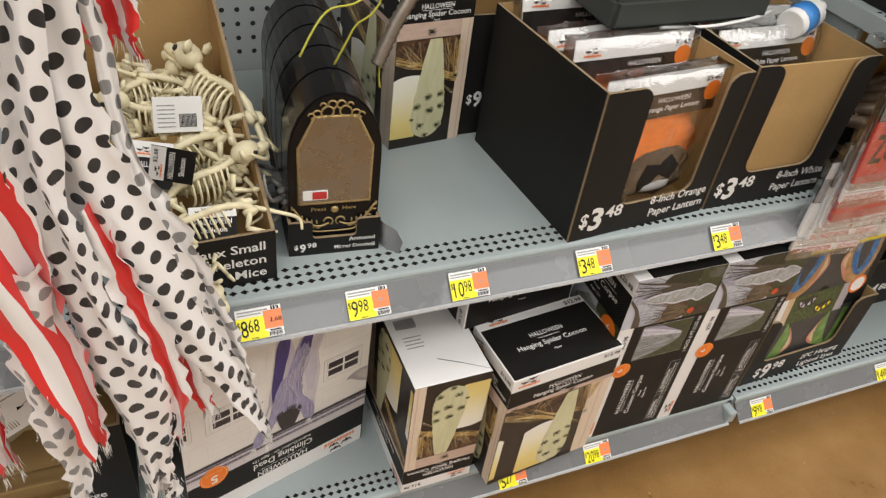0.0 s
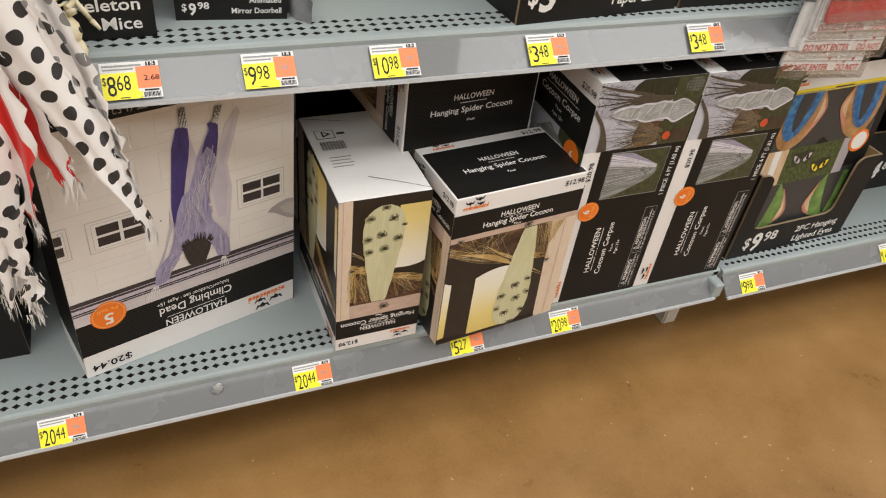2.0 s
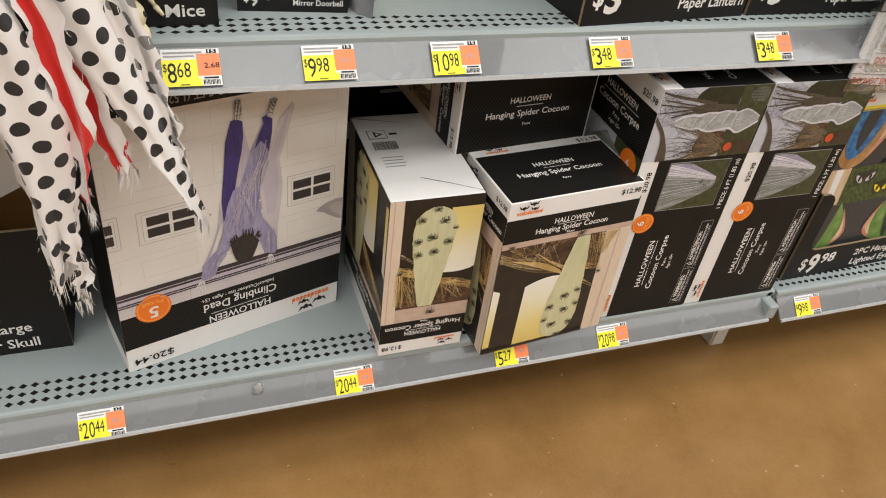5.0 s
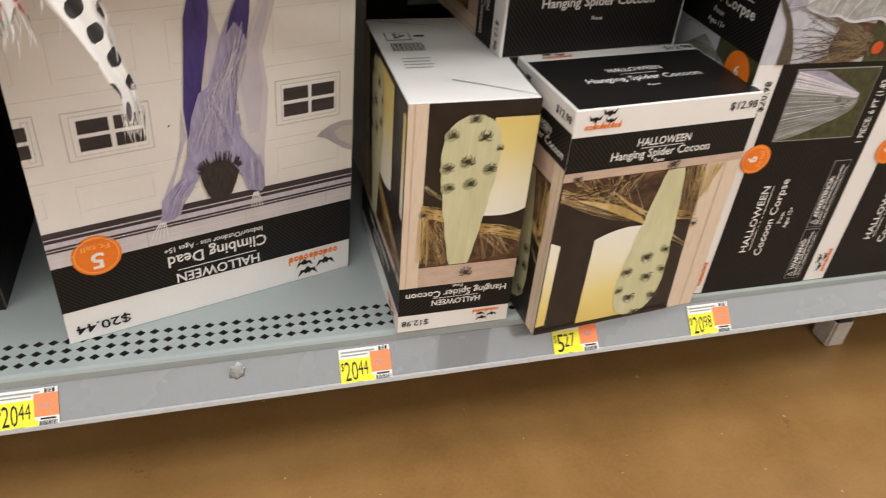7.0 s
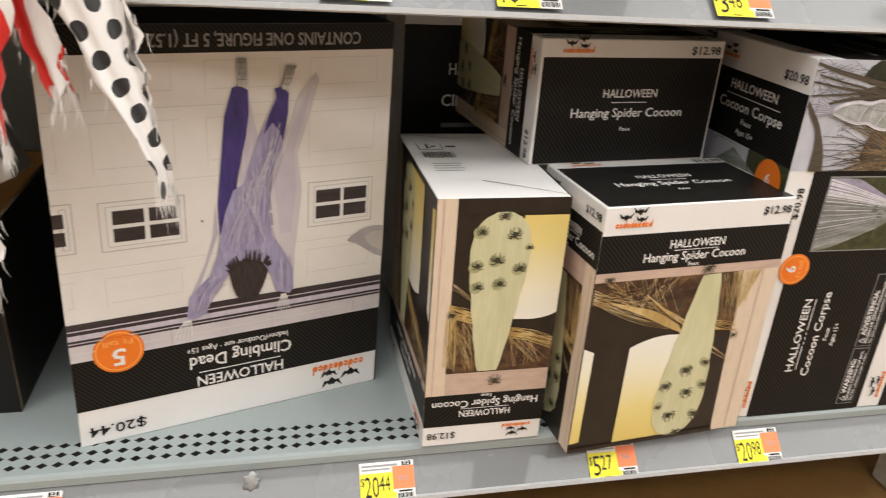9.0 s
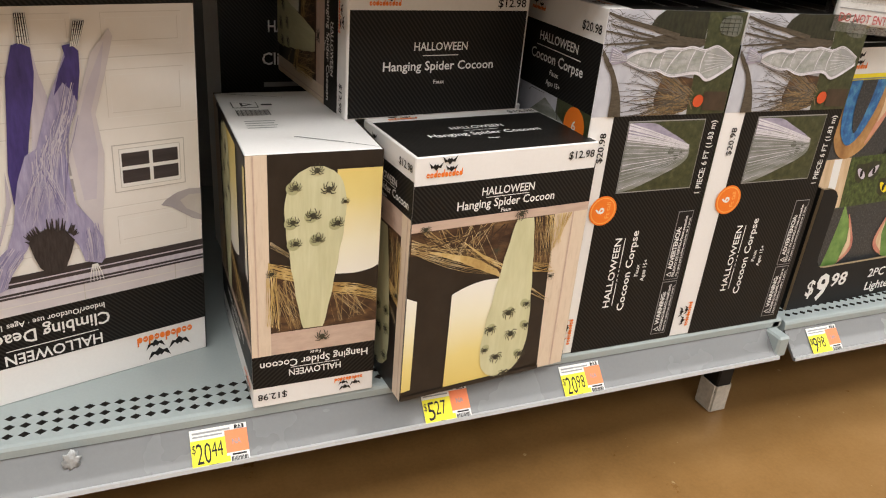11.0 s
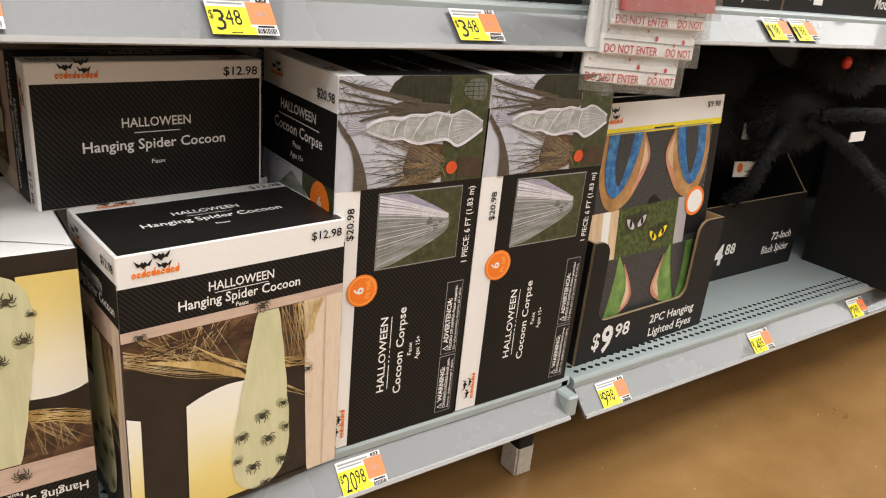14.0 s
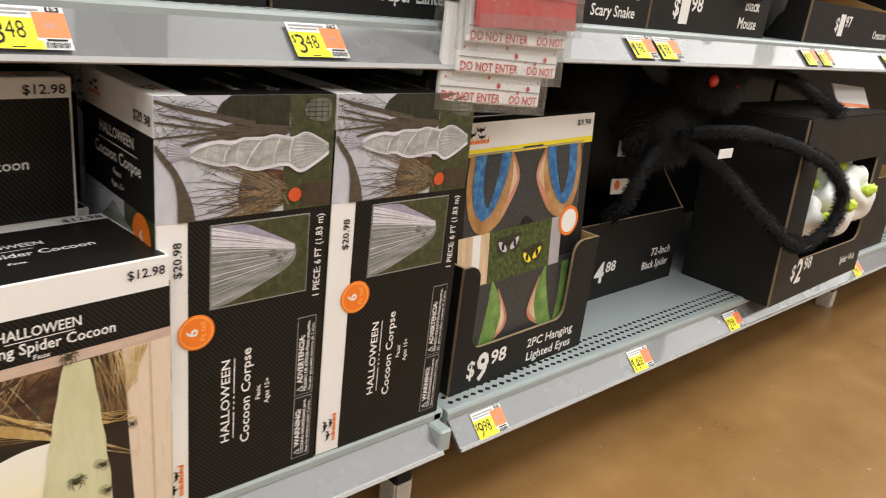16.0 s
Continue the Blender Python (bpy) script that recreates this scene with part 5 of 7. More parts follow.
    for x0, x1, x2, x3, y0, y1 in ((0.542, 0.572, 0.544, 0.571, 0.866, 0.928), (0.670, 0.693, 0.687, 0.717, 0.856, 0.909)):
        g.poly(upright([(x0, y0), (x1, y0), (x3, y1), (x2, y1)]), HAIR, 9)
        for j in range(5):
            s = 0.1 + 0.2 * j
            g.line(upright([(x0 + (x1 - x0) * s, y0), (x2 + (x3 - x2) * s, y1)]), 0.0014, PAPER, 10)
        for j in range(4):
            s = 0.25 + 0.2 * j
            g.line(upright([(x0 + (x2 - x0) * s, y0 + (y1 - y0) * s), (x1 + (x3 - x1) * s, y0 + (y1 - y0) * s)]), 0.0006, HAIR, 11)
    for x, y, spread, lean in ((0.352, 0.304, 0.052, -0.018), (0.660, 0.334, 0.040, 0.0)):
        for j in range(5):
            du = (j - 2) * spread / 4
            g.line(upright([(x + du * 0.3, y), (x + du * 0.8 + lean * 0.6, y - 0.024), (x + du + lean, y - 0.046)]), 0.0016, PAPER, 10)
    g.apart("printed lilac figure climbing head down")
    face.printed("black_band").rect(0, 0.102, 1, 0.240, BLACK, 2).done()
    face.printed("black_end_band").rect(0, 0.94, 1, 1, BLACK, 2).done()
    turned = f["turned"]
    logo(turned, 0.15, 0.922, 0.070)
    b = turned.printed("badge")
    b.disc(0.865, 0.748, 0.074, ORANGE_INK, 4, 36).disc(0.865, 0.748, 0.067, PALE_ORANGE, 4.5, 36).disc(0.865, 0.748, 0.063, ORANGE_INK, 5, 36)
    b.text("5", 0.865, 0.742, 0.014, 0.020, WHITE_INK, 6, align="centre", bold=0.02)
    b.text("Ft tall", 0.865, 0.718, 0.030, 0.0065, PALE_ORANGE, 6, align="centre")
    b.done("round orange badge with a white number")
    turned.printed("brand_lettering").text("HALLOWEEN", 0.494, 0.864, 0.102, 0.0132, WHITE_INK, 4, align="centre").done()
    turned.printed("lettering_rule").rect(0.36, 0.852, 0.63, 0.8545, WHITE_INK, 3).done()
    turned.printed("title_lettering").text("Climbing Dead", 0.49, 0.806, 0.120, 0.0155, WHITE_INK, 4, align="centre").done()
    turned.printed("use_lettering").text("Indoor/Outdoor use · Ages 15+", 0.50, 0.779, 0.118, 0.0068, WHITE_INK, 4, align="centre").done()
    turned.printed("price_print").text("$20.44", 0.972, 0.948, 0.060, 0.0125, INK, 4, align="right").done()
    k = turned.printed("size_print")
    k.text("CONTAINS ONE FIGURE, 5 FT (1.52 m)", 0.44, 0.020, 0.235, 0.0125, GREY_INK, 4, align="centre")
    k.done()
    left = f["left"]
    left.printed("side_print").rect(0, 0.08, 1, 1, BLACK, 1).done()
    top = f["top"]
    top.printed("black_end").rect(0, 0, 1, 1, BLACK, 1).done()
    f["right"].printed("side_print").rect(0, 0.0, 1, 1, BLACK, 1).done()
    return t


figure_carton(pose(0.1995, 1.0505, LOW, 0, 0, 15.7), "tall white carton with a climbing figure, standing upside down")
# a second one far back, only its dark end and lettering in sight
t, f = carton("climbing_figure_carton", pose(0.60, 1.36, LOW, 0, 0, 4), 0.30, 0.12, 0.456, "black carton with white lettering at the back of the shelf", "climbing figure cartons", WHITE)
f["front"].printed("black_field").rect(0, 0.52, 1, 0.95, BLACK, 1).rect(0, 0.0, 1, 0.44, NIGHT, 1).done()
k = f["front"].printed("lettering")
k.text("HALLOWEEN", 0.40, 0.80, 0.105, 0.016, WHITE_INK, 3, align="centre")
k.text("Climbing Dead", 0.42, 0.70, 0.135, 0.017, WHITE_INK, 3, align="centre")
k.rect(0.2, 0.63, 0.6, 0.645, GREY_INK, 3)
k.done()


# ---- card trays ----
def prism(face, pts, thick, name, outer, inner, parent=None, label=""):
    """A cut sheet of board with thickness, its outer side on the face."""
    area = sum(a[0] * b[1] - b[0] * a[1] for a, b in zip(pts, pts[1:] + pts[:1]))
    if area < 0:
        pts = pts[::-1]
    n = len(pts)
    v = [face.at(a, b, 0) for a, b in pts] + [face.at(a, b, -thick) for a, b in pts]
    f = [tuple(range(n)), tuple(range(2 * n - 1, n - 1, -1))] + [(i, i + n, (i + 1) % n + n, (i + 1) % n) for i in range(n)]
    mats = [outer, inner, KRAFT_EDGE]
    ob = hang(new(name, mesh_of(name, v, f, mats, [0, 1] + [2] * n)), parent or face.parent)
    return tagged(ob, label)


def cut_front(a, b, base, r, w, h, tops=(1.0, 1.0)):
    """Outline of a tray's front with a round-cornered U cut between a and b, in shares."""
    ru, rv = r / w, r / h
    pts = [(0, 0), (1, 0), (1, tops[1])]
    if b < 1:
        pts += [(b + ru, tops[1])] + [(b + ru - ru * math.sin(i * math.pi / 8), tops[1] - rv + rv * math.cos(i * math.pi / 8)) for i in range(1, 5)]
        pts += [(b, base + rv)] + [(b - ru + ru * math.cos(i * math.pi / 8), base + rv - rv * math.sin(i * math.pi / 8)) for i in range(1, 5)]
    else:
        pts[2] = (1, base)
    pts += [(a + ru - ru * math.sin(i * math.pi / 8), base + rv - rv * math.cos(i * math.pi / 8)) for i in range(0, 5)]
    pts += [(a, tops[0] - rv)] + [(a - ru + ru * math.cos(i * math.pi / 8), tops[0] - rv + rv * math.sin(i * math.pi / 8)) for i in range(1, 5)] + [(0, tops[0])]
    return pts


def tray(name, m, w, d, h, label, cut, back=None, group="black card display trays", inner=KRAFT, outer=None):
    t = thing(name, m, label, "display tray", group)
    outer = outer or PLAIN_BLACK
    th, back = 0.005, back or h
    fr = Face(t, (0, 0, 0), (1, 0, 0), (0, 0, 1), w, h)
    prism(fr, cut_front(*cut, w, h) if cut else [(0, 0), (1, 0), (1, 1), (0, 1)], th, "front_panel", outer, inner)
    le = Face(t, (0, d, 0), (0, -1, 0), (0, 0, 1), d, h)
    prism(le, [(0, 0), (1 - th / d, 0), (1 - th / d, 1), (0, back / h)], th, "side_panel", outer, inner)
    ri = Face(t, (w, 0, 0), (0, 1, 0), (0, 0, 1), d, h)
    prism(ri, [(th / d, 0), (1, 0), (1, back / h), (th / d, 1)], th, "side_panel", outer, inner)
    ba = Face(t, (w - th, d, 0), (-1, 0, 0), (0, 0, 1), w - 2 * th, back)
    prism(ba, [(0, 0), (1, 0), (1, 1), (0, 1)], th, "back_panel", outer, inner)
    part("base", block(th, w - th, th, d - th, 0.0005, 0.006), inner, t)
    return t, fr


def tray_price(fr, dollars, cents, lines, u0, u1, v, big=0.030, lead=0.016):
    k = fr.printed("lettering")
    k.text("$", u0, v + big * 0.22 / fr.h, big * 0.38, big * 0.62, WHITE_INK, 2, bold=0.02)
    k.text(dollars, u0 + big * 0.46 / fr.w, v, big * 0.60 * len(dollars), big, WHITE_INK, 2, bold=0.03)
    k.text(cents, u0 + big * (0.56 + 0.60 * len(dollars)) / fr.w, v + big * 0.45 / fr.h, big * 0.80, big * 0.52, WHITE_INK, 2, bold=0.02)
    k.done("white price lettering")
    if not lines:
        return
    k = fr.printed("title_print")
    for i, (s, wd) in enumerate(lines):
        k.text(s, u1, v + (lead * (len(lines) - 1 - i)) / fr.h, wd, lead * 0.60, WHITE_INK, 2, align="right", bold=0.015)
    k.done("white lettering")


def bagged_card(m, w, h, label, art, title, group, crumple=0.006):
    """A flat product in a clear bag with a printed header card."""
    t = thing("bagged_lantern", m, label, "packet", group)
    f = Face(t, (0, 0, 0), (1, 0, 0), (0, 0, 1), w, h)
    part("header_card", block(0.004, w - 0.004, 0.0, 0.0012, h * 0.70, h - 0.002), PAPER, t)
    hc = Face(t, (0, -0.0002, 0), (1, 0, 0), (0, 0, 1), w, h)
    k = hc.printed("header_print")
    k.rect(0.02, 0.70, 0.98, 0.86, PLAIN_BLACK, 1)
    k.text("HALLOWEEN", 0.60, 0.80, w * 0.27, 0.008, WHITE_INK, 2, align="centre")
    k.text(title, 0.60, 0.745, w * 0.47, 0.009, WHITE_INK, 2, align="centre")
    k.text("$3.48", 0.96, 0.90, 0.030, 0.008, INK, 2, align="right")
    k.disc(0.92, 0.83, 0.07, ORANGE_INK, 2, 18)
    k.done()
    logo(hc, 0.16, 0.89, 0.034)
    part("folded_lantern", blob((w * 0.54, 0.012, h * 0.44), (w * 0.42, 0.013, h * 0.30), 3, 0.25, 26), art, t)
    part("white_insert", blob((w * 0.62, -0.006, h * 0.21), (w * 0.15, 0.008, h * 0.045), 2, 0.3, 20), GREY_INK, t)
    part("black_insert", blob((w * 0.62, 0.0, h * 0.30), (w * 0.28, 0.012, h * 0.17), 3, 0.3, 20), PLAIN_BLACK, t)
    bm = block(0, w, -0.010, 0.024, 0, h)
    bmesh.ops.subdivide_edges(bm, edges=bm.edges[:], cuts=7, use_grid_fill=True)
    for v in bm.verts:
        v.co += Vector((0, noise.noise(v.co * 35 + Vector((m.translation.x * 9, 0, 0))) * crumple, noise.noise(v.co * 28) * crumple * 0.8))
    for q in bm.faces:
        q.smooth = True
    part("bag", bm, FILM, t, "crumpled clear bag").visible_shadow = False
    return t


# orange and white paper lanterns
TR = (0.287, 0.325, 0.272)
t, fr = tray("lantern_tray", pose(0.843, 1.051, HIGH, 0, 0, 5.0), *TR, "black card tray with a cut front, holding orange paper lanterns", (0.30, 0.835, 0.20, 0.022))
tray_price(fr, "3", "48", (("8-Inch Orange", 0.124), ("Paper Lantern", 0.120)), 0.045, 0.975, 0.065, 0.043, 0.026)
lan = pose(0.843, 1.051, HIGH, 0, 0, 5.0)
for i, (dy, dz, tilt) in enumerate(((0.022, 0.0, -2), (0.10, 0.018, -8), (0.15, 0.010, -10), (0.245, 0.035, -12))):
    bagged_card(lan @ pose(0.018 + 0.008 * (i % 2), dy, 0.012 + dz, tilt, 0, (-1) ** i * 1.2), 0.245, 0.262, "folded orange paper lantern in a clear bag with black header", ORANGE_PAPER, "Orange Paper Lantern", "bagged orange lanterns")
t, fr = tray("lantern_tray", pose(1.137, 1.077, HIGH, 0, 0, 1.0), 0.268, 0.325, 0.278, "black card tray with brown board inside, holding white lanterns", (0.22, 0.80, 0.245, 0.024))
part("inner_board", block(0.02, 0.248, 0.008, 0.013, 0.006, 0.272), KRAFT, t, "plain brown board behind the cut")
tray_price(fr, "3", "48", (("8-Inch White", 0.112), ("Paper Lantern", 0.116)), 0.045, 0.975, 0.065, 0.043, 0.026)
lan = pose(1.137, 1.077, HIGH, 0, 0, 1.0)
for i, (dy, tilt) in enumerate(((0.06, -14), (0.12, -22), (0.19, -28))):
    bagged_card(lan @ pose(0.012, dy, 0.03 + 0.01 * i, tilt, 0, 2 * (-1) ** i), 0.24, 0.262, "folded white paper lantern in a clear bag with black header", PAPER, "White Paper Lantern", "bagged white lanterns", 0.012)
t = thing("plastic_bottle", pose(1.30, 1.20, 1.085, 0, 82, 20), "white plastic bottle with a blue label lying on the packets", "bottle")
part("bottle_body", tube([(0, 0, 0), (0, 0, 0.004), (0, 0, 0.07), (0, 0, 0.085), (0, 0, 0.09)], [0.024, 0.027, 0.027, 0.016, 0.012], 16), PAPER, t)
part("label_band", tube([(0, 0, 0.015), (0, 0, 0.05)], [0.0276, 0.0276], 16), BLUE_INK, t, "blue label")
part("cap", tube([(0, 0, 0.088), (0, 0, 0.105)], [0.012, 0.011], 12), PAPER, t)
t = thing("charcoal_case", pose(0.945, 1.225, 1.078, 3, 0, 3), "flat charcoal plastic case lying across the lantern trays", "case")
part("shell", block(0, 0.34, 0, 0.25, 0, 0.055, 0.008, 2), surface("charcoal_plastic", (0.05, 0.055, 0.05), 0.45), t)
part("cable", tube(smooth_line([(0.10, -0.004, 0.004), (0.2, -0.010, 0.002), (0.30, -0.004, 0.006), (0.37, 0.02, 0.004)]), 0.003), PAPER, t, "white cable")

# tray at the very back beside the lanterns
t, fr = tray("back_tray", pose(0.788, 1.40, HIGH, 0, 0, 2), 0.20, 0.25, 0.24, "plain black card tray pushed to the back", None)
tray_price(fr, "9", "98", (), 0.04, 0.9, 0.25, 0.03)


# ---- skeleton animals ----
def skeleton(m, label, bone=BONE):
    """A small plastic rodent skeleton, about 0.2 m long with its tail."""
    t = thing("skeleton_toy", m, label, "toy skeleton", "plastic skeleton animals")
    part("spine", tube(smooth_line([(-0.055, 0, 0.030), (-0.03, 0, 0.044), (0.0, 0, 0.047), (0.03, 0, 0.042), (0.052, 0, 0.046)], 4), [0.0048 + 0.0012 * (i % 2) for i in range(17)], 6), bone, t)
    for i in range(7):
        x, r = -0.012 + i * 0.0085, 0.021 - abs(i - 3) * 0.0016
        for s in (-1, 1):
            part("rib", tube([(x - 0.002 * k, s * r * math.sin(k * 0.5), 0.045 - r + r * math.cos(k * 0.5) - 0.002 * k) for k in range(6)], 0.0019, 5), bone, t)
    skull = joined(blob((0.070, 0, 0.050), (0.021, 0.016, 0.0155), 2), blob((0.092, 0, 0.044), (0.016, 0.0085, 0.008), 2), blob((0.088, 0, 0.035), (0.016, 0.006, 0.003), 2), blob((0.060, 0.016, 0.064), (0.004, 0.008, 0.010), 1), blob((0.060, -0.016, 0.064), (0.004, 0.008, 0.010), 1))
    sk = part("skull", skull, bone, t)
    part("eye_sockets", joined(blob((0.079, 0.0125, 0.053), (0.005, 0.003, 0.005), 1), blob((0.079, -0.0125, 0.053), (0.005, 0.003, 0.005), 1)), PAINTED_HOLLOW, sk)
    part("pelvis", joined(blob((-0.050, 0.009, 0.032), (0.013, 0.006, 0.009), 1), blob((-0.050, -0.009, 0.032), (0.013, 0.006, 0.009), 1)), bone, t)
    for x, k in ((0.042, 1), (-0.048, -1)):
        for s in (-1, 1):
            part("leg", joined(tube([(x, s * 0.013, 0.034), (x - 0.010 * k, s * 0.027, 0.022)], [0.0042, 0.0036], 6), tube([(x - 0.010 * k, s * 0.027, 0.022), (x + 0.016 * k, s * 0.030, 0.005)], [0.0040, 0.003], 6), tube([(x + 0.016 * k, s * 0.030, 0.005), (x + 0.030 * k, s * 0.033, 0.003)], [0.0042, 0.0022], 6)), bone, t)
    part("tail", tube(smooth_line([(-0.058, 0, 0.028), (-0.085, 0.008, 0.016), (-0.110, 0.030, 0.014), (-0.105, 0.055, 0.018)], 5), [0.0042 - 0.00016 * i for i in range(16)], 6), bone, t)
    return t


MICE = pose(0.163, 1.074, HIGH, 0, 0, 2.5)
t, fr = tray("skeleton_tray", MICE, 0.212, 0.40, 0.088, "black card tray heaped with plastic skeleton mice", None, 0.30)
k = fr.printed("lettering")
k.text("Faux Small", 0.93, 0.66, 0.098, 0.0145, WHITE_INK, 2, align="right", bold=0.015)
k.text("Skeleton", 0.93, 0.39, 0.082, 0.0145, WHITE_INK, 2, align="right", bold=0.015)
k.text("Mice", 0.93, 0.13, 0.044, 0.0145, WHITE_INK, 2, align="right", bold=0.015)
k.done("white lettering")
part("divider", block(0.006, 0.206, 0.17, 0.175, 0.006, 0.15), KRAFT, t, "brown card divider")
first = skeleton(MICE @ pose(0.135, 0.03, 0.075, -8, 4, 188), "cream plastic skeleton mouse hanging over the tray's edge")
for x, y, z, a, b, c, g in ((0.135, 0.085, 0.098, 10, -12, 14, 1.15), (0.12, 0.145, 0.112, -15, 10, 200, 1.2), (0.155, 0.055, 0.045, 60, 10, 235, 1.1), (0.06, 0.10, 0.085, 20, 5, 60, 1.1), (0.11, 0.205, 0.135, -20, -8, 160, 1.2), (0.05, 0.16, 0.105, 0, 14, 110, 1.1), (0.175, 0.225, 0.135, 25, -8, 120, 1.45), (0.08, 0.30, 0.125, 5, 0, 30, 1.15), (0.13, 0.33, 0.120, 0, 12, 150, 1.15), (0.05, 0.26, 0.115, 10, 0, 250, 1.1), (0.10, 0.03, 0.045, 30, 40, 300, 1.0)):
    o = copy_thing(first, MICE @ pose(x, y, z, a, b, c))
    o.scale = (g * 0.88, g * 0.88, g * 0.88)
    tagged(o, "cream plastic skeleton mouse in a heap")
heap = random.Random(31)
for i in range(9):
    o = copy_thing(first, MICE @ pose(heap.uniform(0.04, 0.17), 0.06 + 0.033 * i, 0.062 + 0.007 * i + heap.uniform(0, 0.02), heap.uniform(-40, 40), heap.uniform(-25, 25), heap.uniform(0, 360)))
    g = heap.uniform(0.8, 1.0)
    o.scale = (g, g, g)
    tagged(o, "cream plastic skeleton mouse in a heap")
skeleton(MICE @ pose(0.222, 0.135, 0.055, 75, 20, 80), "dark grey plastic skeleton bat squeezed beside the tray", BONE_GREY)


def hang_card(m, w, h, label):
    t = thing("hang_card", m, label, "product card", "skeleton product cards")
    part("card", block(0, w, 0, 0.0012, 0, h), PLAIN_BLACK, t)
    f = Face(t, (0, -0.0002, 0), (1, 0, 0), (0, 0, 1), w, h)
    k = f.printed("card_print").rect(0, 0.66, 1, 1, PAPER, 1)
    k.text("HALLOWEEN", 0.5, 0.46, w * 0.78, 0.007, WHITE_INK, 2, align="centre")
    k.text("Skeleton", 0.5, 0.22, w * 0.55, 0.007, WHITE_INK, 2, align="centre")
    k.text("$2.68", 0.92, 0.84, w * 0.4, 0.005, INK, 2, align="right")
    k.done()
    logo(f, 0.3, 0.74, w * 0.4)
    return t


hang_card(MICE @ pose(0.040, 0.060, 0.150, -35, 20, 8), 0.055, 0.062, "black and white product card among the skeletons")
hang_card(MICE @ pose(0.115, 0.045, 0.150, -20, -78, 4), 0.05, 0.055, "black and white product card tied to a skeleton")
hang_card(MICE @ pose(0.100, 0.004, 0.090, -30, 6, 0), 0.062, 0.045, "black product card under a skeleton")
c = thing("hang_card", MICE @ pose(0.085, 0.160, 0.165, -18, 5, 0), "white product card with a barcode among the skeletons", "product card", "skeleton product cards")
part("card", block(0, 0.066, 0, 0.0012, 0, 0.05), PAPER, c)
k = Face(c, (0, -0.0002, 0), (1, 0, 0), (0, 0, 1), 0.066, 0.05).printed("barcode")
for i in range(14):
    k.rect(0.52 + i * 0.026, 0.14, 0.535 + i * 0.026, 0.52, INK, 1)
for j in range(6):
    k.rect(0.08, 0.15 + j * 0.12, 0.44, 0.18 + j * 0.12, GREY_INK, 1)
k.done()


# ---- animated mirror doorbells ----
def arch(w, h, n=14, shoulder=0.62):
    return [(-w / 2, 0), (w / 2, 0), (w / 2, h * shoulder)] + [(w / 2 * math.cos(math.pi * i / n), h * shoulder + (h * (1 - shoulder)) * math.sin(math.pi * i / n)) for i in range(1, n)] + [(-w / 2, h * shoulder)]


def arch_solid(w, h, y0, y1, bevel=0.004, **kw):
    bm = bmesh.new()
    o = arch(w, h, **kw)
    a, b = [bm.verts.new((x, y0, z)) for x, z in o], [bm.verts.new((x, y1, z)) for x, z in o]
    bm.faces.new(a)
    bm.faces.new(b[::-1])
    for i in range(len(o)):
        q = bm.faces.new((a[i], b[i], b[(i + 1) % len(o)], a[(i + 1) % len(o)]))
    bmesh.ops.recalc_face_normals(bm, faces=bm.faces[:])
    if bevel:
        rim = [e for e in bm.edges if abs(e.verts[0].co.y - e.verts[1].co.y) < 1e-6]
        bmesh.ops.bevel(bm, geom=rim, offset=bevel, segments=2, affect="EDGES")
    return bm


m_mirror, nt, pb = nodes_of("aged_mirror")
pb.inputs["Metallic"].default_value = 1.0
pb.inputs["Base Color"].default_value = (0.40, 0.42, 0.45, 1)
link(nt, calc(nt, "MULTIPLY", noise_node(nt, nt.nodes.new("ShaderNodeTexCoord").outputs["Object"], 20.0), 0.55), pb.inputs["Roughness"])


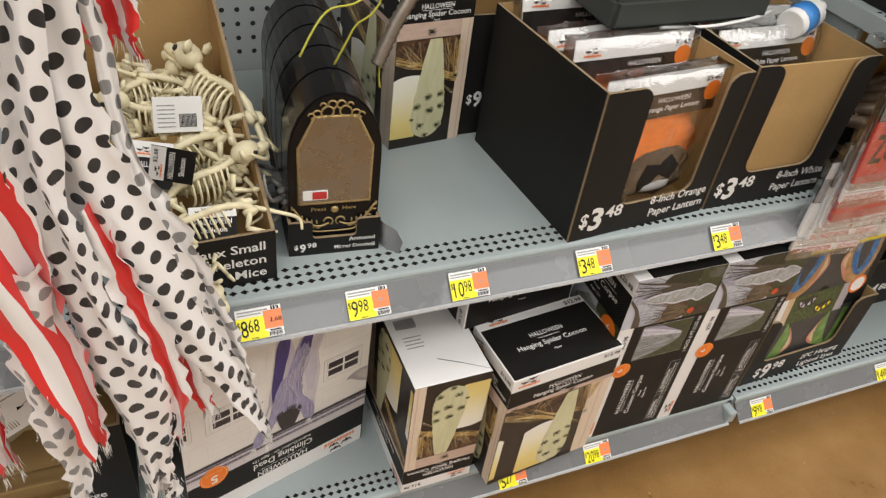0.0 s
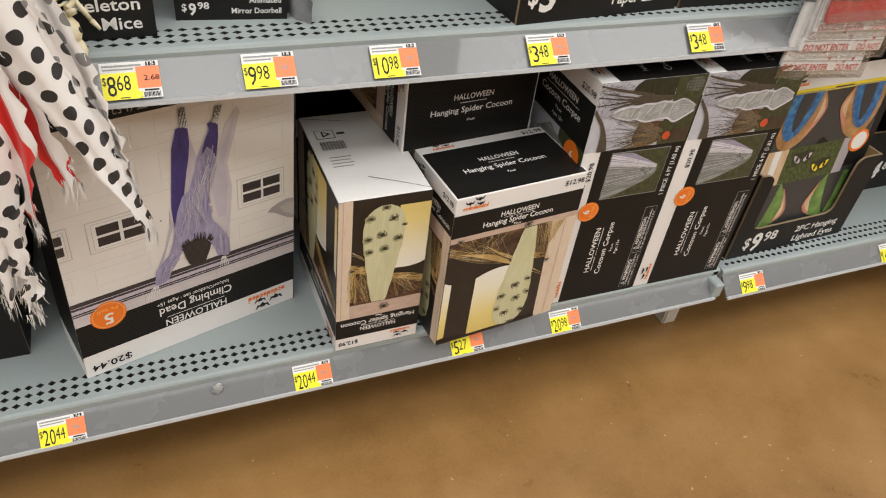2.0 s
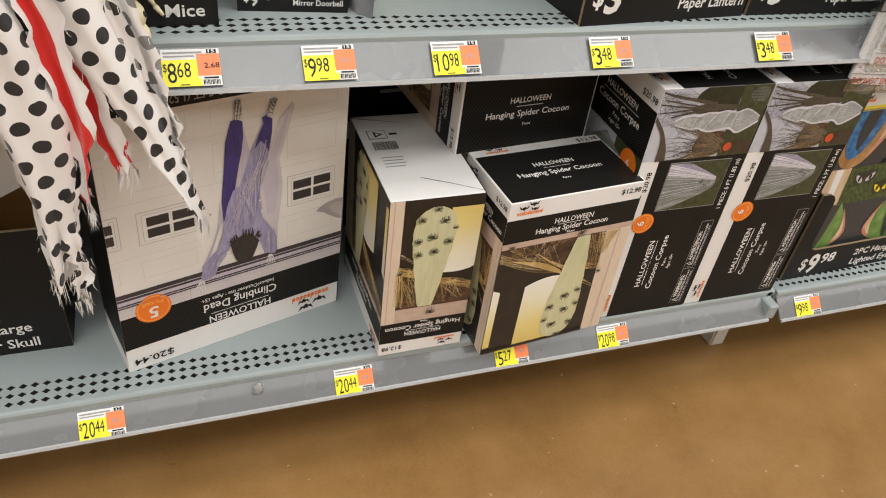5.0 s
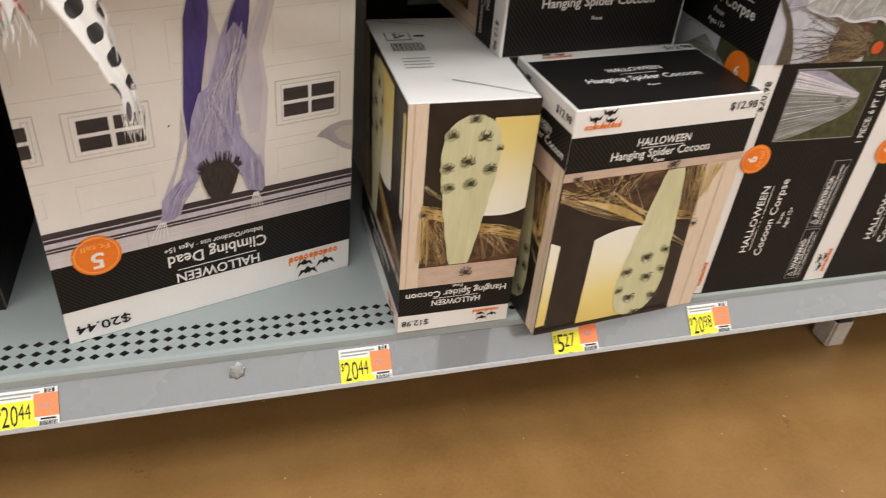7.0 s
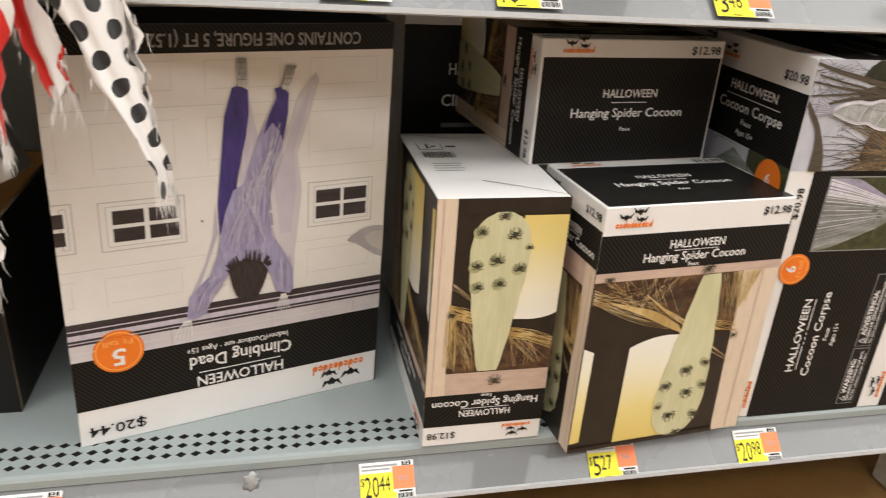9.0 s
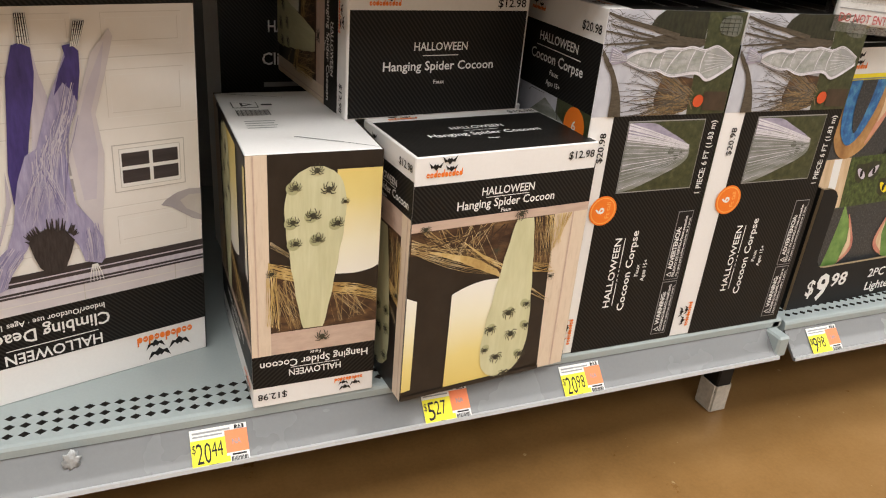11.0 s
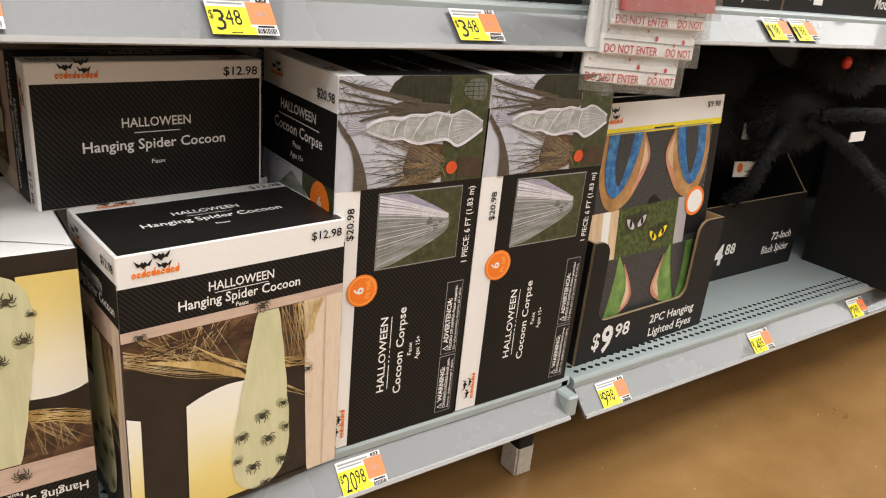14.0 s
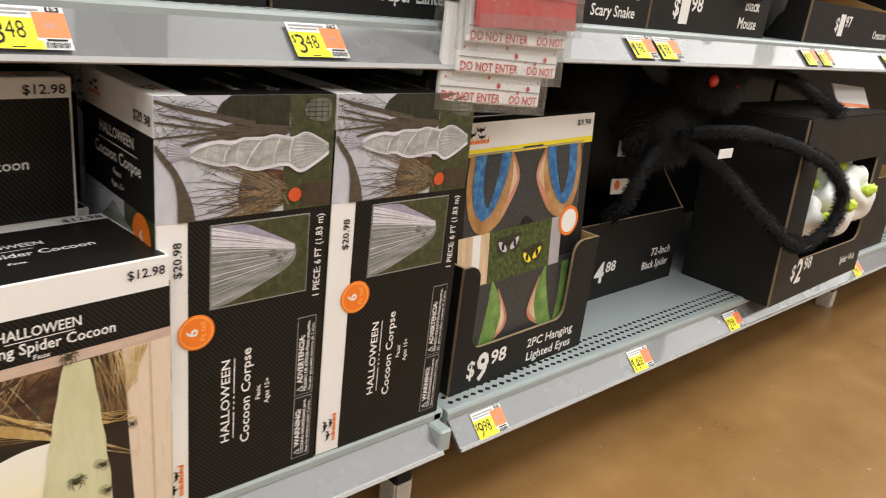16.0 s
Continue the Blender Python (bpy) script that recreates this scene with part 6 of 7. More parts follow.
def doorbell(m, label, detailed):
    t = thing("mirror_doorbell", m, label, "doorbell", "mirror doorbells in a row")
    part("body", arch_solid(0.133, 0.260, 0.0, 0.0708, 0.0028), GLOSS_BLACK, t)
    if not detailed:
        return t
    mw, mh, z = 0.104, 0.143, 0.083
    o = [(-mw / 2, z), (mw / 2, z), (mw / 2, z + mh * 0.66), (mw * 0.28, z + mh), (-mw * 0.28, z + mh), (-mw / 2, z + mh * 0.66)]
    f = Face(t, (0, -0.0004, 0), (1, 0, 0), (0, 0, 1), 1.0, 1.0)
    prism(Face(t, (0, -0.0016, 0), (1, 0, 0), (0, 0, 1), 1, 1), o, 0.002, "mirror", m_mirror, PLAIN_BLACK, label="brownish mirror pane")
    part("mirror_trim", tube([(x, -0.001, y) for x, y in o + o[:1]], 0.0022, 6), GOLD, t, "thin worn gold trim")
    part("sticker", block(-0.046, -0.010, -0.0028, -0.0019, 0.090, 0.106), PAPER, t, "white and red sticker")
    k = Face(t, (-0.046, -0.0030, 0.090), (1, 0, 0), (0, 0, 1), 0.036, 0.016).printed("sticker_print").rect(0.38, 0.1, 0.95, 0.9, RED_INK, 1)
    k.done()
    curls = []
    for s in (-1, 1):
        for x, zz, r in ((0.012, 0.234, 0.008), (0.026, 0.230, 0.006), (0.006, 0.244, 0.006), (0.018, 0.243, 0.004), (0.034, 0.228, 0.004)):
            curls.append(tube([(s * (x + r * math.cos(a)), -0.002, zz + r * math.sin(a)) for a in [i * 0.6 for i in range(9)]], 0.0014, 5))
    part("crest", joined(*curls), GOLD, t, "gold scrollwork")
    curls = []
    for s in (-1, 1):
        curls.append(tube(smooth_line([(s * 0.008, -0.002, 0.046), (s * 0.024, -0.003, 0.042), (s * 0.044, -0.003, 0.052), (s * 0.060, -0.002, 0.076)], 4), 0.0016, 5))
        for i in range(6):
            x, zz = s * (0.022 + i * 0.0072), 0.043 + i * i * 0.0011
            curls.append(blob((x + s * 0.004, -0.002, zz + 0.006), (0.0016, 0.0012, 0.0048), 1))
            curls.append(blob((x + s * 0.002, -0.002, zz - 0.005), (0.0040, 0.0012, 0.0016), 1))
    curls.append(blob((0, -0.003, 0.071), (0.006, 0.003, 0.006), 2))
    for s in (-1, 1):
        curls.append(tube([(s * (0.009 + 0.007 * math.cos(a)), -0.002, 0.049 + 0.007 * math.sin(a)) for a in [i * 0.6 for i in range(8)]], 0.0013, 5))
    curls.append(tube(smooth_line([(-0.034, -0.002, 0.036), (-0.024, -0.002, 0.031), (0.024, -0.002, 0.031), (0.034, -0.002, 0.036)], 4), 0.0013, 5))
    part("laurel", joined(*curls), GOLD, t, "gold laurel and bell push")
    k = f.printed("lettering")
    k.text("Press", -0.012, 0.069, 0.022, 0.0065, GOLD, 4, align="right")
    k.text("Here", 0.012, 0.069, 0.020, 0.0065, GOLD, 4)
    k.done("dull gold lettering")
    return t


BELL = pose(0.4005, 1.1235, HIGH, 0, 0, -5.2)
t, fr = tray("doorbell_tray", BELL, 0.137, 0.37, 0.062, "low black card tray holding a row of doorbells", (0.26, 0.74, 0.50, 0.006), 0.062)
k = fr.printed("lettering")
k.text("$", 0.06, 0.20, 0.006, 0.009, WHITE_INK, 2, bold=0.02)
k.text("9", 0.12, 0.12, 0.009, 0.0145, WHITE_INK, 2, bold=0.03)
k.text("98", 0.20, 0.24, 0.014, 0.0085, WHITE_INK, 2, bold=0.02)
k.text("Animated", 0.95, 0.36, 0.040, 0.0072, WHITE_INK, 2, align="right")
k.text("Mirror Doorbell", 0.95, 0.14, 0.062, 0.0072, WHITE_INK, 2, align="right")
k.done("white lettering")
for i in range(5):
    doorbell(BELL @ pose(0.0685, 0.010 + 0.071 * i, 0.007), "glossy black arched doorbell with a mirror and gold trim" if i == 0 else "glossy black arched doorbell behind another", i == 0)
t = thing("instruction_sheet", pose(0.535, 1.135, HIGH, 0, 18, -60), "crumpled glossy grey leaflet beside the doorbells", "leaflet")
v, f = [], []
for i in range(6):
    for j in range(5):
        v.append((i * 0.010, 0.004 * math.sin(i * 1.4 + j), j * 0.013))
f = [(i * 5 + j, i * 5 + j + 1, i * 5 + j + 6, i * 5 + j + 5) for i in range(5) for j in range(4)]
hang(new("sheet", mesh_of("sheet", v, f, [surface("silver_leaflet", (0.30, 0.30, 0.31), 0.25, 0.3)], smooth=True)), t)
t = thing("coil_spring", pose(0, 0, 0), "dull metal spring arm bending over the boxes", "spring")
line = smooth_line([(0.655, 1.24, 1.30), (0.600, 1.20, 1.185), (0.565, 1.19, 1.125), (0.540, 1.18, 1.075)], 12)
part("coil", tube(line, [0.0085 + 0.0022 * (i % 2) for i in range(len(line))], 10), SPRING, t)
part("hanging_cord", tube(smooth_line([(0.655, 1.24, 1.30), (0.66, 1.26, 1.42), (0.66, 1.32, 1.735)]), 0.003), SPRING, t)
for a in (((0.43, 1.17, 1.10), (0.47, 1.19, 1.15), (0.53, 1.2, 1.17), (0.60, 1.21, 1.30), (0.60, 1.32, 1.735)), ((0.485, 1.2, 1.07), (0.51, 1.2, 1.12), (0.56, 1.21, 1.22), (0.58, 1.32, 1.735)), ((0.545, 1.185, 1.085), (0.548, 1.19, 1.05), (0.55, 1.19, 1.035))):
    t = thing("loose_wire", pose(0, 0, 0), "thin yellow-green wire dangling over the doorbells", "wire", "dangling wires")
    part("strand", tube(smooth_line(a), 0.0016, 5), WIRE, t)


# ---- deer skull tray ----
SK = pose(-0.250, 1.128, LOW)
t, fr = tray("deer_skull_tray", SK, 0.368, 0.30, 0.232, "black card tray with a wide cut front and brown inside", (0.12, 0.765, 0.285, 0.004))
k = fr.printed("lettering")
k.text("Faux Large", 0.575, 0.19, 0.108, 0.0175, WHITE_INK, 2, bold=0.012)
k.text("Deer Skull", 0.605, 0.055, 0.102, 0.0175, WHITE_INK, 2, bold=0.012)
k.done("white lettering")
part("inner_flap", block(0.03, 0.33, 0.05, 0.054, 0.006, 0.05), KRAFT, t, "brown card flap")
part("inner_fold", block(0.02, 0.34, 0.1, 0.26, 0.03, 0.036), KRAFT, t)
t, f = carton("deer_skull_carton", pose(-0.20, 1.17, LOW + 0.118, -10, -24, 8), 0.36, 0.10, 0.17, "tilted white carton with small print lying in the tray", "")
k = f["front"].printed("small_print")
for j in range(3):
    k.rect(0.34, 0.40 + j * 0.05, 0.92, 0.415 + j * 0.05, GREY_INK, 1)
k.line([(0.76, 0.34), (0.58, 0.24)], 0.002, INK, 1)
k.poly([(0.57, 0.26), (0.56, 0.22), (0.60, 0.235)], INK, 1)
for i in range(9):
    k.line([(0.42 + 0.012 * i, 0.06), (0.425 + 0.012 * i, 0.16 - 0.01 * (i % 3))], 0.002, SHRUB, 1)
    k.line([(0.74 + 0.014 * i, 0.20), (0.75 + 0.014 * i, 0.30 - 0.015 * (i % 3))], 0.002, SHRUB, 1)
k.done("grey small print and a diagram")
t = thing("faux_deer_skull", SK @ pose(0.13, 0.225, 0.050), "cream plastic deer skull half hidden in its tray", "plastic skull")
part("cranium", joined(blob((0, 0, 0), (0.07, 0.06, 0.05), 3, 0.15), tube([(0.04, 0, 0), (0.10, -0.02, 0.0)], [0.04, 0.022], 10)), BONE, t)


# ---- hanging cloth strips ----
def strip(parent, left, right, y, mat, seed, fold=0.012, ragged=0.006, cols=9, rows_n=34, drop=0.0):
    """A torn ribbon between two edge lines given as (x, z), softly folded."""
    r = random.Random(seed)
    a = smooth_line([(x, 0, z) for x, z in left], 8)
    b = smooth_line([(x, 0, z) for x, z in right], 8)

    def pick(line, s):
        q = s * (len(line) - 1)
        i = min(int(q), len(line) - 2)
        return line[i].lerp(line[i + 1], q - i)

    v, uv, f = [], [], []
    ph = r.uniform(0, 6)
    for i in range(rows_n + 1):
        s = i / rows_n
        p, q = pick(a, s), pick(b, s)
        jl, jr = r.uniform(-1, 1) * ragged, r.uniform(-1, 1) * ragged
        run, last = p.x, None
        for j in range(cols + 1):
            k = j / cols
            w = p.lerp(q, k)
            w.x += jl * (1 - k) ** 4 + jr * k ** 4
            w.y = y - drop * s + fold * math.sin(ph + k * 5.5 + s * 3.0) + 0.5 * fold * math.sin(ph * 2 + k * 11 - s * 5) + 0.004 * noise.noise(Vector((k * 3, s * 9, seed)))
            if i == rows_n:
                w.z -= r.uniform(0, 0.022)
            v.append(w)
            flat = Vector((p.x + (q.x - p.x) * k, w.y))
            run += (flat - last).length if last else 0.0
            last = flat
            uv.append((run + seed * 0.37 + (w.z * 0.16 if mat is STRIPES else 0.0), w.z * 1.04 + seed * 0.11))
    for i in range(rows_n):
        for j in range(cols):
            k = i * (cols + 1) + j
            f.append((k, k + 1, k + cols + 2, k + cols + 1))
    me = mesh_of("strip", v, f, [mat], uvs=uv, smooth=True)
    ob = hang(new("strip", me), parent)
    # frayed threads along the lower edges
    tv, tf = [], []
    for n in range(64):
        if n < 40:
            i, side = rows_n, r.randint(0, cols)
            lean, long = r.uniform(-0.005, 0.005), r.uniform(0.010, 0.034)
        else:
            i, side = r.randint(int(rows_n * 0.55), rows_n), r.choice((0, cols))
            lean, long = (1 if side else -1) * r.uniform(0.001, 0.006), r.uniform(0.006, 0.020)
        p = v[i * (cols + 1) + side] + Vector((r.uniform(-0.003, 0.003), -0.001, 0.002))
        bend = Vector((lean * 0.2, 0, -long * 0.55))
        tip = Vector((lean, r.uniform(-0.004, 0.003), -long))
        k = len(tv)
        tv += [p + Vector((-0.0004, 0, 0)), p + Vector((0.0004, 0, 0)), p + bend + Vector((0.0003, 0, 0)), p + bend - Vector((0.0003, 0, 0)), p + tip]
        tf += [(k, k + 1, k + 2, k + 3), (k + 3, k + 2, k + 4)]
    tagged(hang(new("frayed_threads", mesh_of("frayed_threads", tv, tf, [PAPER])), ob), kind="stuff")
    return ob


cloth = thing("hanging_cloth", pose(0, 0, 0), "ragged white polka-dot and red-striped satin strips hanging down", "cloth decoration")
TOP = 1.50
strip(cloth, [(0.150, TOP), (0.136, 1.272), (0.128, 1.193), (0.129, 1.101), (0.159, 0.985), (0.206, 0.858), (0.262, 0.740), (0.298, 0.668), (0.324, 0.611)], [(0.200, TOP), (0.188, 1.27), (0.198, 1.139), (0.224, 1.052), (0.255, 0.949), (0.273, 0.861), (0.305, 0.740), (0.321, 0.670), (0.336, 0.609)], 0.962, DOTS, 1, 0.010)
strip(cloth, [(0.190, 1.30), (0.200, 1.10), (0.232, 0.97), (0.262, 0.85), (0.290, 0.74), (0.312, 0.66)], [(0.205, 1.30), (0.222, 1.10), (0.262, 0.98), (0.290, 0.86), (0.315, 0.74), (0.326, 0.66)], 0.978, DOTS_BACK, 12, 0.006)
strip(cloth, [(0.125, TOP), (0.121, 1.28), (0.104, 1.149), (0.108, 1.084), (0.113, 1.011), (0.114, 0.92), (0.118, 0.827), (0.138, 0.72), (0.152, 0.63), (0.156, 0.56)], [(0.170, TOP), (0.167, 1.279), (0.150, 1.113), (0.161, 1.01), (0.172, 0.906), (0.194, 0.822), (0.206, 0.732), (0.200, 0.66), (0.190, 0.60), (0.176, 0.555)], 0.942, DOTS, 2, 0.013)
strip(cloth, [(0.176, 0.66), (0.176, 0.61), (0.180, 0.575), (0.184, 0.54)], [(0.205, 0.68), (0.200, 0.62), (0.196, 0.57), (0.192, 0.535)], 0.938, DOTS, 7, 0.004, 0.008, 5, 12)
strip(cloth, [(0.062, 1.00), (0.058, 0.93), (0.048, 0.84), (0.054, 0.73), (0.064, 0.65), (0.070, 0.57)], [(0.108, 1.00), (0.104, 0.93), (0.096, 0.83), (0.104, 0.73), (0.092, 0.64), (0.078, 0.56)], 0.940, DOTS_BACK, 3, 0.008)
strip(cloth, [(0.000, TOP), (0.005, 1.244), (0.010, 1.165), (0.020, 1.058), (0.050, 0.942), (0.082, 0.82), (0.104, 0.695)], [(0.100, TOP), (0.104, 1.241), (0.104, 1.161), (0.112, 1.064), (0.120, 0.94), (0.128, 0.82), (0.126, 0.705)], 0.936, STRIPES, 4, 0.014)
strip(cloth, [(0.150, 1.06), (0.160, 0.99), (0.174, 0.92), (0.192, 0.84), (0.204, 0.75), (0.206, 0.655)], [(0.176, 1.07), (0.186, 1.00), (0.204, 0.935), (0.226, 0.85), (0.230, 0.76), (0.216, 0.66)], 0.950, STRIPES, 5, 0.006)
strip(cloth, [(0.205, 0.86), (0.214, 0.79), (0.228, 0.73), (0.244, 0.685)], [(0.230, 0.87), (0.242, 0.80), (0.254, 0.74), (0.262, 0.70)], 0.964, STRIPES, 6, 0.006, 0.004, 5, 12)
strip(cloth, [(-0.06, TOP), (-0.05, 1.2), (-0.03, 1.0), (-0.01, 0.82), (0.0, 0.70)], [(0.02, TOP), (0.02, 1.2), (0.025, 1.0), (0.025, 0.82), (0.015, 0.69)], 0.945, STRIPES, 8, 0.016)
strip(cloth, [(0.16, TOP), (0.17, 1.30), (0.18, 1.24), (0.19, 1.185)], [(0.25, TOP), (0.25, 1.30), (0.245, 1.25), (0.235, 1.19)], 1.06, STRIPES, 9, 0.016)
part("hanging_bar", tube([(-0.10, 0.955, 1.50), (0.28, 0.965, 1.50)], 0.006, 8), BLACK_METAL, cloth)
part("bar_hook", tube([(0.10, 0.96, 1.50), (0.10, 0.98, 1.66), (0.10, 1.14, 1.735), (0.10, 1.32, 1.738)], 0.005, 8), BLACK_METAL, cloth)


# ---- packs of printed tape on a clip strip ----
packs = thing("clip_strip", pose(1.385, 1.015, 1.03), "clear plastic clip strip hooked on the shelf rail", "clip strip")
part("strip_body", block(-0.012, 0.012, 0.012, 0.0135, -0.22, 0.105), HAZY, packs)
part("strip_hook", block(-0.012, 0.012, 0.012, 0.085, 0.078, 0.082), HAZY, packs)
for i, (dx, dy, dz, a, b, red, words) in enumerate(((0.040, -0.043, -0.140, -6, 0.5, True, "ZOMBIE"), (0.048, -0.034, -0.186, -6, 1.5, False, "DO NOT"), (0.062, -0.026, -0.238, -5, -1.0, True, ""), (0.055, -0.018, -0.256, -5, 1.5, False, ""), (0.050, -0.011, -0.292, -5, 2.5, False, ""), (0.030, -0.004, -0.328, -4, 3.5, False, ""))):
    t = thing("tape_pack", packs.matrix_world @ pose(dx - 0.10, dy - 0.006, dz, a, b, 1 - i * 0.5), "clear bag of red lettered tape with a grey header" if red else "clear bag of white tape with red lettering", "packet", "bagged tape packs")
    w, h = 0.196, 0.210
    part("tape_fold", block(0.008, w - 0.008, 0.002, 0.010, 0.010, h * 0.60, 0.002), RED_INK if red else PAPER, t)
    part("header_card", block(0.004, w - 0.004, 0.002, 0.0034, h * 0.60, h), PLAIN_BLACK, t)
    f = Face(t, (0, 0.0016, 0), (1, 0, 0), (0, 0, 1), w, h)
    k = f.printed("header_print").rect(0.02, 0.84, 0.98, 1.0, PAPER, 1).rect(0.02, 0.61, 0.98, 0.84, surface("grey_header", (0.10, 0.10, 0.10), 0.4) if i == 0 else GREY_INK, 1)
    k.text("HALLOWEEN", 0.62, 0.77, 0.055, 0.007, WHITE_INK, 2, align="centre")
    k.text("Fright Tape", 0.62, 0.70, 0.058, 0.008, WHITE_INK, 2, align="centre")
    k.rect(0.78, 0.67, 0.95, 0.69, WHITE_INK, 2)
    k.done()
    logo(f, 0.2, 0.89, 0.035)
    k = f.printed("tape_print")
    if words:
        k.text(words, 0.10 if red else 0.06, 0.235, 0.155, 0.052, INK if red else RED_INK, 2, bold=0.02)
    if red:
        k.rect(0.05, 0.045, 0.95, 0.12, surface("faded_red", (0.40, 0.10, 0.10), 0.4), 1)
    else:
        k.text("DO NOT ENTER", 0.06, 0.062, 0.100, 0.0105, RED_INK, 2, bold=0.01).text("DO NOT", 0.66, 0.062, 0.052, 0.0105, RED_INK, 2, bold=0.01).rect(0.04, 0.135, 0.96, 0.142, GREY_INK, 2)
        for j in range(10):
            k.disc(0.08 + 0.093 * j, 0.19 + 0.06 * math.sin(j * 7), 0.008 + 0.005 * (j % 3), RED_INK, 2, 8)
    k.done()
    bm = block(0, w, -0.002, 0.014, 0, h * 1.0)
    bmesh.ops.subdivide_edges(bm, edges=bm.edges[:], cuts=6, use_grid_fill=True)
    for q in bm.verts:
        q.co.y += 0.004 * noise.noise(q.co * 30 + Vector((i * 5, 0, 0)))
    part("bag", bm, FILM, t, "clear bag").visible_shadow = False


# ---- hanging lighted eyes ----
EY = pose(1.439, 1.037, LOW_B, 0, 0, 2.2)
t, fr = tray("lighted_eyes_tray", EY, 0.335, 0.22, 0.212, "black card tray with a cut front for lighted eye cards", (0.11, 0.80, 0.335, 0.022))
tray_price(fr, "9", "98", (("2PC Hanging", 0.125), ("Lighted Eyes", 0.122)), 0.10, 0.90, 0.055, 0.046, 0.026)


def eyes_card(m, label):
    w, d, h = 0.306, 0.045, 0.410
    t, f = carton("lighted_eyes_carton", m, w, d, h, label, "lighted eyes cartons", PLAIN_BLACK)
    face = f["front"]
    face.printed("header_print").rect(0, 0.905, 1, 1, PAPER, 1).rect(0, 0.882, 1, 0.907, YELLOW_INK, 2).done("white and yellow header")
    logo(face, 0.09, 0.935, 0.05)
    k = face.printed("lettering")
    k.text("$9.98", 0.97, 0.955, 0.036, 0.009, INK, 3, align="right")
    k.rect(0.42, 0.89, 0.58, 0.897, INK, 3)
    k.done()
    p = face.printed("eye_window")
    p.rect(0.03, 0.575, 0.92, 0.89, FOAM, 1).rect(0.03, 0.10, 0.92, 0.42, FOAM, 1)
    p.rect(0.0, 0.390, 0.22, 0.592, PEACH, 2).rect(0.22, 0.390, 0.71, 0.592, IVY, 3).rect(0.71, 0.390, 0.80, 0.592, SHADOW_ART, 2)
    p.rect(0.10, 0.392, 0.155, 0.590, PAPER, 3).poly([(0.44, 0.594), (0.485, 0.628), (0.555, 0.594)], INK, 6)
    for mir in (False, True):
        def eye(pts, mm, ly):
            pts = [(q.x, q.y) for q in smooth_line([(x, y, 0) for x, y in pts], 4)]
            p.poly([((0.95 - x) if mir else x, min(y, 0.886)) for x, y in pts], mm, ly)
        eye([(0.050, 0.885), (0.032, 0.78), (0.050, 0.68), (0.10, 0.612), (0.18, 0.590), (0.28, 0.625), (0.36, 0.70), (0.408, 0.77), (0.40, 0.82), (0.36, 0.872), (0.345, 0.885)], EYE_TAN, 4)
        eye([(0.345, 0.868), (0.395, 0.815), (0.405, 0.77), (0.36, 0.705), (0.28, 0.64), (0.33, 0.72), (0.36, 0.80)], EYE_ROSE, 5)
        eye([(0.335, 0.72), (0.375, 0.755), (0.39, 0.79), (0.355, 0.85), (0.355, 0.79)], PEACH, 6)
        eye([(0.085, 0.885), (0.072, 0.77), (0.095, 0.685), (0.155, 0.643), (0.225, 0.675), (0.29, 0.755), (0.325, 0.835), (0.335, 0.885)], EYE_BLUE, 7)
        eye([(0.160, 0.885), (0.145, 0.79), (0.160, 0.715), (0.185, 0.690), (0.220, 0.745), (0.250, 0.82), (0.265, 0.885)], FOAM, 9)
        eye([(0.055, 0.392), (0.065, 0.22), (0.085, 0.14), (0.16, 0.118), (0.27, 0.135), (0.36, 0.175), (0.385, 0.22), (0.36, 0.28), (0.285, 0.37), (0.27, 0.392)], EYE_GREEN, 4)
        eye([(0.30, 0.145), (0.37, 0.180), (0.392, 0.225), (0.355, 0.295), (0.305, 0.36), (0.345, 0.26), (0.33, 0.19)], EYE_ROSE, 5)
        eye([(0.31, 0.165), (0.355, 0.195), (0.370, 0.23), (0.335, 0.30), (0.340, 0.24)], PEACH, 6)
        eye([(0.118, 0.392), (0.128, 0.27), (0.150, 0.165), (0.172, 0.140), (0.205, 0.21), (0.235, 0.30), (0.255, 0.392)], FOAM, 7)
    for u, v, m1 in ((0.32, 0.525, PALE_LILAC), (0.41, 0.53, PALE_LILAC), (0.52, 0.455, YELLOW_INK), (0.60, 0.465, YELLOW_INK)):
        tilt = -0.5 if u in (0.32, 0.52) else 0.5
        p.poly([(u + 0.033 * math.cos(g * 0.5236), v + tilt * 0.033 * math.cos(g * 0.5236) + 0.021 * math.sin(g * 0.5236) * (0.6 if g < 6 else 1.0)) for g in range(12)], m1, 5)
        p.poly([(u + 0.011 * math.cos(g * 0.785), v - 0.002 + 0.016 * math.sin(g * 0.785)) for g in range(8)], INK, 6)
        p.poly([(u - 0.046, v + 0.036), (u - 0.040, v - 0.022), (u, v - 0.042), (u + 0.040, v - 0.022), (u + 0.046, v + 0.036)], BUSH, 4)
    p.apart("pairs of printed blue and green cartoon eyes")
    b = face.printed("badge")
    b.disc(0.855, 0.565, 0.085, ORANGE_INK, 6, 28).disc(0.855, 0.565, 0.066, PAPER, 7, 28)
    b.done("round white badge ringed with orange")
    face.printed("window_edge").line([(0.03, 0.89), (0.92, 0.89), (0.92, 0.60)], 0.002, GREY_INK, 4).done()
    return t


eyes_card(EY @ pose(0.009, 0.008, 0.007, -4.0, -1.2, 0), "black carton with windows showing blue and green eyes")
eyes_card(EY @ pose(0.012, 0.060, 0.007, -2.6, 0, 0), "black carton with lighted eyes behind another")

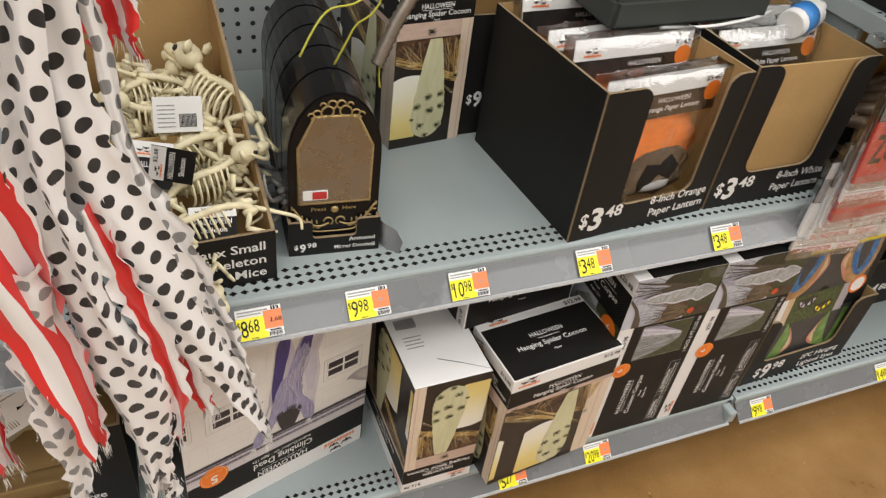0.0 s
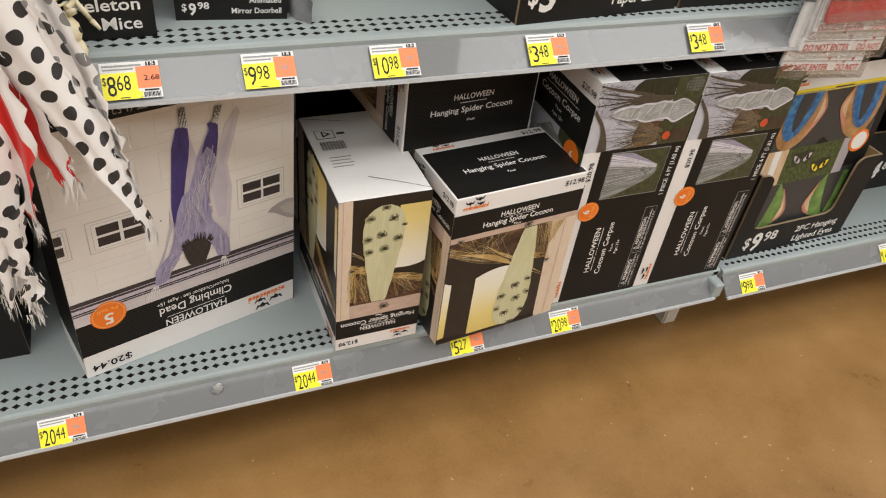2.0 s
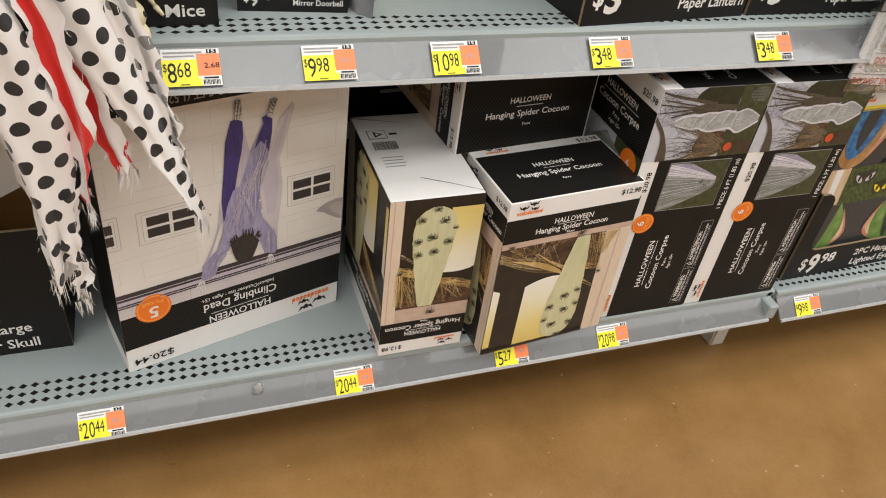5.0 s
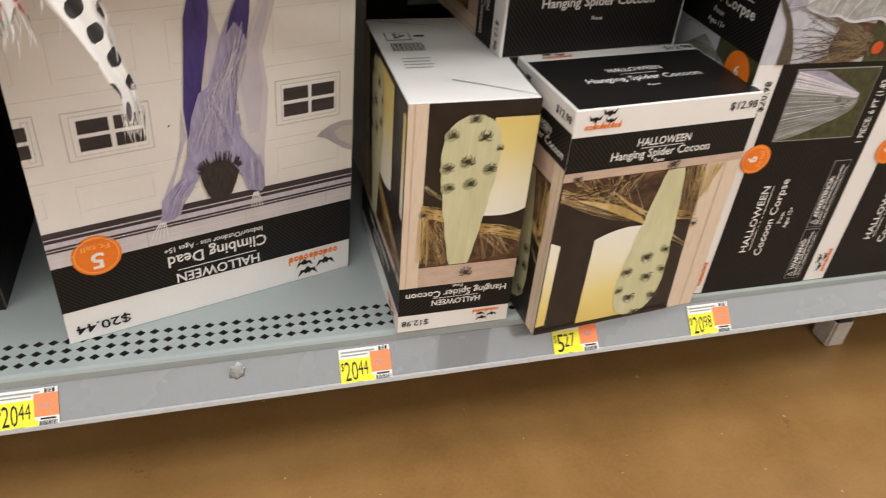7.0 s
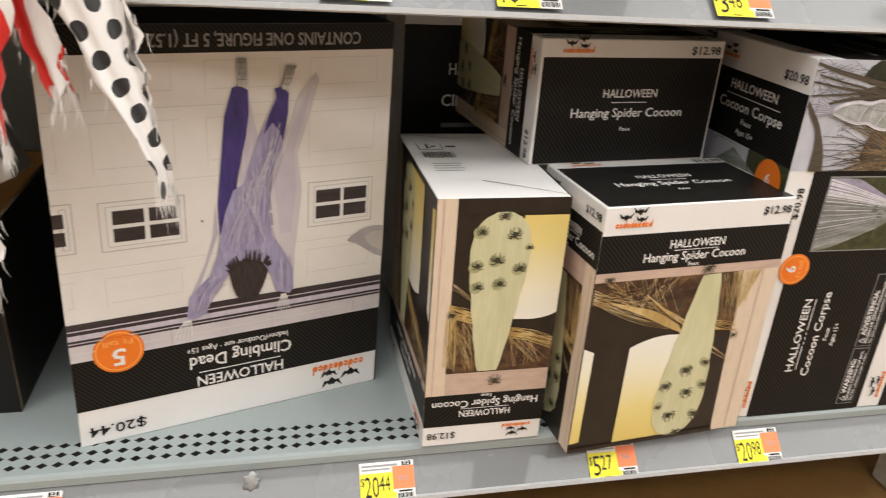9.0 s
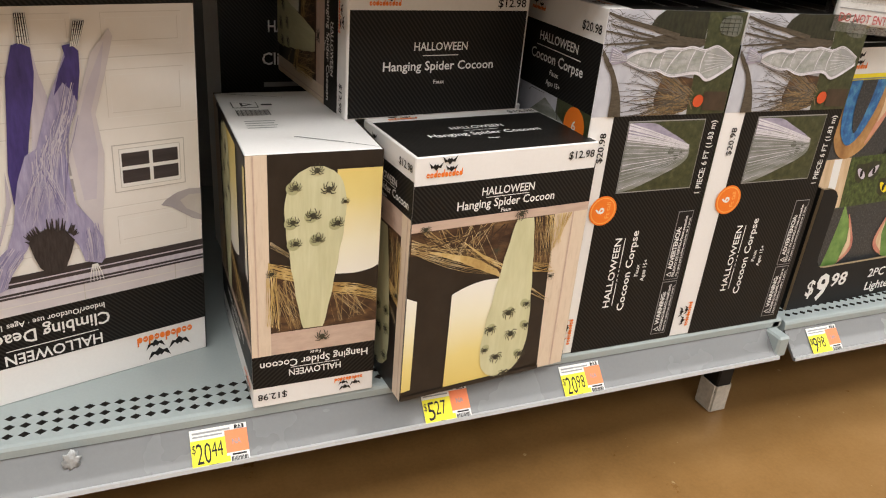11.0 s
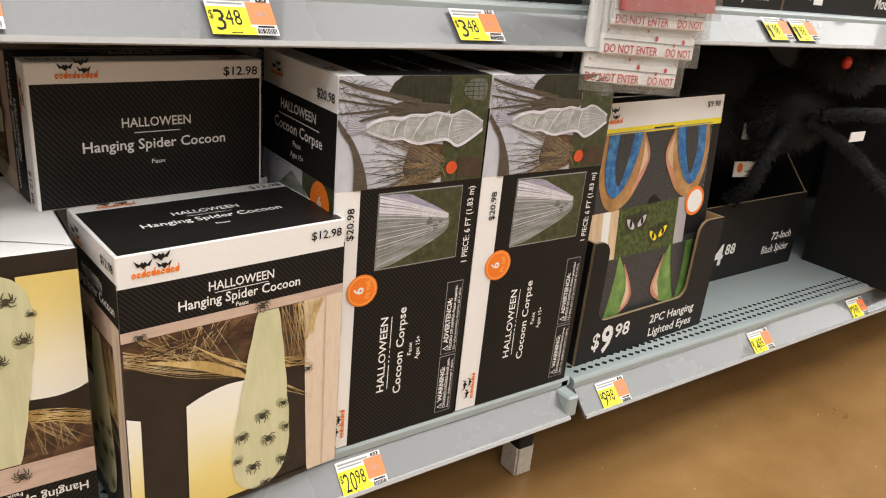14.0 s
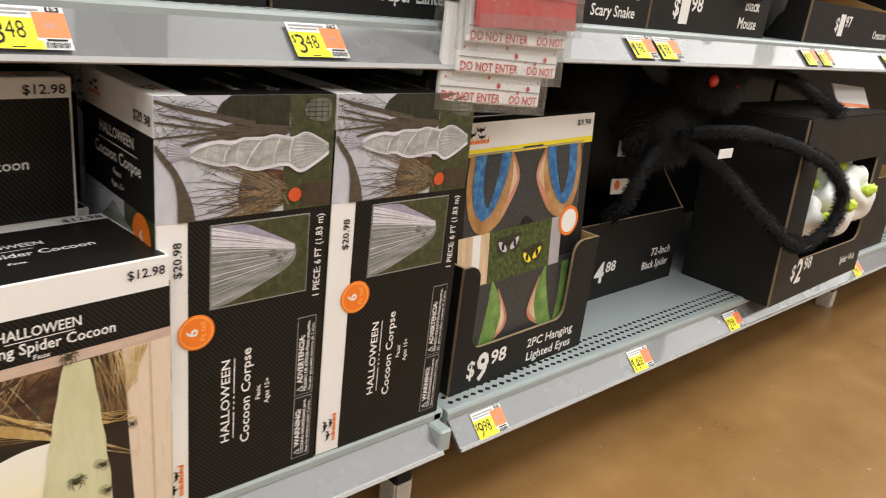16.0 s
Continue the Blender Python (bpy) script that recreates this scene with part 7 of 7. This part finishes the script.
# ---- black spider tray and its spider ----
SP = pose(1.772, 1.172, LOW_B, 0, 0, 0.5)
# back raised to 0.50 in black, standing in for the shade behind
t, fr = tray("black_spider_tray", SP, 0.50, 0.30, 0.172, "low black card tray for large furry spiders", None, 0.50, inner=PLAIN_BLACK)
tray_price(fr, "14", "88", (("72-Inch", 0.078), ("Black Spider", 0.105)), 0.30, 0.95, 0.22, 0.044, 0.030)
for z, a in ((0.235, 4), (0.315, 6)):
    c = thing("hang_card", SP @ pose(0.222, 0.02, z - 0.01, -6, a, 0), "small white and orange product card on the spider", "product card", "spider product cards")
    part("card", block(0, 0.085, 0, 0.002, 0, 0.032), surface("grey_card", (0.45, 0.44, 0.43), 0.5) if z > 0.3 else PAPER, c)
    k = Face(c, (0, -0.0003, 0), (1, 0, 0), (0, 0, 1), 0.085, 0.032).printed("card_print").disc(0.22, 0.6, 0.12, ORANGE_INK, 1, 12).rect(0.45, 0.3, 0.9, 0.42, GREY_INK, 1)
    k.done()


def furred(paths, seed, n, reach):
    """Short hairs standing off a set of (points, radius) bars."""
    r = random.Random(seed)
    v, f = [], []
    for pts, rad in paths:
        for _ in range(int(n * sum((a - b).length for a, b in zip(pts[1:], pts[:-1])))):
            i = r.randrange(len(pts) - 1)
            p = pts[i].lerp(pts[i + 1], r.random())
            d = Vector((r.gauss(0, 1), r.gauss(0, 1), r.gauss(0, 1))).normalized()
            q = p + d * rad * 0.9
            e = q + (d + Vector((0, 0, -0.35)) + Vector((r.gauss(0, 0.3), r.gauss(0, 0.3), 0))).normalized() * reach * r.uniform(0.4, 1.2)
            s = d.orthogonal().normalized() * 0.0008
            k = len(v)
            v += [q - s, q + s, e]
            f.append((k, k + 1, k + 2))
    return v, f


spider = thing("furry_black_spider", pose(-0.095, 0, 0.006), "large black furry toy spider with red eyes", "toy spider")
legs = [
    [(2.15, 1.08, 0.62), (2.21, 1.02, 0.632), (2.32, 0.97, 0.618), (2.47, 0.93, 0.568), (2.55, 0.915, 0.50), (2.53, 0.915, 0.43), (2.44, 0.93, 0.395), (2.38, 0.93, 0.415)],
    [(2.14, 1.10, 0.61), (2.22, 1.04, 0.555), (2.28, 0.98, 0.485), (2.34, 0.93, 0.425), (2.41, 0.925, 0.400)],
    [(2.14, 1.13, 0.60), (2.07, 1.12, 0.54), (2.05, 1.13, 0.47), (2.06, 1.17, 0.43)],
    [(2.30, 1.17, 0.70), (2.39, 1.11, 0.738), (2.455, 1.05, 0.728), (2.50, 0.985, 0.692), (2.53, 0.962, 0.673)],
    [(2.15, 1.2, 0.60), (2.02, 1.25, 0.62), (1.92, 1.30, 0.55), (1.90, 1.33, 0.44)],
    [(2.2, 1.2, 0.58), (2.3, 1.3, 0.6), (2.4, 1.38, 0.52), (2.45, 1.4, 0.45)],
]
bars = []
for pts in legs:
    line = smooth_line(pts, 7)
    rad = [0.014 - 0.005 * i / len(line) + 0.003 * noise.noise(p * 20) for i, p in enumerate(line)]
    lg = part("leg", tube(line, rad, 9), FUR, spider)
    v, f = furred([(line, 0.015)], len(bars) + 3, 12000, 0.011)
    hang(new("leg_hair", mesh_of("leg_hair", v, f, [FUR])), lg)
    bars.append(line)
part("head", blob((2.250, 1.13, 0.712), (0.076, 0.066, 0.066), 3, 0.25, 30), FUR, spider)
part("thorax", blob((2.18, 1.19, 0.60), (0.085, 0.095, 0.085), 3, 0.2, 30), FUR, spider)
part("abdomen", blob((2.17, 1.33, 0.59), (0.21, 0.13, 0.15), 3, 0.2, 30), FUR, spider)
heads = []
for c, rr, n in (((2.250, 1.13, 0.712), 0.074, 3), ((2.18, 1.19, 0.60), 0.092, 3), ((2.17, 1.33, 0.59), 0.15, 3)):
    heads.append(([Vector(c), Vector(c) + Vector((0, 0, 0.001))], rr))
v, f = furred(heads, 77, 4500000, 0.024)
hang(new("body_hair", mesh_of("body_hair", v, f, [FUR_LIT])), spider)
for x, y, z in ((2.188, 1.078, 0.720), (2.262, 1.066, 0.712)):
    part("eye", blob((x, y, z), (0.014, 0.009, 0.013) if x < 2.2 else (0.006, 0.005, 0.006), 2), RED_EYE, spider, "glossy red eye")
part("tag", block(2.145, 2.195, 1.010, 1.012, 0.585, 0.603), PAPER, spider, "small white sewn tag")

# ---- spider web tray ----
# black trays added as dark sheets for the shade deep in these bays
for x, w in ((1.80, 0.50), (2.315, 0.56), (2.89, 0.34), (3.265, 0.50), (3.78, 0.50), (4.29, 0.60)):
    tray("dark_fill_tray", pose(x, 1.48, LOW_B, 0, 0, 0), w, 0.22, 0.53, "tall plain black card tray at the back of the shelf", None, inner=PLAIN_BLACK)
WB = pose(2.322, 0.950, LOW_B, -2.5, 0, 1.0)
t, fr = tray("spider_web_tray", WB, 0.515, 0.22, 0.415, "tall black card tray with a cut front holding bagged webbing", (0.18, 0.92, 0.22, 0.03), inner=PLAIN_BLACK)
part("lid", block(0.001, 0.514, 0.001, 0.219, 0.4155, 0.4185), PLAIN_BLACK, t, "folded black card top")
part("front_band", block(0.001, 0.514, -0.0030, -0.0004, 0.310, 0.4150), PLAIN_BLACK, t)
tray_price(fr, "2", "98", (("Spider Web", 0.10),), 0.16, 0.93, 0.09, 0.055, 0.03)
for i, (x, y, z, s) in enumerate(((0.170, 0.030, 0.172, 0.058), (0.275, 0.022, 0.196, 0.064), (0.385, 0.022, 0.222, 0.066), (0.22, 0.09, 0.235, 0.06), (0.33, 0.08, 0.27, 0.065), (0.41, 0.09, 0.30, 0.055), (0.28, 0.15, 0.16, 0.07), (0.42, 0.14, 0.13, 0.06), (0.15, 0.14, 0.09, 0.07))):
    t = thing("bagged_webbing", WB @ pose(x, y, z, 0, 20 * math.sin(i * 3), 15 * math.cos(i * 2)), "white stretch webbing in a bag with a lime label", "packet", "bags of webbing")
    part("webbing", blob((0, 0, 0), (s * 1.2, s * 0.7, s * 0.95), 4, 0.55, 14), WEBBING, t)
    part("label", blob((0.012, -s * 0.68, 0.012), (s * 0.42, 0.010, s * 0.20), 3, 0.6, 30), LIME_INK, t, "lime green label")

# ---- small trays on the upper shelf of the next bay ----
t, fr = tray("snake_tray", pose(1.500, 1.062, HIGH_B), 0.305, 0.26, 0.075, "low black card tray with rubber snakes", None, 0.19)
k = fr.printed("lettering")
k.text("Black and Brown", 0.90, 0.55, 0.135, 0.0165, WHITE_INK, 2, align="right")
k.text("Scary Snake", 0.88, 0.18, 0.112, 0.0165, WHITE_INK, 2, align="right")
k.done("white lettering")
for i in range(4):
    s = thing("rubber_snake", pose(1.52 + 0.04 * i, 1.11 + 0.03 * i, HIGH_B + 0.035 + 0.012 * i), "coiled brown rubber snake in a tray", "toy snake", "rubber snakes")
    ring = [(0.06 + (0.045 + 0.006 * k) * math.cos(k * 0.7 + i), 0.03 + 0.05 * math.sin(k * 0.7 + i), 0.004 * k + 0.02 * math.sin(k + i)) for k in range(16)]
    part("coil", tube(smooth_line(ring, 4), 0.012, 8), SNAKE, s)
t, fr = tray("mouse_tray", pose(1.812, 1.062, HIGH_B), 0.40, 0.26, 0.082, "low black card tray heaped with black toy mice", None, 0.15)
tray_price(fr, "1", "98", (("Black", 0.055), ("Mouse", 0.070)), 0.16, 0.90, 0.18, 0.046, 0.033)
for i in range(9):
    s = thing("toy_mouse", pose(1.86 + 0.04 * i, 1.09 + 0.05 * (i % 3), HIGH_B + 0.07 + 0.014 * (i % 2), 0, 0, 50 * i), "black rubber toy mouse in a heap", "toy mouse", "black toy mice")
    part("mouse_body", joined(blob((0, 0, 0), (0.045, 0.024, 0.022), 2, 0.2), blob((0.045, 0, 0.004), (0.02, 0.015, 0.014), 2)), surface("grey_black_rubber", (0.03, 0.03, 0.032), 0.5) if i == 0 else bpy.data.materials["grey_black_rubber"], s)
    part("ears", joined(blob((0.04, 0.014, 0.018), (0.004, 0.010, 0.010), 1), blob((0.04, -0.014, 0.018), (0.004, 0.010, 0.010), 1)), PLAIN_BLACK, s)
    part("tail", tube(smooth_line([(-0.04, 0, 0), (-0.07, 0.015, 0), (-0.09, 0, 0.008)], 4), 0.003, 5), PLAIN_BLACK, s)
s = thing("furry_bundle", pose(2.26, 1.10, HIGH_B), "dark furry toy bundle between the trays", "toy")
part("bundle", blob((0.05, 0.05, 0.06), (0.055, 0.06, 0.06), 3, 0.4, 30), FUR, s)
t, fr = tray("creature_tray", pose(2.40, 1.062, HIGH_B), 0.50, 0.26, 0.085, "low black card tray of small rubber creatures", None, 0.15)
tray_price(fr, "1", "97", (("Creatures", 0.085),), 0.28, 0.92, 0.25, 0.044, 0.03)
t, fr = tray("plain_tray", pose(2.93, 1.062, HIGH_B), 0.28, 0.26, 0.12, "plain black card tray", None, 0.16)
t, fr = tray("plain_tray", pose(2.92, 1.02, LOW_B), 0.28, 0.40, 0.22, "plain black card tray behind the webbing", None, 0.3)
t = thing("white_bag", pose(3.20, 1.03, LOW_B), "crumpled white plastic bag at the shelf's end", "bag")
part("bag_body", blob((0.03, 0.06, 0.075), (0.05, 0.055, 0.075), 3, 0.5, 30), WEBBING, t)
c = thing("hang_card", pose(2.66, 1.05, LOW_B + 0.42, -30, 3, 0), "white and orange header card on the webbing tray", "product card")
part("card", block(0, 0.21, 0, 0.003, 0, 0.06), PAPER, c)
Face(c, (0, -0.0003, 0), (1, 0, 0), (0, 0, 1), 0.21, 0.06).printed("card_print").rect(0.02, 0.05, 0.98, 0.2, ORANGE_INK, 1).done()
# boxes on the third shelf of that bay
for x, w in ((1.44, 0.36), (1.81, 0.42), (2.24, 0.45), (2.70, 0.5)):
    t, f = carton("caution_carton", pose(x, 1.11, 1.1255), w, 0.3, 0.30, "black carton with a yellow warning band on the third shelf", "caution cartons", PLAIN_BLACK)
    p = f["front"].printed("warning_band").rect(0, 0.02, 1, 0.17, YELLOW_INK, 1)
    for i in range(int(w / 0.03)):
        p.poly([(0.02 + i * 0.03 / w, 0.03), (0.02 + (i * 0.03 + 0.018) / w, 0.03), (0.02 + (i * 0.03 + 0.018) / w, 0.08), (0.02 + i * 0.03 / w, 0.08)], INK, 2)
        p.poly([(0.02 + i * 0.06 / w, 0.20), (0.02 + (i * 0.06 + 0.02) / w, 0.20), (0.02 + (i * 0.06 + 0.045) / w, 0.32), (0.02 + (i * 0.06 + 0.025) / w, 0.32)], LIME_INK, 2) if i * 0.06 + 0.06 < w else None
    p.done("yellow and black warning band")
